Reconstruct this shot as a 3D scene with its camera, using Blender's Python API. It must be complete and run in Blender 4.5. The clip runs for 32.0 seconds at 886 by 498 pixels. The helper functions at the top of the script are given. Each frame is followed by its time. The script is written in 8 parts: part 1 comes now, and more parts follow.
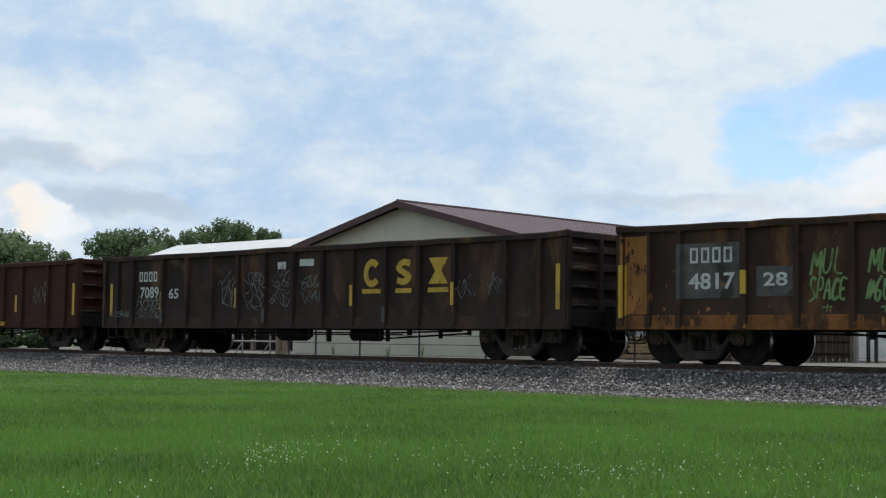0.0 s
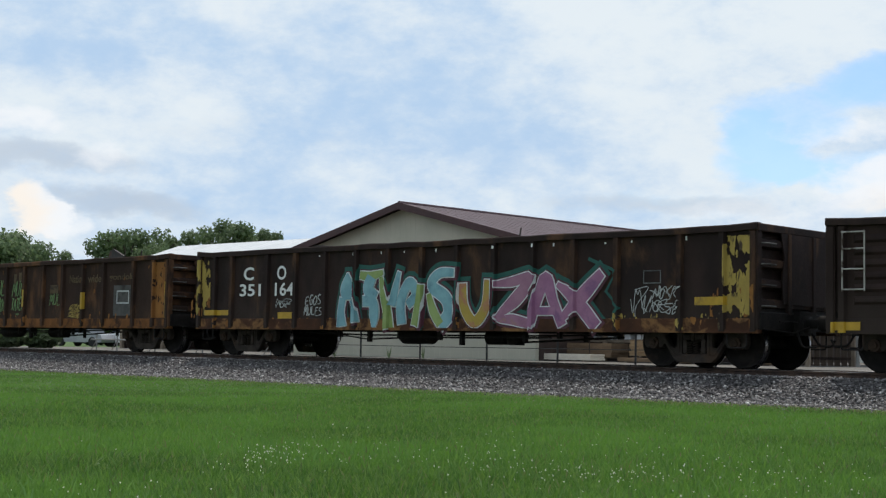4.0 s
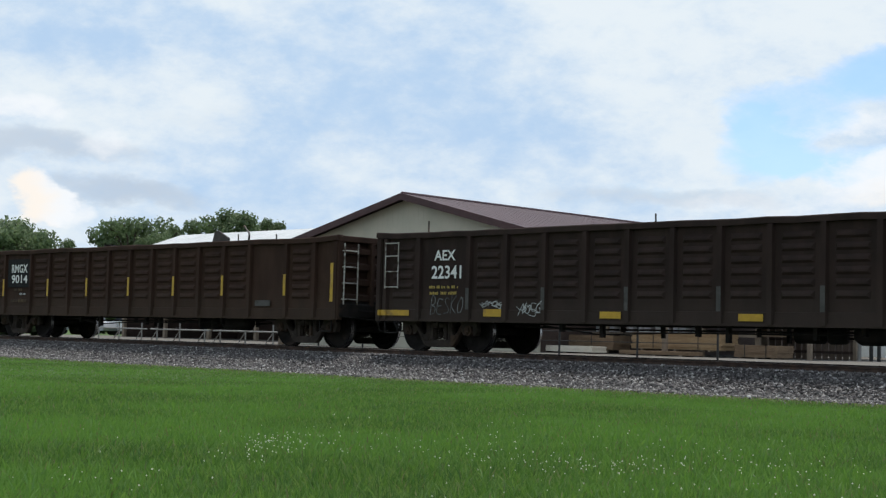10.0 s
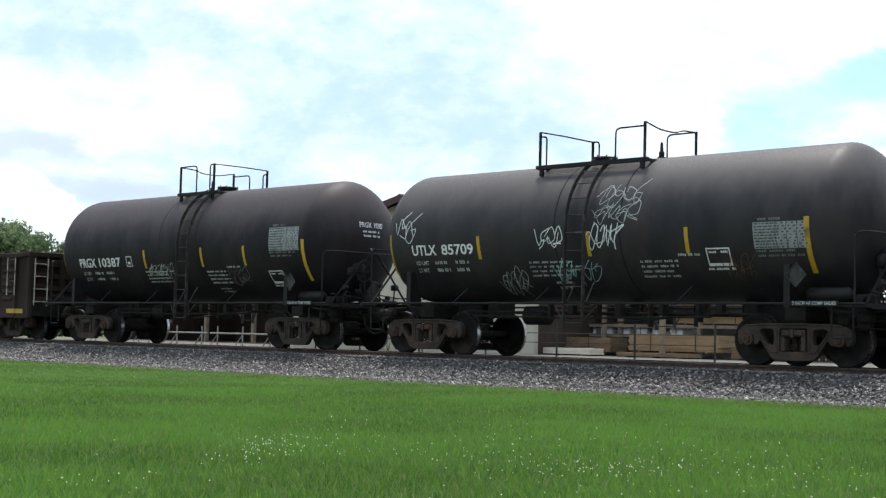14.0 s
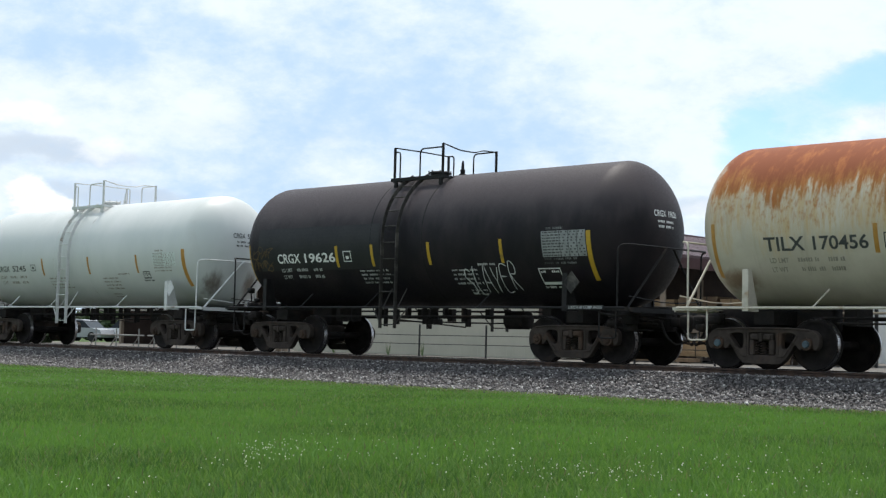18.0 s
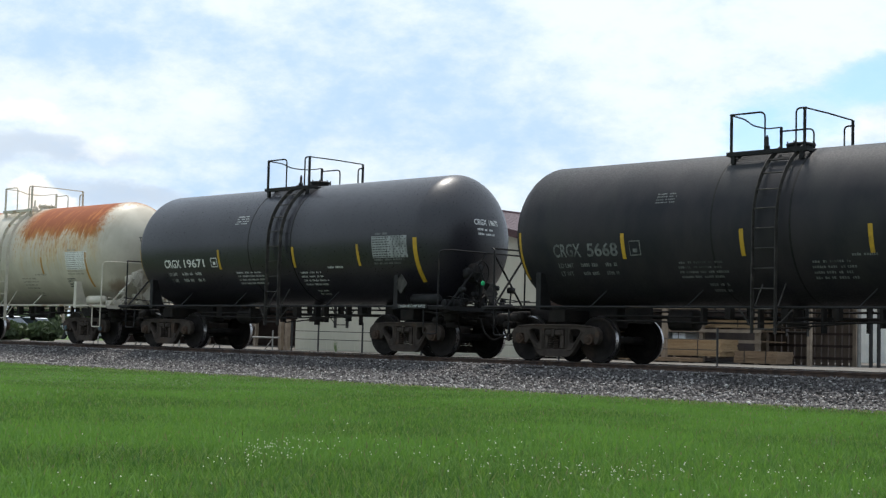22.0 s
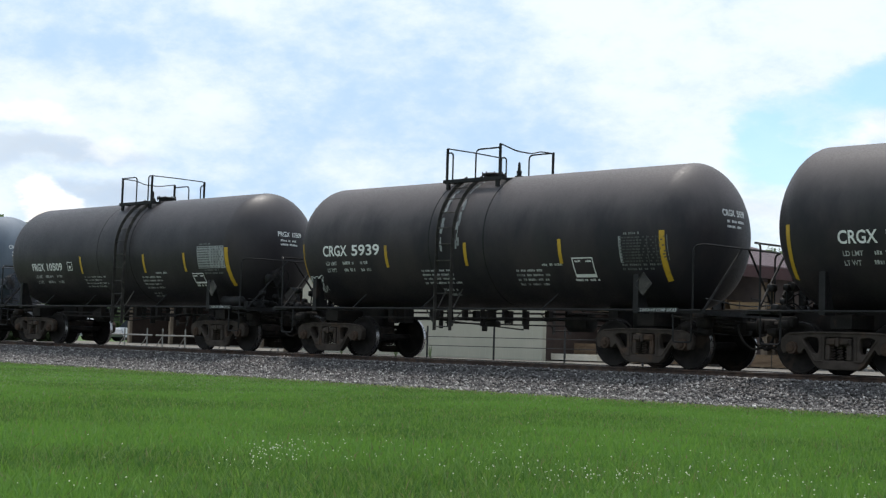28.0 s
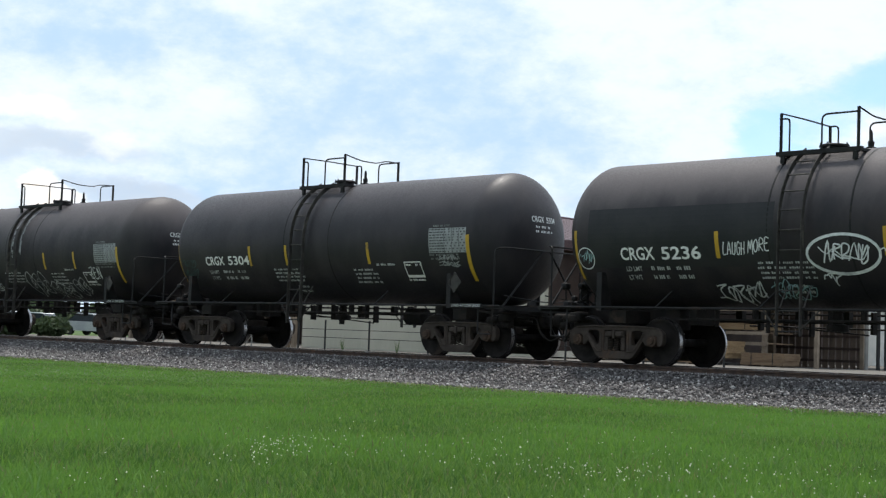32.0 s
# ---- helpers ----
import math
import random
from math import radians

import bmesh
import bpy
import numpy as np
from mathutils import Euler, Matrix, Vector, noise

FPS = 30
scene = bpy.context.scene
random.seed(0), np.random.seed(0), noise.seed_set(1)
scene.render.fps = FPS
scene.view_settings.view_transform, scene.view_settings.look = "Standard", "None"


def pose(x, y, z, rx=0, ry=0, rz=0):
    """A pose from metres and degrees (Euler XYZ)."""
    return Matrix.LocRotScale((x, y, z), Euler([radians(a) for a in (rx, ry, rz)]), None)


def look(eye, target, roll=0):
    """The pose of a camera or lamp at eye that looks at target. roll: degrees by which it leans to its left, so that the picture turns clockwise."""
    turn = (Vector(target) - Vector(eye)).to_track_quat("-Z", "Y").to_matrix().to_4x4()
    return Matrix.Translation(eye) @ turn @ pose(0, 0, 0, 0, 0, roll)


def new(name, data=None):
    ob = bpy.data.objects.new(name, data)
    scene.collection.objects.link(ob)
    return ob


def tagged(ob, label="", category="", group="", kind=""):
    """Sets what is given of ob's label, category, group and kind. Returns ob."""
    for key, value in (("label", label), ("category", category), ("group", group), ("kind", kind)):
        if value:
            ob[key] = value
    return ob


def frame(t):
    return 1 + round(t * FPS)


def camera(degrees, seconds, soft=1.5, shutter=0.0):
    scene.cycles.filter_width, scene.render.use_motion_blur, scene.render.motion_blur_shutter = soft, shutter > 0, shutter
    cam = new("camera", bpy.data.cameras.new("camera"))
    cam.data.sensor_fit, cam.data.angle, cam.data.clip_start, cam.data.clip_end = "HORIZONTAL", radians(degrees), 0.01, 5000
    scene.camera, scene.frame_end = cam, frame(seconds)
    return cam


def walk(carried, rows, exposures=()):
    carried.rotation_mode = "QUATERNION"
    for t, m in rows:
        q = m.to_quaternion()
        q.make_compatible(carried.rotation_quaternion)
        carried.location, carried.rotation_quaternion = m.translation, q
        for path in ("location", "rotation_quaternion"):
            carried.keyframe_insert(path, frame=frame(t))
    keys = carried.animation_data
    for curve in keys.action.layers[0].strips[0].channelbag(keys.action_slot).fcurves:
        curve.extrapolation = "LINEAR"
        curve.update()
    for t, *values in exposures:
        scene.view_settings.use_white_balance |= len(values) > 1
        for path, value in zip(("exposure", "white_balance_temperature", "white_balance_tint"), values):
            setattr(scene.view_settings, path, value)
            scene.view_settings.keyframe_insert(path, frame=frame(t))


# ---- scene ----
# ---------------------------------------------------------------- camera
cam = camera(34.6, 32.0, soft=1.3, shutter=0.0)
EYE = (0.0, -23.28, 0.333)
SWAY = (
    (0.0, 43.573, 3.793, -0.708),
    (0.5, 43.611, 3.671, -0.890),
    (1.0, 43.667, 3.736, -0.875),
    (1.5, 43.698, 3.844, -0.988),
    (2.0, 43.684, 3.851, -0.915),
    (2.5, 43.641, 3.795, -1.081),
    (3.0, 43.697, 3.785, -1.082),
    (3.5, 43.631, 3.811, -1.019),
    (4.0, 43.610, 3.873, -1.018),
    (4.5, 43.561, 3.856, -1.026),
    (6.5, 43.648, 3.892, -0.871),
    (7.0, 43.569, 3.840, -0.963),
    (7.5, 43.564, 3.709, -1.023),
    (8.0, 43.635, 3.602, -1.132),
    (8.5, 43.724, 3.594, -1.214),
    (9.0, 43.751, 3.643, -1.200),
    (9.5, 43.704, 3.688, -1.250),
    (10.0, 43.686, 3.507, -1.460),
    (10.5, 43.640, 3.390, -1.526),
    (11.0, 43.585, 3.466, -1.541),
    (11.5, 43.572, 3.563, -1.532),
    (12.0, 43.548, 3.604, -1.444),
    (12.5, 43.566, 3.647, -1.488),
    (13.0, 43.580, 3.653, -1.349),
    (13.5, 43.543, 3.573, -1.414),
    (14.0, 43.577, 3.600, -1.418),
    (14.5, 43.612, 3.630, -1.436),
    (16.5, 43.630, 3.614, -1.365),
    (17.0, 43.675, 3.644, -1.215),
    (17.5, 43.561, 3.750, -1.346),
    (18.0, 43.578, 3.771, -1.421),
    (18.5, 43.625, 3.763, -1.478),
    (19.0, 43.660, 3.801, -1.505),
    (19.5, 43.715, 3.855, -1.489),
    (20.0, 43.664, 3.919, -1.465),
    (20.5, 43.593, 3.955, -1.511),
    (21.0, 43.634, 3.885, -1.419),
    (21.5, 43.669, 3.810, -1.444),
    (22.0, 43.667, 3.732, -1.519),
    (22.5, 43.694, 3.628, -1.651),
    (23.0, 43.683, 3.697, -1.673),
    (23.5, 43.683, 3.740, -1.736),
    (24.0, 43.691, 3.759, -1.594),
    (24.5, 43.781, 3.790, -1.700),
    (25.0, 43.808, 3.824, -1.691),
    (25.5, 43.830, 3.892, -1.841),
    (27.5, 43.854, 3.841, -1.793),
    (28.0, 43.893, 3.815, -1.771),
    (28.5, 43.927, 3.779, -1.862),
    (29.0, 43.953, 3.809, -1.933),
    (29.5, 43.965, 3.815, -1.883),
    (30.0, 43.932, 3.782, -1.889),
    (30.5, 43.934, 3.754, -1.914),
    (31.0, 43.903, 3.776, -1.927),
    (31.5, 43.889, 3.739, -2.109),
    (32.0, 43.935, 3.681, -2.048)
)
EXPOSURE = ((0.0, 0.0), (2.0, 0.11), (4.0, 0.02), (7.0, 0.0), (9.0, 0.06), (11.0, 0.05), (12.0, 0.12), (13.0, 0.36), (14.2, 0.52), (15.5, 0.40), (17.0, 0.12), (18.0, 0.28), (20.0, 0.22), (22.0, 0.30), (23.0, 0.36), (25.0, 0.26), (32.0, 0.32))
walk(cam, [(t, pose(*EYE, 90 + pitch, roll, yaw)) for t, yaw, pitch, roll in SWAY], EXPOSURE)

# ---------------------------------------------------------------- world and sun
SUN_WAY = Vector((-0.22, 0.30, 1.0)).normalized()      # towards the sun: high, beyond the track


def vmath(nt, op, a, b=None):
    n = nt.nodes.new("ShaderNodeVectorMath")
    n.operation = op
    for i, v in enumerate((a, b)):
        if v is None:
            continue
        if isinstance(v, bpy.types.NodeSocket):
            nt.links.new(v, n.inputs[i])
        else:
            n.inputs[i].default_value = v
    return n.outputs["Value"] if op in ("DOT_PRODUCT", "LENGTH", "DISTANCE") else n.outputs[0]


def fmath(nt, op, a, b=None, clamp=False):
    n = nt.nodes.new("ShaderNodeMath")
    n.operation, n.use_clamp = op, clamp
    for i, v in enumerate((a, b)):
        if v is None:
            continue
        if isinstance(v, bpy.types.NodeSocket):
            nt.links.new(v, n.inputs[i])
        else:
            n.inputs[i].default_value = v
    return n.outputs[0]


def noise_tex(nt, vec, scale, detail=4.0, rough=0.55, warp=0.0):
    n = nt.nodes.new("ShaderNodeTexNoise")
    n.inputs["Scale"].default_value, n.inputs["Detail"].default_value = scale, detail
    n.inputs["Roughness"].default_value, n.inputs["Distortion"].default_value = rough, warp
    if vec is not None:
        nt.links.new(vec, n.inputs["Vector"])
    return n.outputs["Fac"]


def ramp(nt, fac, lo, hi, a=0.0, b=1.0):
    n = nt.nodes.new("ShaderNodeMapRange")
    n.interpolation_type = "SMOOTHSTEP"
    nt.links.new(fac, n.inputs["Value"])
    for k, v in (("From Min", lo), ("From Max", hi), ("To Min", a), ("To Max", b)):
        n.inputs[k].default_value = v
    return n.outputs["Result"]


def mix(nt, fac, a, b):
    n = nt.nodes.new("ShaderNodeMix")
    n.data_type = "RGBA"
    for sock, v in ((n.inputs["Factor"], fac), (n.inputs["A"], a), (n.inputs["B"], b)):
        if isinstance(v, bpy.types.NodeSocket):
            nt.links.new(v, sock)
        elif isinstance(v, (int, float)):
            sock.default_value = v
        else:
            sock.default_value = (*v[:3], 1)
    return n.outputs["Result"]


def build_world():
    world = bpy.data.worlds.new("sky")
    scene.world = world
    world.use_nodes = True
    nt = world.node_tree
    nt.nodes.clear()
    out = nt.nodes.new("ShaderNodeOutputWorld")
    co = nt.nodes.new("ShaderNodeTexCoord").outputs["Generated"]
    sky = nt.nodes.new("ShaderNodeTexSky")
    sky.sky_type, sky.sun_disc = "NISHITA", False
    sky.sun_elevation = math.asin(SUN_WAY.z)
    sky.sun_rotation = math.atan2(SUN_WAY.x, SUN_WAY.y)
    # bearing and height of each direction, with a slow waver so that no cloud has a clean edge
    flat = vmath(nt, "MULTIPLY", co, (1.0, 1.0, 1.9))
    wave = noise_tex(nt, flat, 7.0, 6.0, 0.58)
    wave_b = noise_tex(nt, vmath(nt, "ADD", flat, (4.0, 1.0, 2.0)), 9.0, 6.0, 0.58)
    c = radians(43.65)
    split = nt.nodes.new("ShaderNodeSeparateXYZ")
    nt.links.new(co, split.inputs[0])
    az = fmath(nt, "ARCTAN2", vmath(nt, "DOT_PRODUCT", co, (math.cos(c), math.sin(c), 0.0)), vmath(nt, "DOT_PRODUCT", co, (-math.sin(c), math.cos(c), 0.0)))
    el = fmath(nt, "ARCSINE", split.outputs["Z"])
    az = fmath(nt, "ADD", az, fmath(nt, "MULTIPLY", fmath(nt, "SUBTRACT", wave, 0.5), 0.13))
    el = fmath(nt, "ADD", el, fmath(nt, "MULTIPLY", fmath(nt, "SUBTRACT", wave_b, 0.5), 0.060))

    def field(base, spots):
        for a, e, wa, we, amount in spots:
            da = fmath(nt, "MULTIPLY", fmath(nt, "SUBTRACT", az, a), 1 / wa)
            de = fmath(nt, "MULTIPLY", fmath(nt, "SUBTRACT", el, e), 1 / we)
            d = fmath(nt, "ADD", fmath(nt, "MULTIPLY", da, da), fmath(nt, "MULTIPLY", de, de))
            base = fmath(nt, "ADD", base, fmath(nt, "MULTIPLY", ramp(nt, d, 1.0, 0.0), amount))
        return base
    big = noise_tex(nt, flat, 9.0, 9.0, 0.60)
    fine = noise_tex(nt, vmath(nt, "ADD", flat, (0.7, 0.2, 1.9)), 30.0, 9.0, 0.64)
    fleece = fmath(nt, "ADD", fmath(nt, "MULTIPLY", big, 0.62), fmath(nt, "MULTIPLY", fine, 0.38))
    # thin veil: bluish in the middle, whiter to both sides and in a low band
    veil = field(fleece, ((-0.01, 0.175, 0.22, 0.090, -0.085), (-0.19, 0.195, 0.10, 0.030, -0.06), (0.20, 0.215, 0.20, 0.070, 0.13), (-0.24, 0.160, 0.14, 0.045, 0.07),
                          (0.08, 0.115, 0.24, 0.030, 0.07), (-0.25, 0.105, 0.12, 0.025, -0.06)))
    # heaped clouds low down on both sides, one warm
    heap = field(fmath(nt, "MULTIPLY", fine, 0.55), ((-0.292, 0.146, 0.045, 0.020, 0.55), (-0.230, 0.122, 0.035, 0.018, 0.48), (-0.290, 0.086, 0.030, 0.020, 0.80), (-0.268, 0.078, 0.022, 0.012, 0.5), (0.31, 0.118, 0.07, 0.026, 0.72),
                                                    (0.21, 0.098, 0.10, 0.016, 0.42), (0.28, 0.152, 0.055, 0.012, 0.50)))
    grey = field(fmath(nt, "MULTIPLY", fleece, 0.6), ((-0.27, 0.118, 0.11, 0.014, 0.30), (-0.22, 0.090, 0.08, 0.014, 0.36), (0.15, 0.102, 0.11, 0.012, 0.30), (-0.12, 0.150, 0.16, 0.012, 0.10)))
    gap = field(fmath(nt, "MULTIPLY", fleece, -0.85), ((0.315, 0.182, 0.075, 0.024, 0.70), (0.245, 0.158, 0.065, 0.024, 0.55), (0.220, 0.134, 0.060, 0.026, 0.66), (0.27, 0.126, 0.070, 0.018, 0.50), (0.17, 0.108, 0.09, 0.012, 0.28)))
    veil = fmath(nt, "ADD", veil, fmath(nt, "MULTIPLY", fmath(nt, "SUBTRACT", noise_tex(nt, flat, 70.0, 5.0, 0.6), 0.5), 0.07))
    cloud = mix(nt, ramp(nt, veil, 0.30, 0.66), (0.462, 0.630, 0.845), (0.775, 0.850, 0.905))
    cloud = mix(nt, ramp(nt, grey, 0.34, 0.80, 0.0, 0.85), cloud, (0.46, 0.545, 0.66))
    warm = ramp(nt, fmath(nt, "ADD", fmath(nt, "MULTIPLY", az, az), fmath(nt, "MULTIPLY", el, 0.0)), 0.072, 0.088)
    puff = mix(nt, fmath(nt, "MULTIPLY", warm, ramp(nt, el, 0.115, 0.098)), (0.90, 0.93, 0.965), (0.97, 0.90, 0.82))
    heaped = ramp(nt, heap, 0.44, 1.02, 0.0, 0.95)
    dense = fmath(nt, "MAXIMUM", fmath(nt, "SUBTRACT", 1.0, ramp(nt, gap, -0.26, 0.34, 0.0, 0.84)), heaped)
    bg_sky, bg_cloud = nt.nodes.new("ShaderNodeBackground"), nt.nodes.new("ShaderNodeBackground")
    nt.links.new(vmath(nt, "MULTIPLY", sky.outputs["Color"], (0.78, 0.95, 1.10)), bg_sky.inputs["Color"])
    bg_sky.inputs["Strength"].default_value = 0.145
    nt.links.new(mix(nt, heaped, cloud, puff), bg_cloud.inputs["Color"])
    bg_cloud.inputs["Strength"].default_value = 1.0
    both = nt.nodes.new("ShaderNodeMixShader")
    nt.links.new(dense, both.inputs[0])
    nt.links.new(bg_sky.outputs[0], both.inputs[1])
    nt.links.new(bg_cloud.outputs[0], both.inputs[2])
    nt.links.new(both.outputs[0], out.inputs["Surface"])
    lamp = bpy.data.lights.new("sun", "SUN")
    lamp.energy, lamp.angle, lamp.color = 3.5, radians(9.0), (1.0, 0.95, 0.88)
    new("sun", lamp).matrix_world = look(SUN_WAY * 100, (0, 0, 0))


build_world()


# ---------------------------------------------------------------- materials
def paint(name, a, b, rust=None, amount=0.5, soft=0.12, scale=2.5, rust_scale=1.6, streak=1.0, rough=0.6, metal=0.0,
          bump=0.15, bump_scale=30.0, speck=0.25, coat=0.0, spec=0.4, crown=None):
    """Painted or bare surface: two tones, a second colour in patches (rust, dirt) and fine relief."""
    m = bpy.data.materials.new(name)
    m.use_nodes = True
    nt = m.node_tree
    bsdf = nt.nodes["Principled BSDF"]
    co = nt.nodes.new("ShaderNodeTexCoord").outputs["Object"]
    rnd = nt.nodes.new("ShaderNodeObjectInfo").outputs["Random"]
    shift = vmath(nt, "SCALE", (17.0, 9.0, 5.0))
    nt.links.new(rnd, shift.node.inputs["Scale"])
    co = vmath(nt, "ADD", co, shift)
    co_s = vmath(nt, "MULTIPLY", co, (1.0, 1.0, 1.0 / streak))
    col = mix(nt, ramp(nt, noise_tex(nt, co_s, scale, 5.0), 0.35, 0.68), a, b)
    grain = noise_tex(nt, co, bump_scale, 3.0)
    if rust is not None:
        patch = fmath(nt, "ADD", noise_tex(nt, co_s, rust_scale, 7.0, 0.62, 0.4), fmath(nt, "MULTIPLY", grain, 0.05))
        col = mix(nt, ramp(nt, patch, 1.02 - amount, 1.02 - amount + soft), col, rust)
    if speck:
        col = mix(nt, ramp(nt, grain, 0.4, 0.75, 0.0, speck), col, tuple(min(1, c * 1.7 + 0.01) for c in a))
    if crown is not None:      # track dust; on crowns settled dust with painted sky light: colour, from and to height, strength
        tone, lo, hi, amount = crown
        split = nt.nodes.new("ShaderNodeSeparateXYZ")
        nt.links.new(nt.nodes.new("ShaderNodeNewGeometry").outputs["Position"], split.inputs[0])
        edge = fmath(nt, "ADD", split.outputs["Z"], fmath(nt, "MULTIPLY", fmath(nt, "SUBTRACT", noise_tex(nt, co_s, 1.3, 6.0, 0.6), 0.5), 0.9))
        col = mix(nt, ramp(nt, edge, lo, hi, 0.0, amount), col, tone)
    nt.links.new(col, bsdf.inputs["Base Color"])
    nt.links.new(ramp(nt, grain, 0.3, 0.7, max(0.05, rough - 0.1), min(1, rough + 0.12)), bsdf.inputs["Roughness"])
    bsdf.inputs["Metallic"].default_value = metal
    bsdf.inputs["Coat Weight"].default_value = coat
    bsdf.inputs["Specular IOR Level"].default_value = spec
    if bump:
        bn = nt.nodes.new("ShaderNodeBump")
        bn.inputs["Strength"].default_value, bn.inputs["Distance"].default_value = bump, 0.01
        nt.links.new(grain, bn.inputs["Height"])
        nt.links.new(bn.outputs[0], bsdf.inputs["Normal"])
    return m


M = {
    "steel_dark": paint("blackened_steel", (0.008, 0.007, 0.0065), (0.018, 0.014, 0.012), (0.035, 0.022, 0.015), 0.42, scale=4, rough=0.8, spec=0.2),
    "truck_steel": paint("dusty_cast_steel", (0.033, 0.0265, 0.0225), (0.057, 0.045, 0.038), (0.068, 0.044, 0.031), 0.45, scale=5, rough=0.9, spec=0.15),
    "bearing": paint("rusty_bearing_cap", (0.044, 0.030, 0.023), (0.070, 0.045, 0.032), (0.04, 0.03, 0.025), 0.45, scale=9, rough=0.85, spec=0.15),
    "wheel": paint("dark_wheel_steel", (0.0104, 0.0088, 0.0084), (0.0208, 0.0176, 0.0160), (0.0352, 0.0248, 0.0192), 0.44, scale=5, rough=0.8, spec=0.1),
    "tread": paint("polished_tread_steel", (0.30, 0.29, 0.29), (0.46, 0.45, 0.45), rough=0.30, metal=1.0, bump=0.05, speck=0),
    "cap_blue": paint("blue_bearing_cap", (0.050, 0.085, 0.105), (0.075, 0.115, 0.135), (0.04, 0.03, 0.03), 0.50, scale=9),
    "rail_side": paint("rusty_rail", (0.040, 0.026, 0.020), (0.085, 0.052, 0.036), (0.13, 0.07, 0.04), 0.40, scale=6, rough=0.8),
    "rail_top": paint("worn_rail_head", (0.20, 0.18, 0.17), (0.34, 0.32, 0.31), rough=0.35, metal=0.9, speck=0),
    "sleeper": paint("weathered_timber", (0.045, 0.036, 0.030), (0.10, 0.082, 0.068), scale=8, rough=0.9),
    "bed": paint("ballast_bed", (0.030, 0.028, 0.028), (0.082, 0.077, 0.077), (0.016, 0.015, 0.015), 0.55, scale=24, rust_scale=14, rough=0.95, bump=0.9, bump_scale=22),
    "yard": paint("pale_yard_gravel", (0.095, 0.086, 0.073), (0.13, 0.118, 0.103), (0.075, 0.068, 0.058), 0.5, scale=1.5, rough=0.95),
    "white": paint("white_paint", (0.5904, 0.5904, 0.5740), (0.6560, 0.6560, 0.6396), (0.3690, 0.3526, 0.3280), 0.38, scale=8),
    "yellow": paint("reflective_yellow", (0.36, 0.215, 0.014), (0.44, 0.27, 0.02), (0.16, 0.10, 0.03), 0.45, scale=7, rough=0.5),
}


# ---------------------------------------------------------------- mesh helpers
def finish(bm, name, materials, smooth=None):
    me = bpy.data.meshes.new(name)
    bm.normal_update()
    bm.to_mesh(me)
    bm.free()
    for m in materials if isinstance(materials, (list, tuple)) else [materials]:
        me.materials.append(m)
    if smooth is not None:
        me.polygons.foreach_set("use_smooth", [True] * len(me.polygons))
        me.set_sharp_from_angle(angle=radians(smooth))
    return me


def thing(name, m, label, category, group="", kind="", data=None):
    ob = new(name, data)
    ob.matrix_basis = m
    return tagged(ob, label, category, group, kind)


def part(name, bm, material, parent, label="", smooth=None, m=None):
    """Links a bmesh (or a shared mesh) as one mesh object under a thing or a part."""
    data = finish(bm, name, material, smooth) if isinstance(bm, bmesh.types.BMesh) else bm
    ob = new(name, data)
    ob.parent = parent
    if m is not None:
        ob.matrix_basis = m
    if label:
        ob["label"] = label
    if name in SCATTER:
        ob["kind"] = "stuff"
    return ob


# marks of many strokes too small to pick apart
SCATTER = ("flaked_paint", "stencil_print", "graffiti", "worn_paint", "panel_print", "paint_fleck", "mark_bars", "end_mark", "shoe_words", "worn_print", "consolidated_stencil")
STORE = {}


def shared(key, build, material, smooth=None):
    k = (key, material.name)
    if k not in STORE:
        bm = bmesh.new()
        build(bm)
        STORE[k] = finish(bm, key, material, smooth)
    return STORE[k]


def box(bm, x0, x1, y0, y1, z0, z1):
    v = [bm.verts.new((x, y, z)) for z in (z0, z1) for x, y in ((x0, y0), (x1, y0), (x1, y1), (x0, y1))]
    for f in ((3, 2, 1, 0), (4, 5, 6, 7), (0, 1, 5, 4), (1, 2, 6, 5), (2, 3, 7, 6), (3, 0, 4, 7)):
        bm.faces.new([v[i] for i in f])
    return bm


def soft_box(bm, x0, x1, y0, y1, z0, z1, r=0.01):
    """A box with chamfered edges along all sides of its plan and top."""
    rings = []
    for z, s in ((z0, r), (z0 + r, 0), (z1 - r, 0), (z1, r)):
        rings.append([bm.verts.new((x, y, z)) for x, y in (
            (x0 + s + r, y0 + s), (x1 - s - r, y0 + s), (x1 - s, y0 + s + r), (x1 - s, y1 - s - r),
            (x1 - s - r, y1 - s), (x0 + s + r, y1 - s), (x0 + s, y1 - s - r), (x0 + s, y0 + s + r))])
    for a, b in zip(rings, rings[1:]):
        for i in range(8):
            bm.faces.new((a[i], a[(i + 1) % 8], b[(i + 1) % 8], b[i]))
    bm.faces.new(rings[0][::-1])
    bm.faces.new(rings[-1])
    return bm


def prism(bm, pts, y0, y1):
    """An outline in x and z, drawn out from y0 to y1."""
    a = [bm.verts.new((x, y0, z)) for x, z in pts]
    b = [bm.verts.new((x, y1, z)) for x, z in pts]
    n = len(pts)
    bm.faces.new(a)
    bm.faces.new(b[::-1])
    for i in range(n):
        bm.faces.new((a[i], b[i], b[(i + 1) % n], a[(i + 1) % n]))
    return bm


def prism_x(bm, pts, x0, x1):
    """An outline in y and z, drawn out from x0 to x1."""
    a = [bm.verts.new((x0, y, z)) for y, z in pts]
    b = [bm.verts.new((x1, y, z)) for y, z in pts]
    n = len(pts)
    bm.faces.new(a[::-1])
    bm.faces.new(b)
    for i in range(n):
        bm.faces.new((a[(i + 1) % n], b[(i + 1) % n], b[i], a[i]))
    return bm


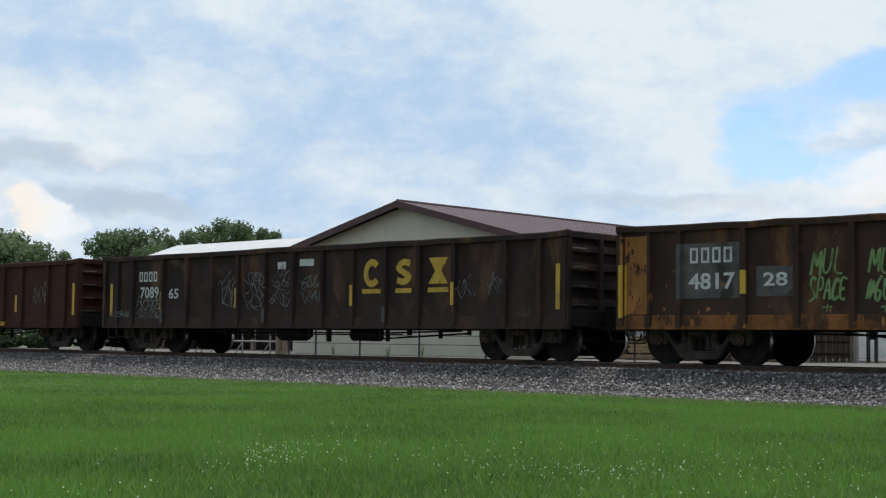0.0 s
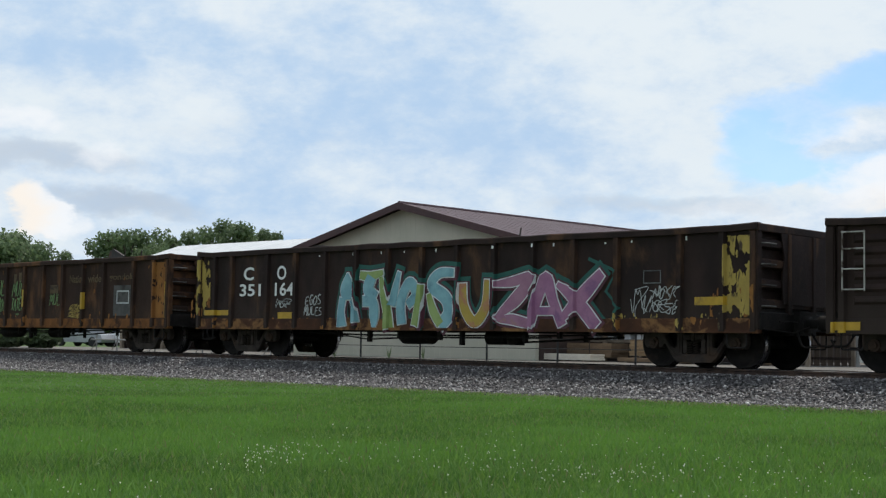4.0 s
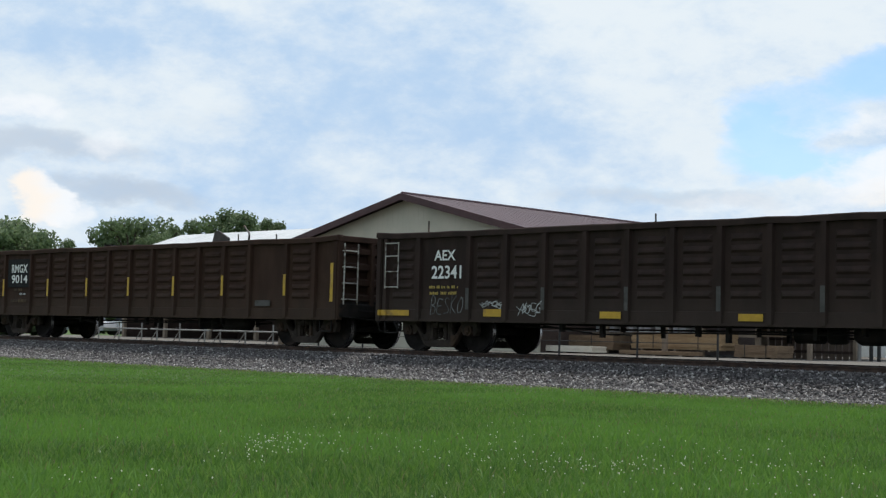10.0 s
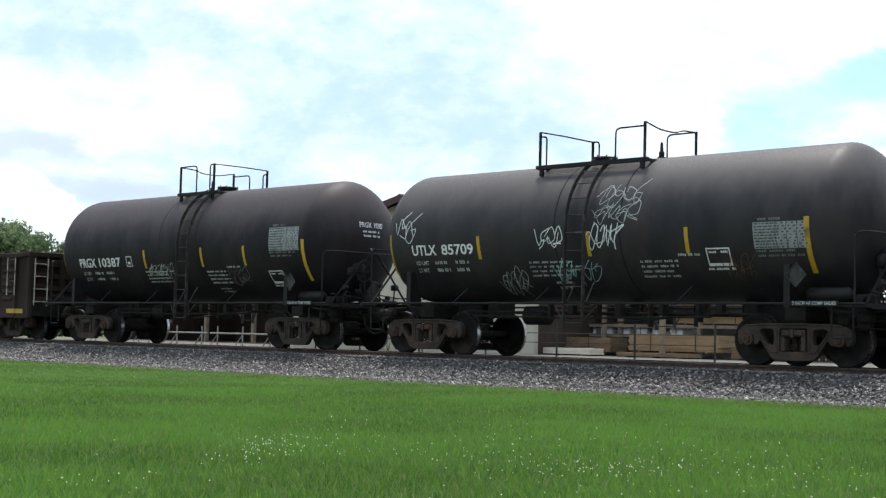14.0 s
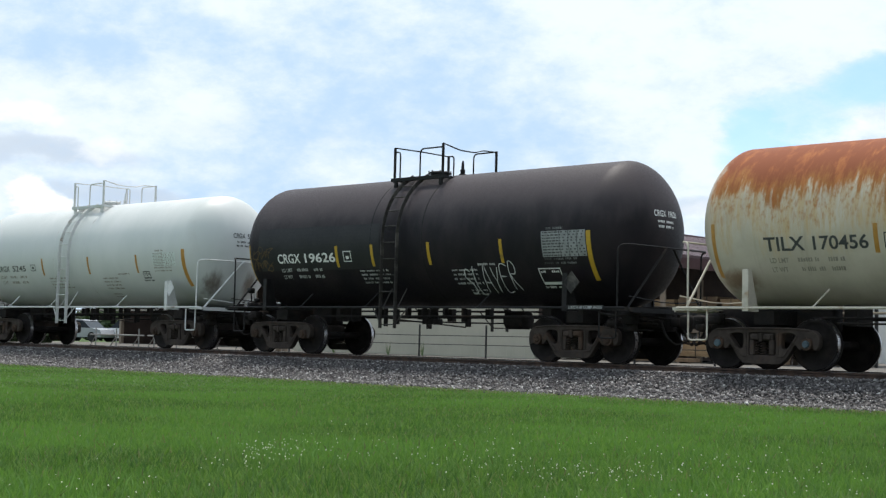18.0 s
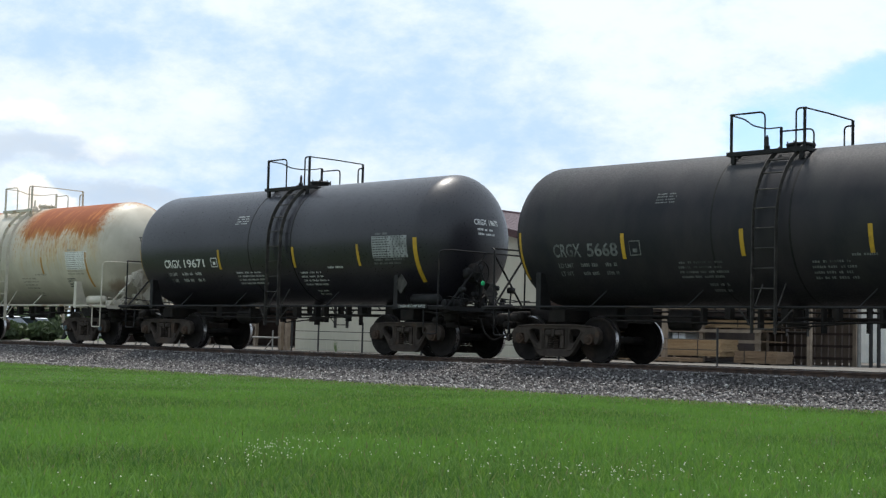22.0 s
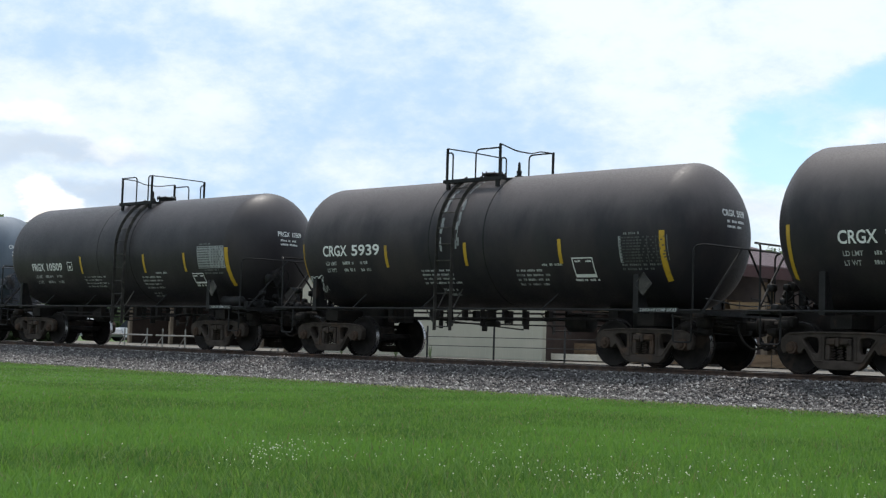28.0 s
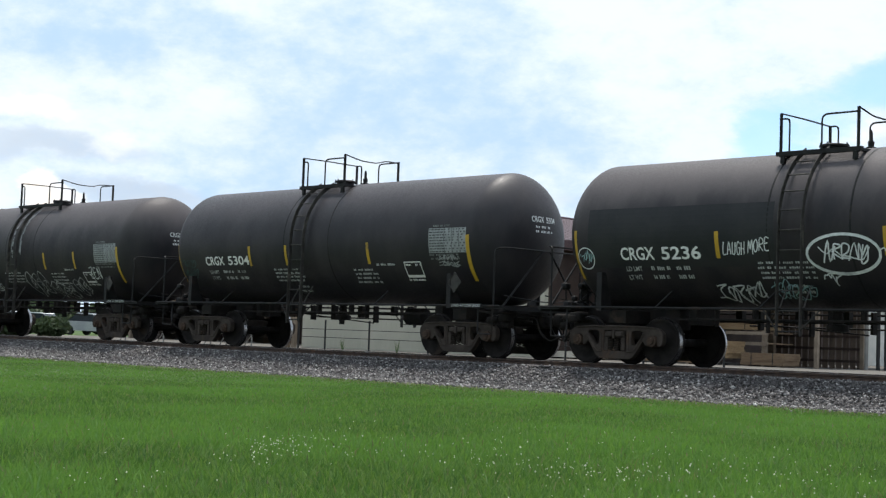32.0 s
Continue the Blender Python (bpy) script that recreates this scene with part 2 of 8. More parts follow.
def tube(bm, pts, r, seg=8, flat=1.0):
    """A round bar along a line of points."""
    pts = [Vector(p) for p in pts]
    rings = []
    for i, p in enumerate(pts):
        d = (pts[min(i + 1, len(pts) - 1)] - pts[max(i - 1, 0)]).normalized()
        u = d.cross(Vector((0, 0, 1)) if abs(d.z) < 0.9 else Vector((0, 1, 0))).normalized()
        if rings and u.dot(last) < 0:
            u = -u
        last = u
        w = d.cross(u)
        rings.append([bm.verts.new(p + r * (math.cos(k * math.tau / seg) * u + flat * math.sin(k * math.tau / seg) * w)) for k in range(seg)])
    for a, b in zip(rings, rings[1:]):
        for k in range(seg):
            bm.faces.new((a[k], a[(k + 1) % seg], b[(k + 1) % seg], b[k]))
    bm.faces.new(rings[0][::-1])
    bm.faces.new(rings[-1])
    return bm


def bend(pts, r, n=4):
    """The line of points with its corners rounded."""
    pts = [Vector(p) for p in pts]
    out = [pts[0]]
    for a, b, c in zip(pts, pts[1:], pts[2:]):
        p, q = b + (a - b).normalized() * r, b + (c - b).normalized() * r
        out += [p.lerp(b, k / n).lerp(b.lerp(q, k / n), k / n) for k in range(n + 1)]
    return out + [pts[-1]]


def lathe(bm, profile, axis="x", seg=32, at=(0, 0, 0)):
    """A turned body: (place along the axis, radius) from end to end."""
    rings = []
    for s, r in profile:
        ring = []
        for k in range(seg):
            c, d = math.cos(k * math.tau / seg) * r, math.sin(k * math.tau / seg) * r
            ring.append(bm.verts.new((at[0] + s, at[1] + c, at[2] + d) if axis == "x" else
                                     (at[0] + d, at[1] + s, at[2] + c) if axis == "y" else (at[0] + c, at[1] + d, at[2] + s)))
        rings.append(ring)
    for a, b in zip(rings, rings[1:]):
        for k in range(seg):
            bm.faces.new((a[k], a[(k + 1) % seg], b[(k + 1) % seg], b[k]))
    bm.faces.new(rings[0][::-1])
    bm.faces.new(rings[-1])
    bmesh.ops.recalc_face_normals(bm, faces=bm.faces)
    return bm


def soup(name, verts, tris, materials, index=None, smooth=False):
    """A mesh straight from arrays, for things made of very many small pieces."""
    me = bpy.data.meshes.new(name)
    n, k = len(tris), tris.shape[1]
    me.vertices.add(len(verts))
    me.vertices.foreach_set("co", np.asarray(verts, np.float32).ravel())
    me.loops.add(n * k)
    me.loops.foreach_set("vertex_index", np.asarray(tris, np.int32).ravel())
    me.polygons.add(n)
    me.polygons.foreach_set("loop_start", np.arange(0, n * k, k, dtype=np.int32))
    if index is not None:
        me.polygons.foreach_set("material_index", np.asarray(index, np.int32))
    for m in materials:
        me.materials.append(m)
    me.update(calc_edges=True)
    me.validate()
    return me


# ---------------------------------------------------------------- ground and track
LAWN, YARD = -0.50, -0.18


def lawn_soil():
    """Green under-growth that thins to dry earth along the ballast."""
    m = paint("lawn_soil", (0.034, 0.072, 0.011), (0.056, 0.108, 0.017), (0.060, 0.098, 0.019), 0.5, scale=1.2, rust_scale=0.5, rough=0.95, bump=0.6)
    nt = m.node_tree
    bsdf = nt.nodes["Principled BSDF"]
    green = bsdf.inputs["Base Color"].links[0].from_socket
    co = nt.nodes.new("ShaderNodeTexCoord").outputs["Object"]
    split = nt.nodes.new("ShaderNodeSeparateXYZ")
    nt.links.new(co, split.inputs[0])
    ragged = fmath(nt, "ADD", split.outputs["Y"], fmath(nt, "MULTIPLY", fmath(nt, "SUBTRACT", noise_tex(nt, co, 1.1, 6.0, 0.65), 0.5), 2.4))
    dry = mix(nt, ramp(nt, noise_tex(nt, co, 9.0, 5.0), 0.35, 0.65), (0.105, 0.105, 0.058), (0.165, 0.152, 0.105))
    near = fmath(nt, "MULTIPLY", ramp(nt, ragged, -5.0, -3.5), fmath(nt, "LESS_THAN", split.outputs["Y"], 0.0))
    nt.links.new(mix(nt, near, green, dry), bsdf.inputs["Base Color"])
    return m


def build_ground():
    bm = bmesh.new()
    ys = (-2500, -400, -80, -30, -3.2, 3.0, 5.5, 9, 60, 150, 500, 2500)
    zs = (LAWN, LAWN, LAWN, LAWN, LAWN, -0.6, -0.35, YARD, YARD, YARD, YARD, YARD)
    xs = (-2500, -600, -200, -120, -80, -40, 0, 40, 120, 600, 2500)
    grid = [[bm.verts.new((x, y, z)) for x in xs] for y, z in zip(ys, zs)]
    for j in range(len(ys) - 1):
        for i in range(len(xs) - 1):
            f = bm.faces.new((grid[j][i], grid[j][i + 1], grid[j + 1][i + 1], grid[j + 1][i]))
            f.material_index = 1 if 5 <= j <= 7 and xs[i] >= -80 and xs[i] < 40 else 0
    tagged(new("ground", finish(bm, "ground", [lawn_soil(), M["yard"]])), "mown green lawn with a pale gravel yard beyond the track", "ground", kind="structure")


X0, X1 = -75.0, 20.0     # the length of track that is built


def bed_height(y):
    y = abs(y)
    return -0.165 if y < 0.67 else -0.125 if y < 1.65 else max(-0.15 - (y - 1.65) * 0.235, -0.50 if y > 3.4 else -0.54)


def build_track():
    bm = bmesh.new()
    prof = [(-3.45, -0.62), (-3.3, -0.53), (-2.4, -0.36), (-1.65, -0.150), (-0.83, -0.120), (-0.67, -0.165), (0.67, -0.165), (0.83, -0.120), (1.65, -0.150), (2.4, -0.36), (3.3, -0.53), (3.45, -0.62)]
    prism_x(bm, prof, -400, 300)
    tagged(new("ballast_bed", finish(bm, "ballast_bed", M["bed"])), "grey crushed stone ballast bed under the railway track", "ballast", kind="structure")
    track = thing("railway_track", pose(0, 0, 0), "single railway track with dark rusty rails on timber sleepers", "railway track", kind="structure")
    side = [(-0.07, -0.178), (0.07, -0.178), (0.07, -0.166), (0.012, -0.145), (0.009, -0.05), (0.034, -0.038), (0.036, -0.008), (-0.036, -0.008), (-0.034, -0.038), (-0.009, -0.05), (-0.012, -0.145), (-0.07, -0.166)]
    head = [(-0.036, -0.008), (0.036, -0.008), (0.028, 0.0), (-0.028, 0.0)]
    for y in (-0.7525, 0.7525):
        rail = part("rail", prism_x(bmesh.new(), [(y + a, b) for a, b in side], -400, 300), M["rail_side"], track)
        part("rail_head", prism_x(bmesh.new(), [(y + a, b + 0.0005) for a, b in head], -400, 300), M["rail_top"], rail, "worn bright rail head")
    tie = shared("sleeper", lambda b: soft_box(b, -0.11, 0.11, -1.3, 1.3, -0.36, -0.178), M["sleeper"])
    plate = shared("tie_plate", lambda b: (box(b, -0.09, 0.09, -0.86, -0.64, -0.177, -0.166), box(b, -0.09, 0.09, 0.64, 0.86, -0.177, -0.166)), M["rail_side"])
    rng = random.Random(4)
    for i in range(int((X1 - X0) / 0.53)):
        s = part("sleeper", tie, None, track, m=pose(X0 + i * 0.53, rng.uniform(-0.03, 0.03), 0, 0, 0, rng.uniform(-0.8, 0.8)))
        part("tie_plate", plate, None, s)


def build_ballast_stones():
    rng = np.random.default_rng(7)
    n = 108000
    x = rng.uniform(-60, -2, n)
    y = -rng.uniform(0.84, 3.45, n)
    y = np.where(rng.random(n) < 0.13, -3.3 - np.abs(rng.normal(0, 0.55, n)), y)
    far = rng.random(n) < 0.12
    y[far] = rng.uniform(-0.6, 0.6, far.sum())
    z = np.array([bed_height(v) for v in y]) + rng.uniform(-0.01, 0.02, n)
    size = rng.uniform(0.015, 0.036, n) * np.where(rng.random(n) < 0.06, 1.5, 1.0)
    base = np.array([(1, 0, 0), (-1, 0, 0), (0, 1, 0), (0, -1, 0), (0, 0, 1), (0, 0, -1)], float)
    tri = np.array([(0, 2, 4), (2, 1, 4), (1, 3, 4), (3, 0, 4), (2, 0, 5), (1, 2, 5), (3, 1, 5), (0, 3, 5)])
    a, b = rng.uniform(0, math.tau, n), rng.uniform(-0.9, 0.9, n)
    shape = base[None] * rng.uniform(0.6, 1.25, (n, 6, 1)) + rng.uniform(-0.22, 0.22, (n, 6, 3))
    shape[..., 2] *= 0.75
    ca, sa, cb, sb = np.cos(a)[:, None], np.sin(a)[:, None], np.cos(b)[:, None], np.sin(b)[:, None]
    px, py, pz = shape[..., 0], shape[..., 1], shape[..., 2]
    py, pz = cb * py - sb * pz, sb * py + cb * pz
    px, py = ca * px - sa * py, sa * px + ca * py
    v = np.stack([px, py, pz], -1) * size[:, None, None] + np.stack([x, y, z], -1)[:, None]
    t = tri[None] + 6 * np.arange(n)[:, None, None]
    toe = rng.random(n) < np.clip((-2.0 - y) * 0.55, 0.0, 0.55)
    me = soup("ballast_stones", v.reshape(-1, 3), t.reshape(-1, 3), [M["stones"], M["toe_stones"]], np.repeat(toe.astype(int), 8))
    tagged(new("ballast_stones", me), "loose grey and pale crushed stones along the track", "ballast", kind="stuff")


def island_mat(name, colours, rough=0.8, translucent=0.0, scale=0.35, drift=0.6):
    """One colour out of a row for every loose piece, with broad patches over the whole."""
    m = bpy.data.materials.new(name)
    m.use_nodes = True
    nt = m.node_tree
    bsdf = nt.nodes["Principled BSDF"]
    rnd = nt.nodes.new("ShaderNodeNewGeometry").outputs["Random Per Island"]
    r = nt.nodes.new("ShaderNodeValToRGB")
    nt.links.new(rnd, r.inputs[0])
    els = r.color_ramp.elements
    while len(els) < len(colours):
        els.new(0.5)
    for i, (e, c) in enumerate(zip(els, colours)):
        e.position, e.color = i / (len(colours) - 1), (*c, 1)
    co = nt.nodes.new("ShaderNodeTexCoord").outputs["Object"]
    broad = ramp(nt, noise_tex(nt, co, scale, 4.0, 0.6), 0.35, 0.65)
    col = mix(nt, fmath(nt, "MULTIPLY", broad, drift), r.outputs[0], tuple(min(1, c * 1.55) for c in colours[len(colours) // 2]))
    nt.links.new(col, bsdf.inputs["Base Color"])
    bsdf.inputs["Roughness"].default_value = rough
    if translucent:
        tr, mx = nt.nodes.new("ShaderNodeBsdfTranslucent"), nt.nodes.new("ShaderNodeMixShader")
        nt.links.new(col, tr.inputs["Color"])
        mx.inputs[0].default_value = translucent
        nt.links.new(bsdf.outputs[0], mx.inputs[1])
        nt.links.new(tr.outputs[0], mx.inputs[2])
        nt.links.new(mx.outputs[0], nt.nodes["Material Output"].inputs["Surface"])
    return m


M["stones"] = island_mat("ballast_pieces", [(0.034, 0.0305, 0.0305), (0.058, 0.052, 0.0515), (0.080, 0.072, 0.071), (0.100, 0.090, 0.088), (0.122, 0.111, 0.108), (0.150, 0.138, 0.134), (0.40, 0.38, 0.36)], 0.9, scale=0.8, drift=0.12)
M["toe_stones"] = island_mat("pale_ballast_pieces", [(0.055, 0.051, 0.050), (0.095, 0.087, 0.085), (0.130, 0.120, 0.117), (0.165, 0.155, 0.150), (0.21, 0.20, 0.19), (0.48, 0.47, 0.45)], 0.9, scale=0.8, drift=0.1)
M["grass"] = island_mat("grass_blades", [(0.048, 0.120, 0.018), (0.065, 0.151, 0.022), (0.089, 0.182, 0.028), (0.120, 0.217, 0.037), (0.174, 0.254, 0.066)], 0.6, 0.45, 0.32, drift=0.75)
M["tall_grass"] = island_mat("tall_pale_grass", [(0.09, 0.185, 0.04), (0.125, 0.235, 0.055), (0.17, 0.27, 0.08)], 0.6, 0.45, 0.32)
M["dry_grass"] = island_mat("thin_dry_grass", [(0.075, 0.105, 0.030), (0.110, 0.140, 0.042), (0.150, 0.165, 0.062), (0.20, 0.19, 0.10)], 0.8, 0.3, 0.6)
M["leaf"] = island_mat("tree_leaves", [(0.060, 0.090, 0.046), (0.080, 0.118, 0.056), (0.104, 0.148, 0.066), (0.135, 0.18, 0.084)], 0.7, 0.42, 0.3)
M["hedge_leaf"] = island_mat("hedge_leaves", [(0.022, 0.036, 0.016), (0.032, 0.052, 0.021), (0.046, 0.070, 0.028), (0.062, 0.088, 0.036)], 0.7, 0.3, 0.4)
M["clover"] = island_mat("clover_heads", [(0.45, 0.45, 0.34), (0.58, 0.58, 0.46), (0.68, 0.67, 0.57)], 0.8)
M["bark"] = paint("tree_bark", (0.05, 0.04, 0.03), (0.10, 0.08, 0.06), scale=6, rough=0.95, bump=0.8)


def build_grass():
    rng = np.random.default_rng(11)
    n = 540000
    # denser towards the viewer's side of the lawn
    r = 4.6 + 40.0 * rng.random(n) ** 1.75
    wide = rng.random(n) < 0.13
    r = np.where(wide, r - 2.4, r)
    a = np.radians(90 + 43.7 + np.where(wide, rng.uniform(-75, 75, n), rng.uniform(-21, 21, n)))
    x, y = r * np.cos(a), -23.28 + r * np.sin(a)
    ragged = np.array([noise.noise(Vector((u * 0.7, v * 0.3, 8.0))) for u, v in zip(x[::8], y[::8])])
    ragged = np.resize(np.repeat(ragged, 8), n)
    keep = y < -3.35 + 0.5 * ragged - np.abs(rng.normal(0, 0.80, n))
    x, y, r = x[keep], y[keep], r[keep]
    n = len(x)
    tuft = np.array([noise.noise(Vector((u * 0.9, v * 0.9, 0.3))) + 0.6 * noise.noise(Vector((u * 3.1, v * 3.1, 5.0))) for u, v in zip(x[::8], y[::8])])
    tuft = np.repeat(tuft, 8)[:n] if len(tuft) * 8 >= n else np.resize(tuft, n)
    h = (0.056 + 0.042 * tuft.clip(-1, 1)) * rng.uniform(0.55, 1.45, n)
    h *= np.clip(1 - (r - 9) * 0.040, 0.34, 1) * np.clip((-2.9 - y) / 1.9, 0.30, 1)
    tall = rng.random(n) < np.clip(0.005 * (1 + 2 * tuft), 0.0005, 0.015)
    h = np.where(tall, h * 1.3, h)
    w = rng.uniform(0.0019, 0.0038, n) * (1 + r * 0.10)
    t = rng.uniform(0, math.tau, n)
    lean = rng.uniform(0.1, 0.75, n) * h
    la = rng.uniform(0, math.tau, n)
    dx, dy = np.cos(t) * w, np.sin(t) * w
    lx, ly = np.cos(la) * lean, np.sin(la) * lean
    z0 = np.full(n, LAWN - 0.004)
    v = np.stack([np.stack([x - dx, y - dy, z0], -1), np.stack([x + dx, y + dy, z0], -1),
                  np.stack([x + dx * 0.8 + lx * 0.35, y + dy * 0.8 + ly * 0.35, z0 + h * 0.6], -1),
                  np.stack([x - dx * 0.8 + lx * 0.35, y - dy * 0.8 + ly * 0.35, z0 + h * 0.6], -1),
                  np.stack([x + lx, y + ly, z0 + h], -1)], 1)
    tri = np.array([(0, 1, 2), (0, 2, 3), (3, 2, 4)])[None] + 5 * np.arange(n)[:, None, None]
    dry = rng.random(n) < np.clip((y + 6.0) / 2.2, 0.04, 0.88)
    me = soup("grass", v.reshape(-1, 3), tri.reshape(-1, 3), [M["grass"], M["dry_grass"], M["tall_grass"]], np.repeat(np.where(tall & ~dry, 2, dry.astype(int)), 3))
    tagged(new("grass", me), "short bright green lawn grass with uneven tufts", "grass", kind="stuff")


def build_clover():
    rng = np.random.default_rng(23)
    pts = []
    # loose drifts across the near lawn, thickest in a few patches
    for cx, cy, s, n in ((-7.45, -17.2, 0.10, 12), (-7.55, -16.9, 0.12, 16), (-6.76, -17.9, 0.12, 10), (-6.37, -16.3, 0.25, 9), (-5.2, -16.6, 0.20, 16), (-5.75, -16.7, 0.22, 12),
                         (-5.1, -16.2, 0.22, 16), (-5.5, -14.9, 0.30, 8), (-6.2, -19.3, 0.25, 8), (-8.0, -16.1, 0.25, 8), (-6.9, -17.2, 0.30, 9), (-4.4, -15.5, 0.35, 10), (-6.0, -15.5, 1.7, 46), (-4.2, -16.6, 0.8, 26)):
        n = int(n * 2.2)
        pts.append(np.stack([rng.normal(cx, s, n), rng.normal(cy, s, n)], -1))
    p = np.concatenate(pts)
    p = p[p[:, 1] < -4]
    n = len(p)
    base = np.array([(1, 0, 0), (-1, 0, 0), (0, 1, 0), (0, -1, 0), (0, 0, 1), (0, 0, -0.8)], float)
    tri = np.array([(0, 2, 4), (2, 1, 4), (1, 3, 4), (3, 0, 4), (2, 0, 5), (1, 2, 5), (3, 1, 5), (0, 3, 5)])
    v = base[None] * rng.uniform(0.0036, 0.0074, (n, 1, 1)) * rng.uniform(0.7, 1.2, (n, 6, 1))
    v[..., :2] += p[:, None]
    v[..., 2] += (LAWN + rng.uniform(0.06, 0.13, n))[:, None]
    t = tri[None] + 6 * np.arange(n)[:, None, None]
    me = soup("clover_flowers", v.reshape(-1, 3), t.reshape(-1, 3), [M["clover"]])
    tagged(new("clover_flowers", me), "small white clover flower heads scattered in the lawn", "flowers", kind="stuff")


# ---------------------------------------------------------------- trees
def tree(at, height, spread, seed, label):
    rng = np.random.default_rng(seed)
    root = thing("tree", pose(*at), label, "tree", group="trees beyond the yard")
    bm = bmesh.new()
    trunk = [(0, 0, -0.3), (0.1, 0.05, height * 0.18), (0.0, 0.15, height * 0.36), (0.2, 0.1, height * 0.62)]
    for k, (p, q) in enumerate(zip(trunk, trunk[1:])):
        tube(bm, [p, q], height * (0.030 - 0.007 * k), 8)
    blobs = []
    for k in range(26):
        a = k * 2.4 + rng.uniform(-0.4, 0.4)
        f = rng.uniform(0.25, 1.0)
        zz = height * rng.uniform(0.36, 0.92)
        rad = spread * 0.5 * f * math.sqrt(max(0.1, 1 - ((zz / height - 0.55) / 0.5) ** 2))
        c = Vector((math.cos(a) * rad, math.sin(a) * rad, zz))
        tube(bm, bend([(0.1, 0.1, height * rng.uniform(0.2, 0.5)), c * 0.55 + Vector((0, 0, zz * 0.35)), c], 0.4, 2), height * 0.008, 5)
        blobs.append((c, spread * rng.uniform(0.10, 0.21)))
    part("trunk", bm, M["bark"], root, "brown bark trunk with spreading limbs", smooth=60)
    pos, nor = [], []
    for c, r in blobs:
        m = int(420 * (r / (spread * 0.17)) ** 1.5)
        d = rng.normal(size=(m, 3))
        d /= np.linalg.norm(d, axis=1)[:, None]
        lump = 1 + 0.25 * np.sin(d[:, 0] * 5 + r * 9) * np.cos(d[:, 1] * 6 + c.z)
        q = np.array(c) + d * (r * lump * rng.uniform(0.5, 0.97, m))[:, None] * (1, 1, 0.8)
        pos.append(q)
        nor.append(d)
    pos, nor = np.concatenate(pos), np.concatenate(nor)
    n = len(pos)
    s = spread * rng.uniform(0.012, 0.026, n)
    u = np.cross(nor + rng.normal(0, 0.6, (n, 3)), rng.normal(size=(n, 3)))
    u /= np.linalg.norm(u, axis=1)[:, None]
    w = np.cross(u, nor + rng.normal(0, 0.5, (n, 3)))
    w /= np.linalg.norm(w, axis=1)[:, None]
    v = np.stack([pos - u * s[:, None], pos - w * s[:, None] * 0.7, pos + u * s[:, None], pos + w * s[:, None] * 0.7 - (0, 0, 0.03)], 1)
    t = np.array([(0, 1, 2), (0, 2, 3)])[None] + 4 * np.arange(n)[:, None, None]
    part("crown", soup("crown", v.reshape(-1, 3), t.reshape(-1, 3), [M["leaf"]]), None, root, "dense mid-green summer foliage")
    return root


# ---------------------------------------------------------------- lettering and paintwork laid on surfaces
def text_shapes(strings):
    """Outlines of words in the built-in font, as flat vertices and faces."""
    obs = []
    for s in strings:
        cu = bpy.data.curves.new("words", "FONT")
        cu.body, cu.resolution_u, cu.offset = s, 3, 0.019
        ob = bpy.data.objects.new("words", cu)
        scene.collection.objects.link(ob)
        obs.append((s, ob))
    bpy.context.view_layer.update()
    dg = bpy.context.evaluated_depsgraph_get()
    out = {}
    for s, ob in obs:
        me = bpy.data.meshes.new_from_object(ob.evaluated_get(dg))
        v = np.array([p.co[:2] for p in me.vertices])
        lo, hi = v.min(0), v.max(0)
        out[s] = ((v - lo) / (hi - lo), [tuple(p.vertices) for p in me.polygons])
        bpy.data.meshes.remove(me)
    for s, ob in obs:
        cu = ob.data
        bpy.data.objects.remove(ob)
        bpy.data.curves.remove(cu)
    return out


MARKS = ("PRGX", "UTLX", "CRGX", "TILX", "RMGX", "AEX", "C O", "10387", "85709", "5245", "19626", "170456", "19671", "5668", "6751", "10509",
         "5939", "19211", "5304", "5236", "9014", "22370", "22341", "351", "164", "4817", "28", "7089", "65", "C", "O", "2 INCH HF COMP SHOES", "LD LMT", "LT WT", "Nation", "wide", "gondola")
WORDS = text_shapes(MARKS)
TANK_FOOT, TANK_HALF, TANK_HEAD, HEAD_POW = 1.14, 5.13, 0.83, 0.60


def flat_side(y, out=-1):
    return lambda u, v, off: (u, y + out * off, v)


def tank_side(rad, half):
    """The near flank of a tank of that radius, up to where its ends begin to curve in."""
    zc = TANK_FOOT + rad

    def place(u, v, off):
        a = math.asin(max(-0.97, min(0.97, (v - zc) / rad)))
        q = max(0.0, abs(u) - half) / TANK_HEAD
        r = (rad + off) * math.sqrt(max(0.05, 1 - q ** (1 / HEAD_POW)))
        return (u, -r * math.cos(a), zc + r * math.sin(a))
    return place


def tank_end(rad, half):
    """The dished end towards +x: u runs from the near side to the far side."""
    def place(u, v, off):
        q = min(0.98, math.hypot(u, v - TANK_FOOT - rad) / rad)
        return (half + TANK_HEAD * (1 - q * q) ** HEAD_POW + off, u, v)
    return place


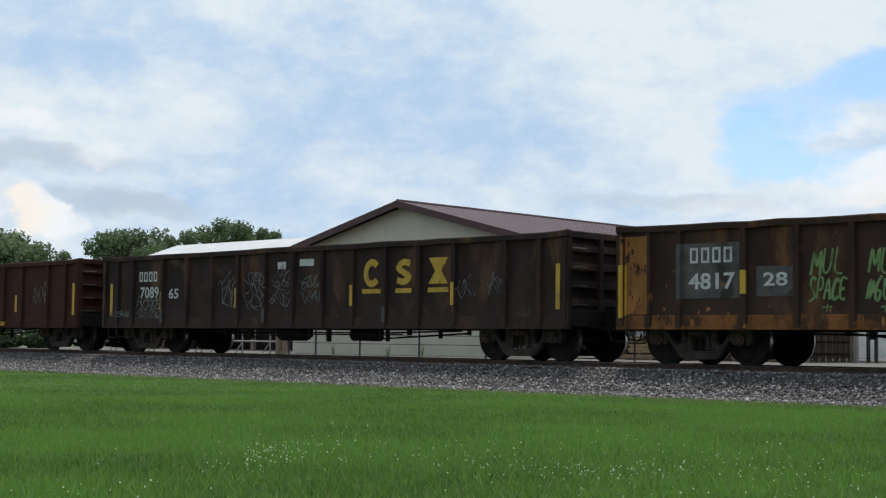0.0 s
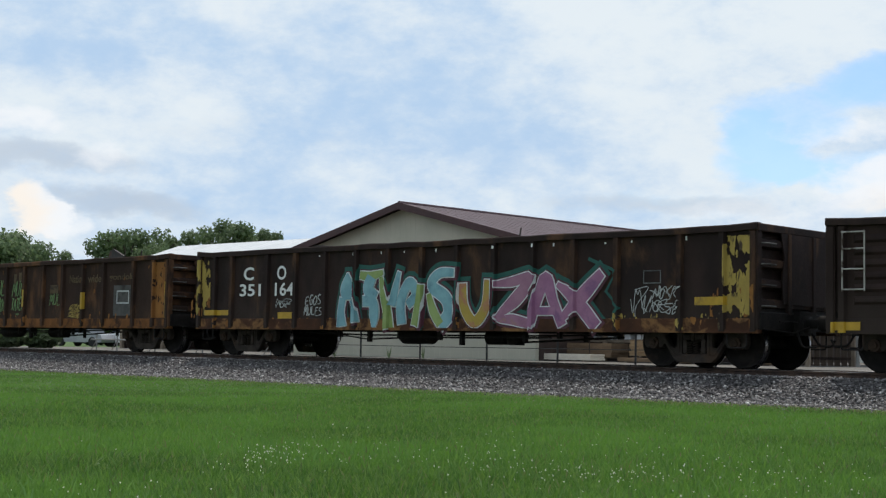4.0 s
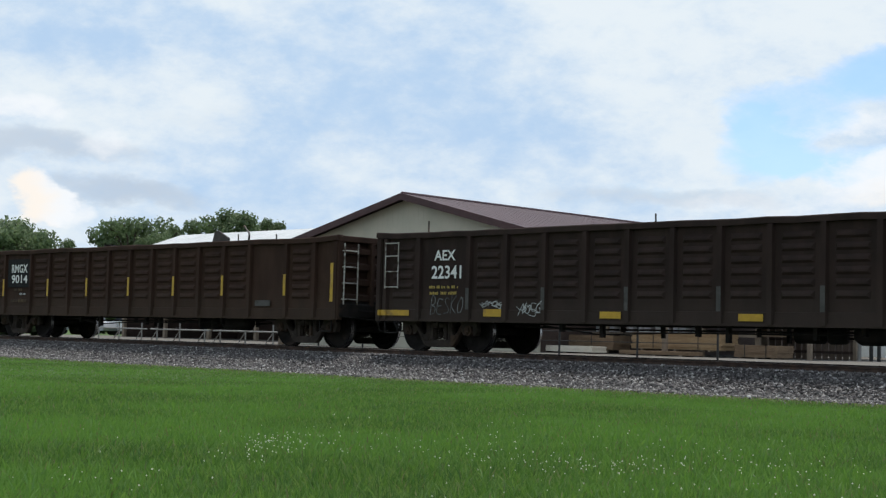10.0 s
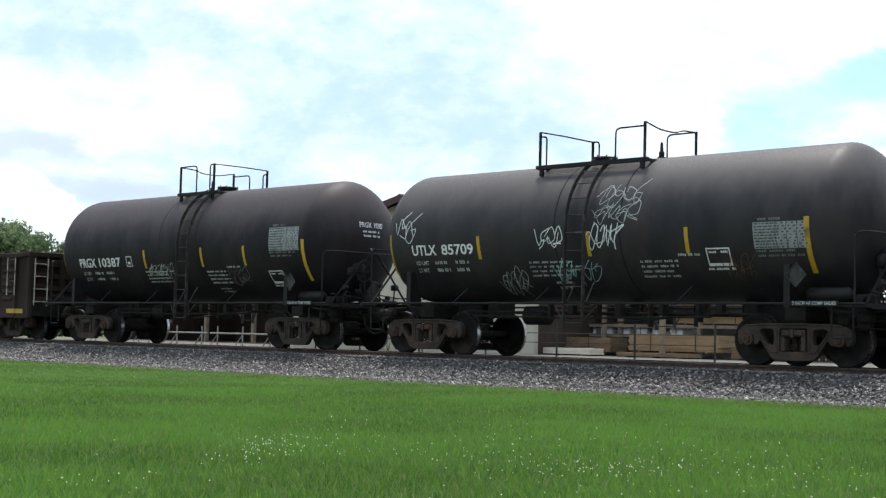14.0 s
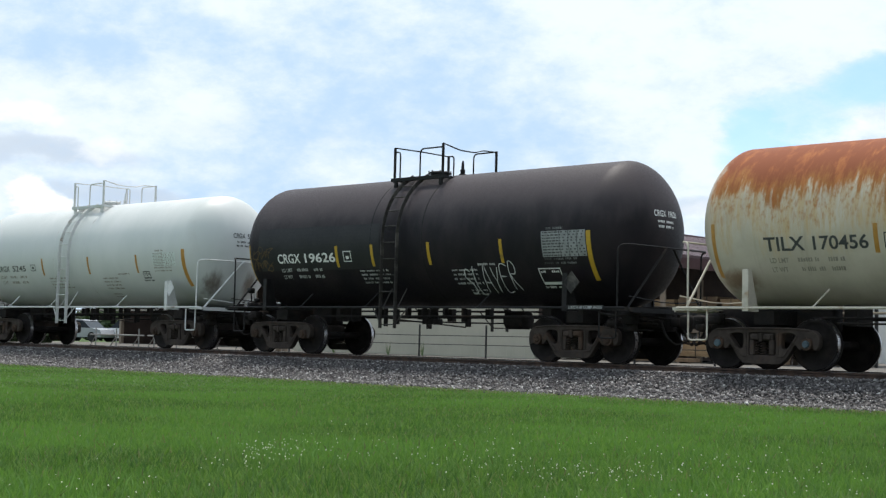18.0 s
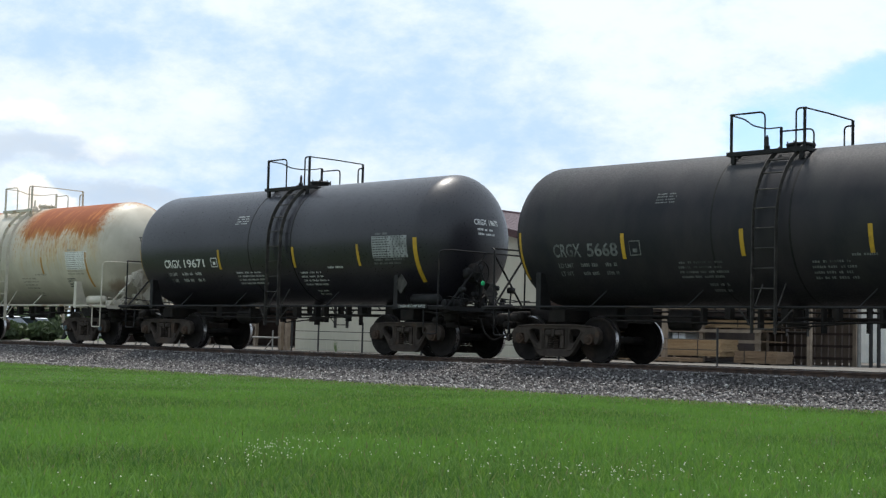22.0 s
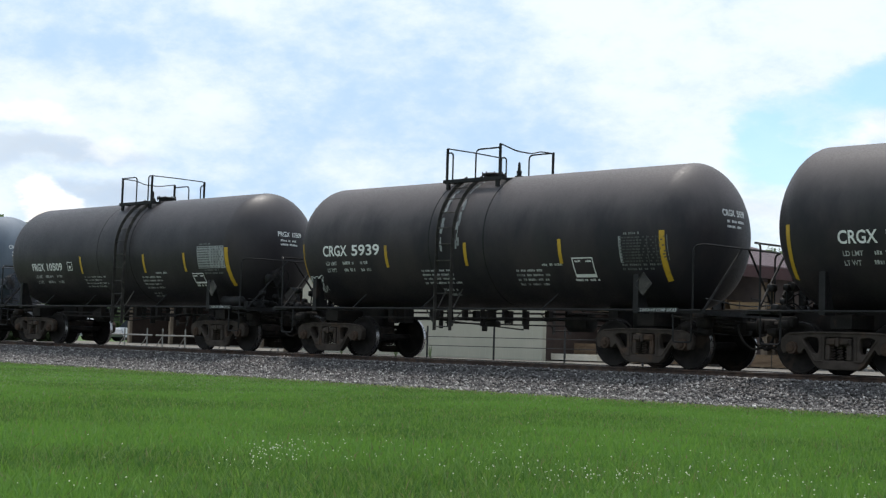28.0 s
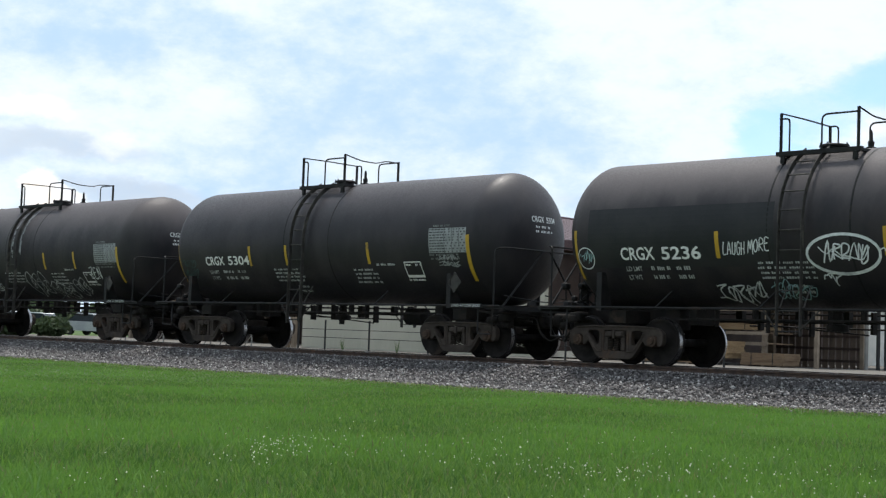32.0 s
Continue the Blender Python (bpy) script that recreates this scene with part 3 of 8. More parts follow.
def words(bm, surf, s, u0, u1, v0, v1, off=0.004):
    pts, faces = WORDS[s]
    vs = [bm.verts.new((u0 + (u1 - u0) * a, 0.0, v0 + (v1 - v0) * b)) for a, b in pts]
    fs = [bm.faces.new([vs[i] for i in f]) for f in faces]
    for k in range(1, 5):      # so that it can follow a curved flank
        geom = set(vs) | set(fs) | {e for f in fs for e in f.edges}
        out = bmesh.ops.bisect_plane(bm, geom=list(geom), plane_co=(0, 0, v0 + (v1 - v0) * k / 5), plane_no=(0, 0, 1))["geom"]
        vs = [g for g in out if isinstance(g, bmesh.types.BMVert)]
        fs = [g for g in out if isinstance(g, bmesh.types.BMFace)]
    for v in vs:
        v.co = surf(v.co.x, v.co.z, off)
    return bm


def patch(bm, surf, u0, u1, v0, v1, off=0.004, nv=3, nu=1, slant=0.0):
    rows = [[bm.verts.new(surf(u0 + (u1 - u0) * i / nu + slant * j / nv, v0 + (v1 - v0) * j / nv, off)) for i in range(nu + 1)] for j in range(nv + 1)]
    for j in range(nv):
        for i in range(nu):
            bm.faces.new((rows[j][i], rows[j][i + 1], rows[j + 1][i + 1], rows[j + 1][i]))
    return bm


def bars(bm, surf, u0, u1, v0, v1, lines, seed=0, fill=0.58, off=0.004):
    """Small print as plain bars, line by line, short as letters in loose words."""
    rng = random.Random(seed)
    step = (v1 - v0) / lines
    for k in range(lines):
        u, end = u0 + rng.uniform(0, 0.04), u1 - rng.uniform(0, 0.22) * (u1 - u0)
        while u < end - 0.02:
            for c in range(rng.randint(2, 6)):
                w = min(rng.uniform(0.022, 0.042), end - u)
                if w < 0.01:
                    break
                top = rng.choice((0.12, 0.12, 0.20))
                patch(bm, surf, u, u + w, v1 - (k + fill) * step, v1 - (k + top) * step, off, 1)
                u += w + 0.013
            u += rng.uniform(0.03, 0.06)
    return bm


def ring_patch(bm, surf, u0, u1, v0, v1, w, off=0.004):
    patch(bm, surf, u0, u1, v0, v0 + w, off, 1)
    patch(bm, surf, u0, u1, v1 - w, v1, off, 1)
    patch(bm, surf, u0, u0 + w, v0 + w, v1 - w, off, 2)
    patch(bm, surf, u1 - w, u1, v0 + w, v1 - w, off, 2)
    return bm


def smooth_line(pts, n=5):
    out = []
    P = [Vector(p) for p in pts]
    P = [P[0]] + P + [P[-1]]
    for a, b, c, d in zip(P, P[1:], P[2:], P[3:]):
        for k in range(n):
            t = k / n
            out.append(0.5 * ((2 * b) + (c - a) * t + (2 * a - 5 * b + 4 * c - d) * t * t + (3 * b - a - 3 * c + d) * t ** 3))
    return out + [P[-1]]


def ribbon(bm, surf, pts, w, off=0.005, taper=0.0):
    """A painted stroke of width w along points in the surface."""
    P = [Vector((p[0], p[1])) for p in pts]
    rows = []
    for i, p in enumerate(P):
        d = P[min(i + 1, len(P) - 1)] - P[max(i - 1, 0)]
        if d.length < 1e-6:
            continue
        d.normalize()
        q = Vector((-d.y, d.x)) * w * 0.5 * (1 - taper * i / len(P))
        o = off + 0.00008 * i
        rows.append((bm.verts.new(surf(*(p + q), o)), bm.verts.new(surf(*(p - q), o))))
    for a, b in zip(rows, rows[1:]):
        bm.faces.new((a[0], a[1], b[1], b[0]))
    return bm


# strokes of sprayed capitals, in a unit box
HAND = {
    "A": "0.0,0 0.45,1 0.95,0|0.2,0.38 0.8,0.4", "B": "0.1,0 0.1,1 0.7,0.85 0.65,0.6 0.15,0.52 0.85,0.4 0.8,0.1 0.1,0", "C": "0.9,0.8 0.5,1 0.1,0.6 0.2,0.15 0.55,0 0.95,0.2",
    "D": "0.1,0 0.15,1 0.8,0.75 0.85,0.3 0.1,0", "E": "0.9,0.95 0.1,0.95 0.1,0.05 0.9,0.0|0.1,0.5 0.7,0.55", "G": "0.9,0.85 0.45,1 0.1,0.55 0.3,0.05 0.85,0.15 0.85,0.5 0.55,0.48",
    "H": "0.1,0 0.1,1|0.85,0 0.9,1|0.1,0.5 0.9,0.5", "K": "0.1,0 0.1,1|0.9,1 0.15,0.5 0.95,0", "L": "0.15,1 0.1,0.05 0.9,0.0", "M": "0.0,0 0.15,1 0.5,0.35 0.85,1 1.0,0",
    "N": "0.1,0 0.1,1 0.85,0 0.9,1", "O": "0.5,1 0.08,0.6 0.2,0.1 0.6,0 0.92,0.4 0.8,0.9 0.45,1", "P": "0.1,0 0.12,1 0.8,0.9 0.8,0.55 0.12,0.48", "R": "0.1,0 0.1,1 0.8,0.88 0.75,0.58 0.12,0.5 0.95,0",
    "S": "0.9,0.9 0.35,1 0.12,0.72 0.8,0.42 0.8,0.1 0.1,0.02", "T": "0.0,1 1.0,0.95|0.5,0.97 0.45,0", "U": "0.1,1 0.12,0.2 0.5,0 0.85,0.25 0.9,1", "X": "0.05,1 0.95,0|0.95,1 0.05,0",
    "Y": "0.05,1 0.5,0.5 0.95,1|0.5,0.5 0.42,0", "Z": "0.05,0.95 0.92,1 0.08,0.05 0.95,0",
    # forms that are no letters, for what cannot be read
    "1": "0.1,0.7 0.5,1 0.8,0.6 0.3,0.2 0.1,0.45 0.9,0.1", "2": "0.05,0.1 0.3,0.95 0.55,0.15 0.75,0.9 0.95,0.3", "3": "0.8,0.95 0.2,0.8 0.3,0.4 0.8,0.5 0.75,0.05 0.1,0.1", "4": "0.1,0.95 0.2,0.2 0.7,0.05 0.85,0.7 0.45,0.85 0.3,0.5",
    "5": "0.5,1.0 0.45,0.0|0.05,0.55 0.95,0.65", "6": "0.75,1.0 0.2,0.6 0.15,0.15 0.6,0.0 0.8,0.35 0.35,0.45", "7": "0.0,0.85 0.9,0.95 0.4,0.5 0.6,0.0", "8": "0.2,0.0 0.1,0.9 0.6,1.0 0.7,0.55 0.2,0.45 0.85,0.0",
}


def tag(bm, surf, s, u0, u1, v0, v1, seed, w=0.022, rise=0.0, wild=0.05, wide=0.86):
    """Sprayed strokes of one word, slightly uneven."""
    rng = random.Random(seed)
    cell = (u1 - u0) / len(s)
    for k, ch in enumerate(s):
        if ch == " ":
            continue
        lift, size = rng.uniform(-0.06, 0.06) * (v1 - v0) + rise * k / len(s), rng.uniform(0.88, 1.08)
        for j, line in enumerate(HAND[ch].split("|")):
            pts = []
            for p in line.split():
                a, b = (float(q) for q in p.split(","))
                a, b = a + rng.uniform(-wild, wild), b + rng.uniform(-wild, wild)
                pts.append((u0 + cell * (k + 0.06 + wide * a) + (0.08 + wild)  * (v1 - v0) * b, v0 + lift + (v1 - v0) * b * size))
            ribbon(bm, surf, smooth_line(pts, 4), w * rng.uniform(0.8, 1.2), 0.005 + 0.0007 * (k + j))
    return bm


def scrawl(bm, surf, u0, u1, v0, v1, letters, seed, w=0.022, wild=0.2, rows=1):
    """A sprayed tag that cannot be read: hooks, loops and crossings, crowded together."""
    rng = random.Random(seed)
    tall = (v1 - v0) / rows
    for r in range(rows):
        low, high = v1 - tall * (r + 0.95), v1 - tall * (r + 0.05)
        for k in range(1):
            tag(bm, surf, "".join(rng.choice("12346781246") for i in range(letters)), u0, u1 - 0.1 * (u1 - u0), low, high, seed + 3 * r + k, w * 0.85, wild=0.20, wide=1.45)
        # one long flourish through the whole word
        ribbon(bm, surf, smooth_line([(u0 + (u1 - u0) * i / 7, rng.uniform(low, high)) for i in range(8)], 5), w * 0.7, 0.009)
    return bm


def throw_up(bm, surf, u0, u1, v0, v1, letters, seed, w=0.03):
    """Swollen outlined forms side by side, each with a small inner stroke."""
    rng = random.Random(seed)
    cell = (u1 - u0) / letters
    for k in range(letters):
        c, m, n = u0 + cell * (k + 0.5), v0 + (v1 - v0) * rng.uniform(0.42, 0.58), 9
        turn = rng.uniform(0, 6)
        ring = [(c + cell * rng.uniform(0.34, 0.86) * math.cos(turn + i * math.tau / n), m + (v1 - v0) * rng.uniform(0.32, 0.56) * math.sin(turn + i * math.tau / n)) for i in range(n)]
        ribbon(bm, surf, smooth_line(ring + ring[:1], 2), w * rng.uniform(0.8, 1.2), 0.005 + 0.0009 * k)
        tag(bm, surf, rng.choice("1347"), c - cell * 0.26, c + cell * 0.26, m - (v1 - v0) * 0.22, m + (v1 - v0) * 0.24, seed + k, w * 0.8, wild=0.2, wide=1.1)
    return bm


# ---------------------------------------------------------------- running gear
AXLE = 0.889       # half a truck's wheelbase
WHEEL_R = 0.457


def build_wheel(bm):
    lathe(bm, [(-0.070, 0.10), (-0.066, 0.12), (-0.030, 0.17), (-0.020, 0.33), (-0.052, 0.385), (-0.062, 0.40), (-0.062, 0.440), (-0.055, 0.449),
               (0.035, 0.459), (0.045, 0.482), (0.062, 0.486), (0.072, 0.47), (0.072, 0.395), (0.03, 0.36), (0.03, 0.18), (0.06, 0.12), (0.07, 0.10)], "y", 40)


def build_tread(bm):
    for s, r, q in ((-0.0545, 0.4495, 0.034),):
        rings = [[bm.verts.new((math.sin(k * math.tau / 40) * rr, y, math.cos(k * math.tau / 40) * rr)) for k in range(40)] for y, rr in ((s, r + 0.0015), (q, 0.4605))]
        for k in range(40):
            bm.faces.new((rings[0][k], rings[0][(k + 1) % 40], rings[1][(k + 1) % 40], rings[1][k]))
    bmesh.ops.recalc_face_normals(bm, faces=bm.faces)


def build_side_frame(bm):
    """A cast truck side frame in the plane of x and z, centred on y = 0, with its three openings."""
    right = [(0.0, 0.745), (0.55, 0.742), (0.80, 0.725), (1.02, 0.69), (1.115, 0.60), (1.115, 0.44), (1.07, 0.36), (1.00, 0.36), (0.985, 0.56), (0.80, 0.56), (0.785, 0.36), (0.715, 0.37), (0.66, 0.46), (0.46, 0.17), (0.37, 0.10), (0.0, 0.095)]
    outer = right + [(-x, z) for x, z in right[-2:0:-1]]
    window = [(0.385, 0.64), (0.55, 0.655), (0.665, 0.63), (0.655, 0.56), (0.49, 0.36), (0.40, 0.36), (0.375, 0.44)]
    middle = [(-0.27, 0.655), (0.27, 0.655), (0.275, 0.25), (-0.275, 0.25)]
    cu = bpy.data.curves.new("casting", "CURVE")
    cu.dimensions, cu.fill_mode, cu.extrude, cu.bevel_depth, cu.bevel_resolution, cu.offset = "2D", "BOTH", 0.055, 0.016, 1, -0.012
    for ring, r in ((outer, 0.035), (window, 0.05), ([(-x, z) for x, z in window], 0.05), (middle, 0.03)):
        n = len(ring)
        loop = []
        for k in range(n):
            a, b, c = (Vector(ring[(k + d) % n]) for d in (-1, 0, 1))
            p, q = b + (a - b).normalized() * min(r, (a - b).length * 0.45), b + (c - b).normalized() * min(r, (c - b).length * 0.45)
            loop += [p, p.lerp(b, 0.5).lerp(b.lerp(q, 0.5), 0.5), q]
        sp = cu.splines.new("POLY")
        sp.points.add(len(loop) - 1)
        sp.use_cyclic_u = True
        for pt, v in zip(sp.points, loop):
            pt.co = (v.x, v.y, 0, 1)
    ob = bpy.data.objects.new("casting", cu)
    scene.collection.objects.link(ob)
    bpy.context.view_layer.update()
    me = bpy.data.meshes.new_from_object(ob.evaluated_get(bpy.context.evaluated_depsgraph_get()))
    me.transform(pose(0, 0, 0, 90, 0, 0))
    bm.from_mesh(me)
    bpy.data.objects.remove(ob)
    bpy.data.curves.remove(cu)
    bpy.data.meshes.remove(me)
    for s in (-1, 1):        # raised flanges of the casting
        for y in (-0.088, 0.088):
            tube(bm, [(s * 0.30, y * 0.8, 0.235), (s * 0.44, y * 0.8, 0.24), (s * 0.70, y * 0.8, 0.60)], 0.022, 6)
            tube(bm, [(s * 0.32, y * 0.8, 0.25), (s * 0.325, y * 0.8, 0.66)], 0.018, 6)
    tube(bm, [(-0.95, -0.07, 0.70), (-0.55, -0.075, 0.725), (0.55, -0.075, 0.725), (0.95, -0.07, 0.70)], 0.020, 6)


def build_spring(bm):
    tube(bm, [(0.055 * math.cos(k * 0.9), 0.055 * math.sin(k * 0.9), 0.25 + 0.26 * k / 40) for k in range(41)], 0.011, 5)


def build_bolster_end(bm):
    soft_box(bm, -0.235, 0.235, -0.10, 0.10, 0.515, 0.635, 0.02)
    for x in (-0.12, 0.12):
        soft_box(bm, x - 0.075, x + 0.075, -0.125, -0.10, 0.53, 0.615, 0.012)
    box(bm, -0.03, 0.03, -0.13, -0.10, 0.50, 0.645)
    for x in (-0.2, 0.2):
        soft_box(bm, x - 0.045, x + 0.045, -0.085, 0.085, 0.26, 0.52, 0.01)


def running_gear(car, truck_x, caps, flip=1):
    """Two trucks: frames stay with the car, wheelsets turn."""
    for tx in (-truck_x, truck_x):
        bolster = part("truck_bolster", shared("truck_bolster", lambda b: soft_box(b, -0.2, 0.2, -0.9, 0.9, 0.48, 0.70, 0.03), M["truck_steel"]), None, car, m=pose(tx, 0, 0))
        part("brake_beam", shared("brake_beam", lambda b: (tube(b, [(-0.36, -0.75, 0.36), (-0.36, 0.75, 0.36)], 0.045, 6), tube(b, [(0.36, -0.75, 0.36), (0.36, 0.75, 0.36)], 0.045, 6)), M["steel_dark"]), None, bolster)
        for y in (-1.0, 1.0):
            fr = part("side_frame", shared("side_frame", build_side_frame, M["truck_steel"], 35), None, car, "dusty cast steel truck side frame", m=pose(tx, y, 0))
            for u in (-0.15, 0.0, 0.15):
                part("spring", shared("spring", build_spring, M["truck_steel"], 60), None, fr, m=pose(u, 0, 0))
            part("bolster_end", shared("bolster_end", build_bolster_end, M["truck_steel"]), None, fr)
            for s in (-1, 1):
                turn = pose(s * AXLE, 0, WHEEL_R, 0, 0, 0 if y < 0 else 180)
                part("bearing", shared("bearing", lambda b: lathe(b, [(-0.115, 0.085), (-0.115, 0.105), (0.0, 0.118), (0.10, 0.115)], "y", 18), M["bearing"], 40), None, fr, m=turn)
                part("bearing_cap", shared("bearing_cap", lambda b: (lathe(b, [(-0.145, 0.030), (-0.145, 0.058), (-0.116, 0.068)], "y", 14), [lathe(b, [(-0.158, 0.012), (-0.158, 0.016), (-0.144, 0.016)], "y", 6, (0.04 * math.cos(q), 0, 0.04 * math.sin(q))) for q in (0.5, 2.6, 4.7)]), caps, 40), None, fr, m=turn)
        for s in (-1, 1):
            ws = part("wheelset", shared("axle", lambda b: lathe(b, [(-1.06, 0.06), (-0.93, 0.07), (-0.84, 0.085), (-0.6, 0.082), (0, 0.075), (0.6, 0.082), (0.84, 0.085), (0.93, 0.07), (1.06, 0.06)], "y", 12), M["wheel"], 60), None, car,
                      "steel axle with two rolling wheels", m=pose(tx + s * AXLE, 0, WHEEL_R))
            for y, turn in ((-0.755, 0), (0.755, 180)):
                wh = part("wheel", shared("wheel", build_wheel, M["wheel"], 35), None, ws, m=pose(0, y, 0, 0, 0, turn))
            for y, turn in ((-0.755, 0), (0.755, 180)):
                part("tread", shared("tread", build_tread, M["tread"], 60), None, ws, "bright worn wheel tread", m=pose(0, y, 0, 0, 0, turn))
            WHEELSETS.append((ws, tx + s * AXLE))


WHEELSETS = []
CARS = []


def build_coupler(bm):
    """Draft gear and knuckle at the +x end, from x = 0."""
    soft_box(bm, -0.3, 0.05, -0.16, 0.16, 0.66, 0.98, 0.02)
    soft_box(bm, 0.0, 0.34, -0.07, 0.07, 0.75, 0.92, 0.02)
    soft_box(bm, 0.28, 0.52, -0.13, 0.13, 0.70, 0.98, 0.04)
    tube(bm, bend([(0.0, 0.14, 0.72), (0.15, 0.2, 0.45), (0.42, 0.16, 0.42), (0.55, 0.05, 0.55)], 0.08, 3), 0.022, 6)
    tube(bm, [(-0.02, -0.9, 0.86), (-0.02, 0.2, 0.86)], 0.014, 6)


# ---------------------------------------------------------------- tank cars
def build_tank_shell(rad, half):
    def build(bm):
        prof = [(-half - TANK_HEAD * math.cos(a) ** (2 * HEAD_POW), max(0.02, rad * math.sin(a))) for a in [k * math.pi / 2 / 14 for k in range(14)]] + [(-half, rad)]
        for x in (-3.5, -1.75, 0, 1.75, 3.5):
            prof += [(x, rad)]
        prof += [(-s, r) for s, r in reversed(prof[:15])]
        lathe(bm, prof, "x", 96, (0, 0, TANK_FOOT + rad))
    return build


def ladder_path(rad, off, top):
    """Side ladder seen along the car: straight up to the middle of the tank, then over its shoulder."""
    zc = TANK_FOOT + rad
    pts = [(-(rad + off), z) for z in (0.62, 1.2, 1.9, zc)]
    return pts + [(-(rad + off) * math.cos(a), zc + (rad + off) * math.sin(a)) for a in [k * top / 9 for k in range(1, 10)]]


SEAM = {}


def tank_hardware(car, rad, half, paint_m, flip, deck_x, lx, top_flip, valves=True):
    """Ladders, platform, rails, saddles and brake gear. flip: the car runs the other way round."""
    turn = pose(0, 0, 0, 0, 0, 180 if flip else 0)
    top_turn = pose(0, 0, 0, 0, 0, 180 if top_flip else 0)
    both = (pose(0, 0, 0), pose(0, 0, 0, 0, 0, 180))
    zc, tag = TANK_FOOT + rad, "%.3f_%.2f_%.2f_%.2f_%d" % (rad, *deck_x, lx, top_flip)
    top = zc + rad

    def put(name, key, build, mat, label="", smooth=50, m=None, up=False):
        base = top_turn if up else turn
        return part(name, shared(key + tag, build, mat, smooth), None, car, label, m=base @ m if m is not None else base)

    # side ladders, one on each flank
    for half_turn in both:
        def stiles(bm):
            for x in (lx, lx + 0.46):        # flat bars set on edge
                rows = [[bm.verts.new((x + dx, y, z)) for dx, (y, z) in ((-0.007, a), (-0.007, b), (0.007, b), (0.007, a))]
                        for a, b in zip(ladder_path(rad, 0.055, 1.15), ladder_path(rad, 0.145, 1.15))]
                for p, q in zip(rows, rows[1:]):
                    for k in range(4):
                        bm.faces.new((p[k], p[(k + 1) % 4], q[(k + 1) % 4], q[k]))
                bm.faces.new(rows[0][::-1])
                bm.faces.new(rows[-1])
            for x, s in ((lx, -1), (lx + 0.46, 1)):
                tube(bm, [(x, -rad - 0.1, 0.95), (x, -rad + 0.25, 1.5)], 0.014, 5)
                tube(bm, [(x, -rad - 0.1, 0.72), (x + s * 0.32, -rad - 0.02, 1.07)], 0.014, 5)
        lad_m = M["gear_dust"] if paint_m is M["gear_black"] else paint_m
        lad = put("ladder", "ladder_stiles", stiles, lad_m, m=half_turn)
        path = ladder_path(rad, 0.10, 1.15)
        n = 11
        length = [0]
        for a, b in zip(path, path[1:]):
            length.append(length[-1] + math.dist(a, b))
        for k in range(n):
            d = 0.08 + (length[-1] - 0.2) * k / (n - 1)
            i = max(j for j in range(len(path) - 1) if length[j] <= d)
            f = (d - length[i]) / (length[i + 1] - length[i])
            y, z = (path[i][c] + f * (path[i + 1][c] - path[i][c]) for c in (0, 1))
            part("rung", shared("rung", lambda bm: tube(bm, [(-0.01, 0, 0), (0.47, 0, 0)], 0.014, 6), lad_m, 60), None, lad, m=pose(lx, y, z))
    # top platform with its railings
    zp, w = top - 0.12, 0.88
    x0, x1 = (-deck_x[1], -deck_x[0]) if top_flip else deck_x
    xh = x0 + 0.62 * (x1 - x0)

    def deck(bm):
        for y in (-w, w):
            box(bm, x0 - 0.08, x1 + 0.08, y - 0.04, y + 0.04, zp - 0.03, zp + 0.045)
        for x in (x0, x1):
            box(bm, x - 0.035, x + 0.035, -w, w, zp - 0.02, zp + 0.035)
    platform = put("platform", "platform", deck, paint_m, "steel grating platform on the tank's crown", up=True)
    bar = shared("grating_bar%.2f" % (x1 - x0), lambda bm: box(bm, 0, x1 - x0, -0.007, 0.007, 0.0, 0.03), paint_m)
    foot = shared("platform_foot", lambda bm: box(bm, -0.04, 0.04, -0.03, 0.03, -0.17, -0.03), paint_m)
    for s in (-1, 1):
        for k in range(6):
            part("grating_bar", bar, None, platform, m=pose(x0, s * (w - 0.08 - k * 0.05), zp))
        for x in (x0 + 0.05, x1 - 0.05):
            part("platform_foot", foot, None, platform, m=pose(x, s * w, zp))
    zr = zp + 0.74
    for half_turn in both:
        def rail(bm):
            tube(bm, [(x0, -w, zp - 0.05), (x0, -w, zr)], 0.032, 6)
            tube(bm, bend([(x0 - 0.03, -w, zr), (x0 + 0.70, -w, zr), (x0 + 0.70, -w, zp)], 0.12, 4), 0.018, 6)
            tube(bm, bend([(x0, -w, zr - 0.01), (x0, -w + 0.5, zr - 0.02), (x0, -0.2, zr - 0.10), (x0, 0.35, zr - 0.10), (x0, w, zr)], 0.15, 3), 0.015, 6)
        def rail_b(bm):
            tube(bm, [(x1, -w, zp - 0.05), (x1, -w, zr)], 0.032, 6)
            tube(bm, bend([(x1 + 0.03, -w, zr), (x1 - 0.17, -w, zr), (x1 - 0.17, -w, zp)], 0.08, 4), 0.018, 6)
            tube(bm, [(x1, -w, zr), (x1, 0, zr + 0.01), (x1, w, zr)], 0.015, 6)
        if half_turn is both[0]:
            put("railing", "railing_a", rail, paint_m, up=True)
            put("railing", "railing_b", rail_b, paint_m, up=True)
        else:
            m = pose(0.40, 0, 0, 0, 0, 180)
            def far(bm):
                tube(bm, [(x0, w, zp - 0.05), (x0, w, zr)], 0.032, 6)
                tube(bm, bend([(x0 - 0.03, w, zr - 0.08), (x0 + 0.70, w, zr - 0.08), (x0 + 0.70, w, zp)], 0.12, 4), 0.018, 6)
            def far_b(bm):
                tube(bm, [(x1, w, zp - 0.05), (x1, w, zr)], 0.032, 6)
                tube(bm, bend([(x1 + 0.03, w, zr - 0.10), (x1 - 0.17, w, zr - 0.10), (x1 - 0.17, w, zp)], 0.08, 4), 0.018, 6)
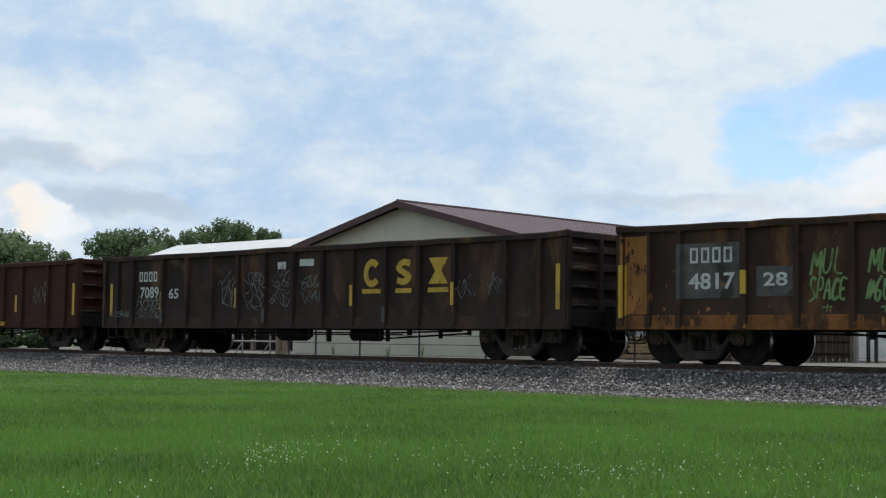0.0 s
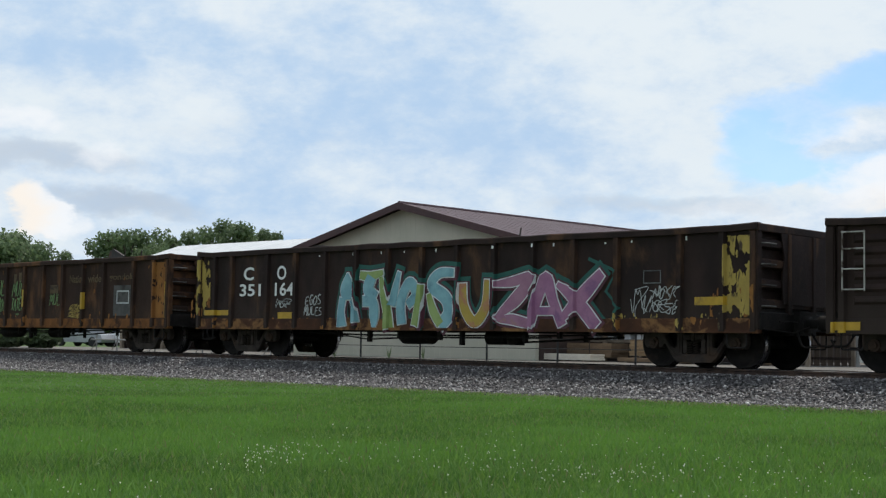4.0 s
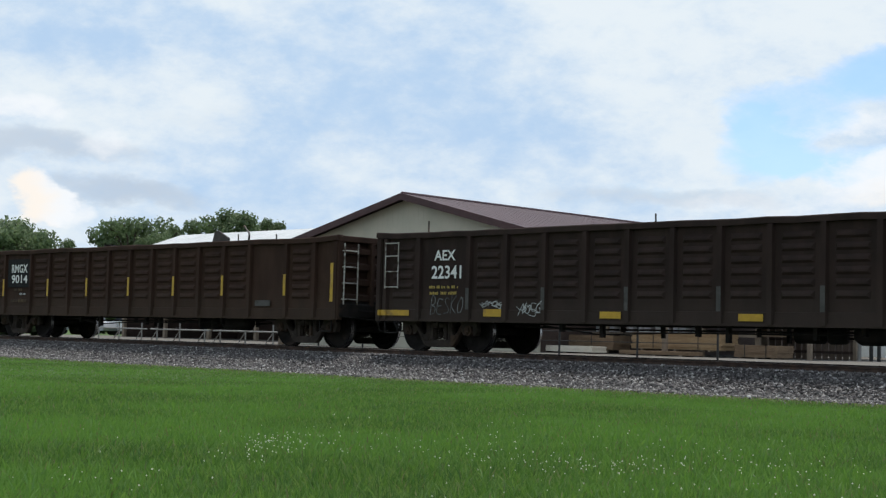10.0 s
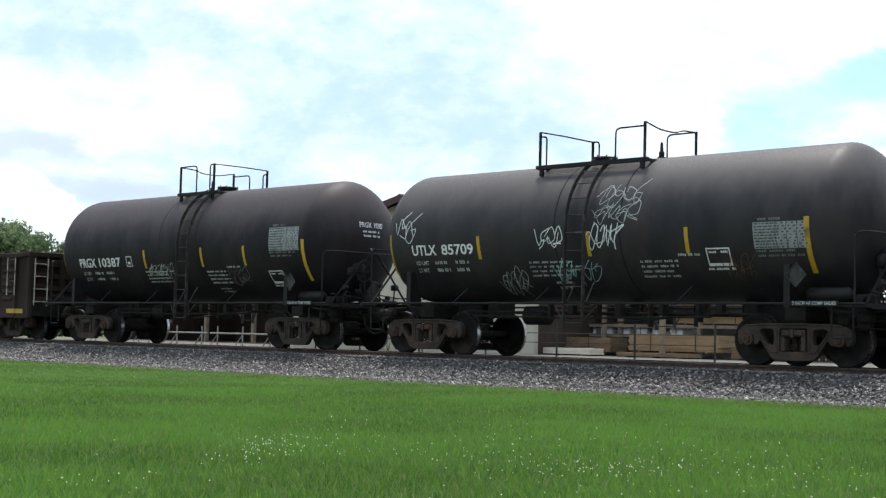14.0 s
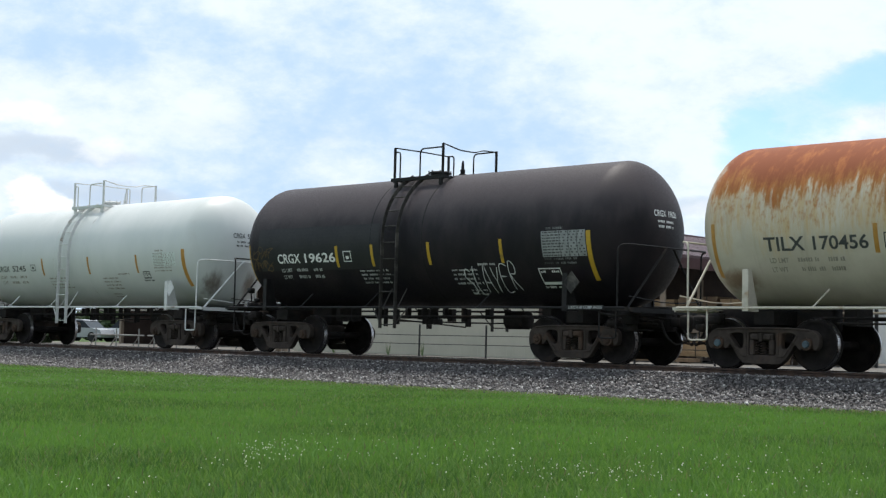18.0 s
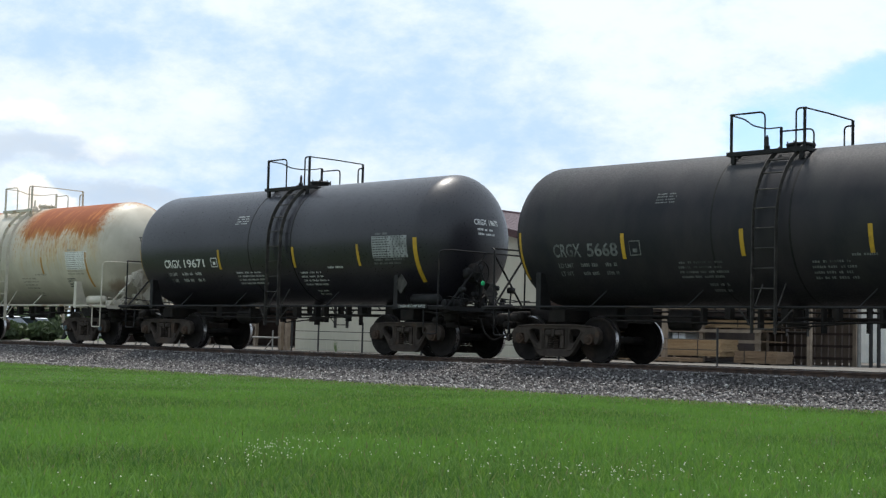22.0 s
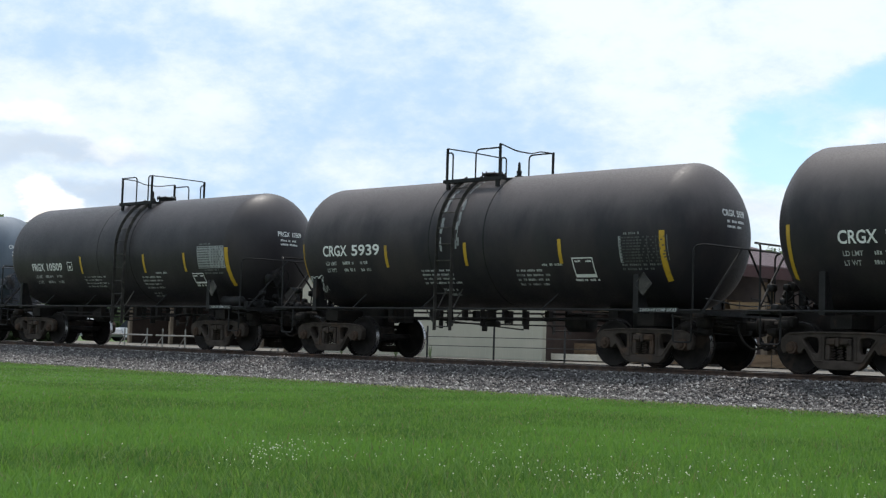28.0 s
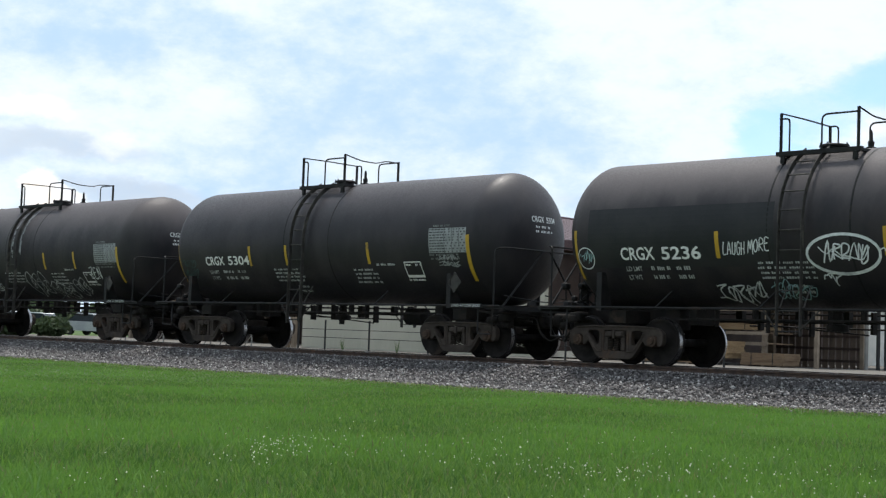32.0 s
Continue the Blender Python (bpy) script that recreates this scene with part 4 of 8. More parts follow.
            put("railing", "railing_c", far, paint_m, up=True)
            put("railing", "railing_d", far_b, paint_m, up=True)

    def manway(bm):
        lathe(bm, [(0, 0.22), (0.12, 0.22), (0.13, 0.27), (0.16, 0.27), (0.18, 0.22), (0.20, 0.02)], "z", 20, (xh, 0, top - 0.05))
    hatch = put("manway", "manway", manway, paint_m, "bolted round manway cover", up=True)
    for k in range(8):
        a = k * math.tau / 8
        part("manway_bolt", shared("manway_bolt", lambda bm: tube(bm, [(0, 0, 0.03), (0, 0, 0.15)], 0.015, 5), paint_m), None, hatch, m=pose(xh + 0.25 * math.cos(a), 0.25 * math.sin(a), top))
    if valves:
        put("relief_valve", "relief_valve", lambda bm: lathe(bm, [(0, 0.09), (0.05, 0.09), (0.06, 0.05), (0.15, 0.06), (0.17, 0.035), (0.32, 0.028), (0.36, 0.01)], "z", 10, (x0 + 0.22, 0.0, top - 0.02)), paint_m, up=True)
    # lower side rail, saddles and struts
    for half_turn in both:
        rail = put("side_rail", "side_rail", lambda bm: (tube(bm, [(-6.05, -1.46, 1.08), (6.05, -1.46, 1.08)], 0.026, 6)), paint_m, m=half_turn)
        for x in (-3.3, -1.1, 2.3):
            part("strut", shared("strut" + tag, lambda bm: tube(bm, [(0, -1.46, 1.08), (0.22, -rad * 0.86, 1.40)], 0.016, 5), paint_m), None, rail, m=pose(x, 0, 0))

        for s in (-1, 1):
            def saddle(bm):
                prism_x(bm, [(-1.46, 1.02), (-1.05, 1.02), (-1.20, 1.42), (-1.30, 1.76), (-1.46, 1.76)], s * 4.60 - 0.02, s * 4.60 + 0.02)
                box(bm, s * 4.60 - 0.06, s * 4.60 + 0.06, -1.48, -1.44, 1.02, 1.76)
            put("saddle", "saddle%d" % s, saddle, paint_m, m=half_turn)

    for x in (-0.62, 0.98):
        put("weld_seam", "weld_seam%.2f" % x, lambda bm: lathe(bm, [(x - 0.02, rad + 0.0005), (x - 0.012, rad + 0.0025), (x + 0.012, rad + 0.0025), (x + 0.02, rad + 0.0005)], "x", 96, (0, 0, zc)), SEAM.get(paint_m.name, paint_m))
    # ends: platform, rails, sill, coupler, steps
    for e, m in zip((1, -1), both):
        sill = put("draft_sill", "draft_sill", lambda bm: (soft_box(bm, 3.6, 6.12, -0.20, 0.20, 0.70, 1.14, 0.02), box(bm, 4.3, 4.7, -1.0, 1.0, 0.80, 1.04)), M["steel_dark"], m=m)
        put("coupler", "coupler", lambda bm: build_coupler(bm), M["steel_dark"], "rusty knuckle coupler with air hose", m=m @ pose(6.08, 0, 0))

        def end_deck(bm):
            box(bm, 5.86, 6.12, -1.40, 1.40, 1.055, 1.075)
            box(bm, 5.60, 6.14, -1.46, -1.40, 1.03, 1.09)
            box(bm, 5.60, 6.14, 1.40, 1.46, 1.03, 1.09)
            for k in range(12):
                y = -1.32 + k * 0.24
                box(bm, 5.86, 6.13, y - 0.012, y + 0.012, 1.03, 1.055)
            box(bm, 6.11, 6.14, -1.40, 1.40, 1.00, 1.09)
        put("end_platform", "end_platform", end_deck, paint_m, m=m)

        def end_rail(bm):
            tube(bm, bend([(5.84, -1.42, 1.05), (5.84, -1.42, 2.28), (6.02, -1.30, 2.30), (6.06, 1.30, 2.30), (5.84, 1.42, 2.28), (5.84, 1.42, 1.05)], 0.12, 4), 0.020, 6)
            tube(bm, [(6.05, -0.12, 2.29), (5.97, -1.28, 1.07)], 0.024, 6)
            tube(bm, [(6.05, 0.12, 2.29), (5.97, 1.28, 1.07)], 0.024, 6)
            tube(bm, [(6.06, -1.34, 1.30), (6.08, -0.3, 1.22), (6.08, 0.3, 1.22), (6.06, 1.34, 1.30)], 0.013, 6)
        put("end_rail", "end_rail", end_rail, paint_m, m=m)
        for y in (-1.42, 1.42):
            put("sill_step", "sill_step", lambda bm: tube(bm, bend([(-0.2, 0, 1.05), (-0.2, 0, 0.50), (0.2, 0, 0.50), (0.2, 0, 1.05)], 0.06, 3), 0.018, 6), paint_m, m=m @ pose(5.62, y, 0))

        def lever(bm):
            tube(bm, bend([(6.02, -1.35, 0.95), (6.02, -0.4, 0.93), (6.16, -0.1, 0.90)], 0.05, 2), 0.013, 5)
        put("uncoupling_lever", "uncoupling_lever", lever, M["steel_dark"], m=m)
        put("valve_box", "valve_box", lambda bm: soft_box(bm, 5.7, 5.95, -1.1, -0.85, 0.78, 1.02, 0.02), M["steel_dark"], m=m)
        put("brake_pipe", "brake_pipe", lambda bm: tube(bm, [(5.2, -0.7, 0.92), (5.9, -0.5, 0.85)], 0.03, 6), M["steel_dark"], m=m)
        def drawgear(bm):
            rng = random.Random(5)
            for k in range(16):
                x, y, z = rng.uniform(5.35, 6.0), rng.uniform(-1.15, 1.15), rng.uniform(0.72, 0.98)
                a = rng.uniform(0.05, 0.13)
                soft_box(bm, x - a, x + a, y - a * 0.8, y + a * 0.8, z - a * 0.7, z + a * 0.7, 0.02)
            for k in range(9):
                y, z = rng.uniform(-1.2, 0.6), rng.uniform(0.70, 1.0)
                tube(bm, bend([(5.2, y, z), (5.7, y + rng.uniform(-0.2, 0.2), z - 0.05), (6.15, y + rng.uniform(0.0, 0.4), z + rng.uniform(-0.12, 0.08))], 0.12, 3), rng.uniform(0.012, 0.028), 6)
            for y in (-0.34, 0.30):
                tube(bm, bend([(6.1, y, 0.86), (6.24, y * 1.1, 0.56), (6.42, y * 0.8, 0.38), (6.60, y * 0.3, 0.50)], 0.1, 4), 0.024, 6)
        put("drawgear", "drawgear", drawgear, M["steel_dark"], "pipes, levers and hoses round the coupler", m=m)

        def placard(bm):
            prism_x(bm, [(-0.30, 1.42), (-0.09, 1.63), (-0.30, 1.84), (-0.51, 1.63)], 0.0, 0.012)
            for a, b in (((-0.30, 1.42), (-0.09, 1.63)), ((-0.09, 1.63), (-0.30, 1.84)), ((-0.30, 1.84), (-0.51, 1.63)), ((-0.51, 1.63), (-0.30, 1.42))):
                tube(bm, [(0.014, *a), (0.014, *b)], 0.012, 5)
        if e > 0:
            put("placard_holder", "placard_end", placard, lad_m, "diamond placard holder on the end", m=m @ pose(6.12, 0.25, -0.22))
        for x, lean in ((4.78, -6),) if paint_m is not M["gear_cream"] else ():
            put("placard_holder", "placard_side", placard, lad_m, "diamond placard holder beside the saddle", m=m @ pose(x, -1.475, 0.0, 0, 0, -90 + lean) @ pose(0, 0.30, -0.06))
    # brake gear at one end and under the middle
    def reservoir(bm):
        lathe(bm, [(4.84, 0.02), (4.86, 0.08), (4.92, 0.125), (5.62, 0.125), (5.69, 0.08), (5.71, 0.02)], "x", 18, (0, -1.20, 1.24))
        for x in (5.05, 5.5):
            box(bm, x - 0.03, x + 0.03, -1.28, -0.92, 1.04, 1.10)
    put("air_reservoir", "air_reservoir", reservoir, paint_m, "horizontal cylindrical brake air reservoir")

    def brake(bm):
        pts = [(6.10, 0.25 * math.cos(k * math.tau / 20), 1.86 + 0.25 * math.sin(k * math.tau / 20)) for k in range(21)]
        tube(bm, pts, 0.014, 6)
        for k in range(3):
            a = k * math.tau / 6
            tube(bm, [(6.10, 0.25 * math.cos(a), 1.86 + 0.25 * math.sin(a)), (6.10, -0.25 * math.cos(a), 1.86 - 0.25 * math.sin(a))], 0.010, 5)
        soft_box(bm, 5.80, 6.06, -0.15, 0.13, 1.62, 2.06, 0.05)
        soft_box(bm, 5.84, 6.02, -0.36, -0.12, 1.70, 1.96, 0.05)
        tube(bm, bend([(5.95, 0.02, 1.66), (5.98, 0.05, 1.30), (5.90, 0.20, 1.06)], 0.1, 3), 0.028, 6)
        tube(bm, [(5.92, -0.30, 1.72), (6.02, -0.55, 1.10)], 0.022, 6)
        box(bm, 5.88, 6.00, 0.10, 0.16, 1.05, 2.02)
    put("hand_brake", "hand_brake", brake, paint_m, "hand brake wheel and housing", m=pose(0, -0.35, 0))

    def valves_on_deck(bm):
        rng = random.Random(8)
        for k in range(14):
            x, y, z = rng.uniform(5.72, 6.08), rng.uniform(-1.15, 0.9), 1.10 + 0.55 * rng.random() ** 1.6
            a = rng.uniform(0.05, 0.12)
            if k % 3 == 0:
                lathe(bm, [(-a * 1.3, 0.02), (-a * 1.2, a), (a * 1.1, a), (a * 1.3, 0.03)], "y", 12, (x, y, z))
            else:
                soft_box(bm, x - a * 0.8, x + a * 0.8, y - a, y + a, z - a * 0.8, z + a * 0.8, 0.02)
            tube(bm, [(x, y, z), (x + 0.03, y + rng.uniform(-0.12, 0.12), 1.05)], 0.018, 6)
        for k in range(6):
            y = rng.uniform(-1.2, 0.4)
            tube(bm, bend([(5.75, y, 1.09), (5.85, y + 0.2, 1.09 + rng.uniform(0.1, 0.4)), (6.05, y + 0.6, 1.12)], 0.12, 3), 0.015, 6)
    put("brake_valve", "brake_valve", valves_on_deck, paint_m, "cluster of brake valves, levers and pipes on the end deck")

    def rigging(bm):
        lathe(bm, [(-0.28, 0.14), (-0.25, 0.20), (0.30, 0.20), (0.34, 0.10)], "x", 14, (-1.9, -0.35, 0.86))
        for y in (-0.75, 0.55):
            tube(bm, [(-3.5, y, 0.93), (3.5, y, 0.90)], 0.022, 5)
        tube(bm, [(-3.0, -1.15, 0.83), (-0.4, -1.0, 0.80), (2.9, -1.2, 0.84)], 0.018, 5)
        tube(bm, [(0.2, -0.9, 0.70), (3.2, -1.0, 0.92)], 0.016, 5)
        for x, d, ww in ((-1.1, 0.30, 0.03), (-0.55, 0.18, 0.06), (0.1, 0.36, 0.025), (0.62, 0.24, 0.07), (1.35, 0.42, 0.02), (1.62, 0.20, 0.05), (2.45, 0.32, 0.03), (2.9, 0.16, 0.07)):
            box(bm, x - ww, x + ww, -0.95, -0.80, 1.12 - d - 0.05, 1.12)
            box(bm, x + 0.2 - ww * 0.6, x + 0.2 + ww * 0.6, 0.3, 0.42, 1.10 - d, 1.12)
        lathe(bm, [(0, 0.20), (0.12, 0.20), (0.14, 0.11), (0.34, 0.09), (0.36, 0.13), (0.40, 0.13)], "z", 14, (0.35, 0, 0.74))
        for x in (-3.2, 3.2):
            box(bm, x - 0.12, x + 0.12, -0.3, 0.3, 0.80, 1.16)
    put("brake_rigging", "brake_rigging", rigging, M["steel_dark"], "brake cylinder, levers and bottom outlet under the tank")

    if paint_m is M["gear_black"]:
        for half_turn in both:
            plate = put("shoe_plate", "shoe_plate", lambda bm: box(bm, 4.68, 5.58, -1.496, -1.488, 1.04, 1.13), paint_m, m=half_turn)
            part("shoe_words", shared("shoe_words", lambda bm: words(bm, flat_side(-1.499), "2 INCH HF COMP SHOES", 4.72, 5.54, 1.055, 1.115, 0.0), M["faded_white"]), None, plate, "small white stencilled words")


def tank_marks(car, rad, half, mark, number, box_u, bars_u, colour, panel, window, bar_colour, seed, panel_mat=None, small=True, end=True):
    side = tank_side(rad, half)
    u0, u1, v0, v1 = box_u
    cut = u0 + (u1 - u0) * (0.43 if len(number) <= 4 else 0.40)
    bm = bmesh.new()
    part("reporting_mark", words(bm, side, mark, u0, cut, v0, v1), colour, car, "stencilled reporting mark")
    part("car_number", words(bmesh.new(), side, number, cut + 0.16, u1, v0, v1), colour, car, "stencilled car number")
    bm = bmesh.new()
    for k, word in enumerate(("LD LMT", "LT WT")):
        z = v0 - 0.20 - 0.155 * k
        words(bm, side, word, u0 + 0.06, u0 + 0.06 + 0.062 * len(word), z, z + 0.085)
        bars(bm, side, u0 + 0.60, u0 + 1.08, z - 0.05, z + 0.10, 1, seed + k)
        bars(bm, side, u0 + 1.18, min(u1, u0 + 1.60), z - 0.05, z + 0.10, 1, seed + k + 4)
    rng = random.Random(seed)
    if small:
        for uu, vv, ww, hh, ln in ((-1.4, 1.60, 1.15, 0.34, 4), (1.3, 1.55, 0.9, 0.36, 4), (2.1, 1.92, 0.65, 0.10, 1), (-0.9, 1.35, 0.5, 0.2, 2) if rad < 1.46 else (1.5, 1.35, 0.5, 0.14, 2)):
            uu += rng.uniform(-0.15, 0.15)
            bars(bm, side, uu, uu + ww, vv, vv + hh, ln, seed + ln)
    part("stencil_print", bm, M["faded_white"] if colour is M["white"] else M["grey_print"] if colour is M["dark_print"] else colour, car, "small stencilled data lines")
    ring = None if number in ("85709", "5304", "5236", "5939") else bmesh.new()
    if ring:
        ring_patch(ring, side, u1 + 0.28, u1 + 0.54, v0, v1 + 0.02, 0.02)
        patch(ring, side, u1 + 0.36, u1 + 0.46, v0 + 0.06, v0 + 0.13, 0.004, 1)
        part("stencil_box", ring, colour, car)
    a0, a1, b0, b1 = panel
    p = part("data_panel", patch(bmesh.new(), side, a0, a1, b0, b1, 0.004, 5), panel_mat or M["panel_grey"], car, "pale qualification data panel in rows")
    bm = bmesh.new()
    n = 9
    for k in range(n):
        z = b0 + (b1 - b0) * (k + 0.25) / n
        u = a0 + 0.03
        while u < a1 - 0.05:
            w = rng.uniform(0.03, 0.10) if u < a0 + 0.4 * (a1 - a0) else rng.uniform(0.03, 0.05)
            patch(bm, side, u, min(u + w, a1 - 0.02), z, z + (b1 - b0) / n * 0.46, 0.006, 1)
            u += w + (0.02 if u < a0 + 0.4 * (a1 - a0) else rng.uniform(0.05, 0.11))
    for f in (0.42, 0.62, 0.81):
        patch(bm, side, a0 + f * (a1 - a0) - 0.006, a0 + f * (a1 - a0) + 0.006, b0, b1, 0.0065, 4)
    part("panel_print", bm, M["grey_print"] if panel_mat in (M["panel_cream"], M["panel_faint"]) else M["dark_print"], p)
    bm = bars(bmesh.new(), side, a0 + 0.1, a0 + 0.55 * (a1 - a0), b1 + 0.015, b1 + 0.085, 1, seed + 21, 0.8)
    bars(bm, side, a0, a1 - 0.1, b0 - 0.17, b0 - 0.01, 2, seed + 22, 0.6)
    part("stencil_print", bm, M["grey_print"] if colour is M["dark_print"] else M["faint_white"], car, "small stencilled data lines")
    if window:
        a0, a1, b0, b1 = window
        bm = ring_patch(bmesh.new(), side, a0, a1, b0, b1, 0.022)
        patch(bm, side, (a0 + a1) / 2 - 0.012, (a0 + a1) / 2 + 0.012, b0, b1, 0.004, 1)
        patch(bm, side, a0, a1, b0, b0 + 0.16 * (b1 - b0), 0.0045, 1)
        for k in range(2):
            bars(bm, side, a0 + 0.04 + k * (a1 - a0) / 2, a0 + (k + 0.92) * (a1 - a0) / 2, b1 - 0.14, b1 - 0.04, 1, seed + k, 0.5)
        bars(bm, side, a0 - 0.05, a1 + 0.15, b0 - 0.09, b0 - 0.02, 1, seed + 2, 0.7)
        part("consolidated_stencil", bm, colour, car, "two-panel stencil frame")
    for u in bars_u:
        part("reflector_strip", patch(bmesh.new(), side, u - 0.042, u + 0.042, 2.0, 2.48, 0.005, 5, 1), bar_colour, car, "vertical yellow reflective strip")
    shift = {"170456": -0.20, "85709": -0.28, "19211": -0.20, "5304": -0.16, "19626": -0.07, "10387": -0.08, "19671": -0.07}.get(number, 0.0)
    for u in (-min(5.30, half + 0.17), min(5.22, half + 0.12) + shift):
        part("reflector_strip", patch(bmesh.new(), side, u - 0.05, u + 0.05, 1.62, 2.58, 0.005, 8, 1), bar_colour, car, "long yellow reflective strip")
    if end:
        bm = bmesh.new()
        e = tank_end(rad, half)
        words(bm, e, mark, -0.35, 0.02, 2.92, 3.05, 0.006)
        words(bm, e, number, 0.10, 0.42, 2.92, 3.05, 0.006)
        bars(bm, e, -0.28, 0.36, 2.66, 2.86, 2, seed + 3, 0.6, 0.006)
        part("end_mark", bm, colour, car)


def tank_car(x, rad, shell, gear, label, flip, deck_x, lx, half=TANK_HALF, caps=None, top_flip=None):
    car = thing("tank_car", pose(x, 0, 0), label, "tank car", group="tank cars of the train")
    CARS.append((car, x))
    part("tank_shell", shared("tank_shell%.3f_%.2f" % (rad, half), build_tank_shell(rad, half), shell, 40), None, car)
    tank_hardware(car, rad, half, gear, flip, deck_x, lx, flip if top_flip is None else top_flip)
    running_gear(car, 4.5, caps or M["bearing"])
    return car


# ---------------------------------------------------------------- gondola cars
PITCH, NP = 16.24 / 14, 14
EVEN_POSTS = (-8.03, -7.40, -6.72, -5.35, -4.31, -3.27, -2.23, -1.19, -0.15, 0.89, 1.93, 2.97, 4.01, 5.05, 6.48, 7.39, 8.03)
LOUVRE_POSTS = (-8.03, -7.83, -6.81, -5.34, -4.32, -3.30, -2.28, -1.26, -0.24, 0.78, 1.80, 2.83, 3.86, 4.88, 6.26, 7.28, 8.03)
POSTS, LIFT = {}, {}
SIDE_Y, SILL_Z, CHORD_Z = 1.42, 0.64, 2.44


def build_flat_panel(seed, width):
    def build(bm):
        nx, nz = 9, 8
        rows = []
        for j in range(nz + 1):
            row = []
            for i in range(nx + 1):
                x, z = (i / nx - 0.5) * width, 0.86 + (CHORD_Z - 0.84) * j / nz
                q = math.sin(math.pi * i / nx) * math.sin(math.pi * j / nz)
                row.append(bm.verts.new((x, -SIDE_Y + q * (0.034 * abs(noise.noise(Vector((x * 1.5 + seed * 3.7, z * 1.3, seed)))) + 0.010 * abs(noise.noise(Vector((x * 5, z * 5, seed + 4.0))))), z)))
            rows.append(row)
        back = [bm.verts.new((x, -SIDE_Y + 0.05, z)) for x, z in ((-width / 2, 0.86), (width / 2, 0.86), (width / 2, CHORD_Z + 0.02), (-width / 2, CHORD_Z + 0.02))]
        for j in range(nz):
            for i in range(nx):
                bm.faces.new((rows[j][i], rows[j][i + 1], rows[j + 1][i + 1], rows[j + 1][i]))
        bm.faces.new(back[::-1])
    return build


def build_louvre(width):
    """One pressed louvre: a sloping hood with closed ends."""
    def build(bm):
        w, z, y = width / 2 - 0.19, 0.0, -SIDE_Y
        a = [(-w, y, z), (w, y, z), (w - 0.05, y - 0.042, z + 0.045), (-w + 0.05, y - 0.042, z + 0.045),
             (-w + 0.05, y - 0.036, z + 0.085), (w - 0.05, y - 0.036, z + 0.085), (-w, y, z + 0.14), (w, y, z + 0.14)]
        v = [bm.verts.new(p) for p in a]
        for f in ((0, 1, 2, 3), (3, 2, 5, 4), (4, 5, 7, 6), (0, 3, 4, 6), (1, 7, 5, 2)):
            bm.faces.new([v[i] for i in f])
    return build


POST_W, POST_D = 0.068, 0.085


def build_rib(bm):
    """A hat-section side post."""
    rows = []
    for z in (SILL_Z + 0.03, CHORD_Z):
        rows.append([bm.verts.new((x, -SIDE_Y - d, z)) for x, d in ((-POST_W, 0), (-POST_W * 0.75, POST_D), (POST_W * 0.75, POST_D), (POST_W, 0))])
    a, b = rows
    for i in range(3):
        bm.faces.new((a[i], a[i + 1], b[i + 1], b[i]))
    bm.faces.new(a[::-1])
    bm.faces.new(b)


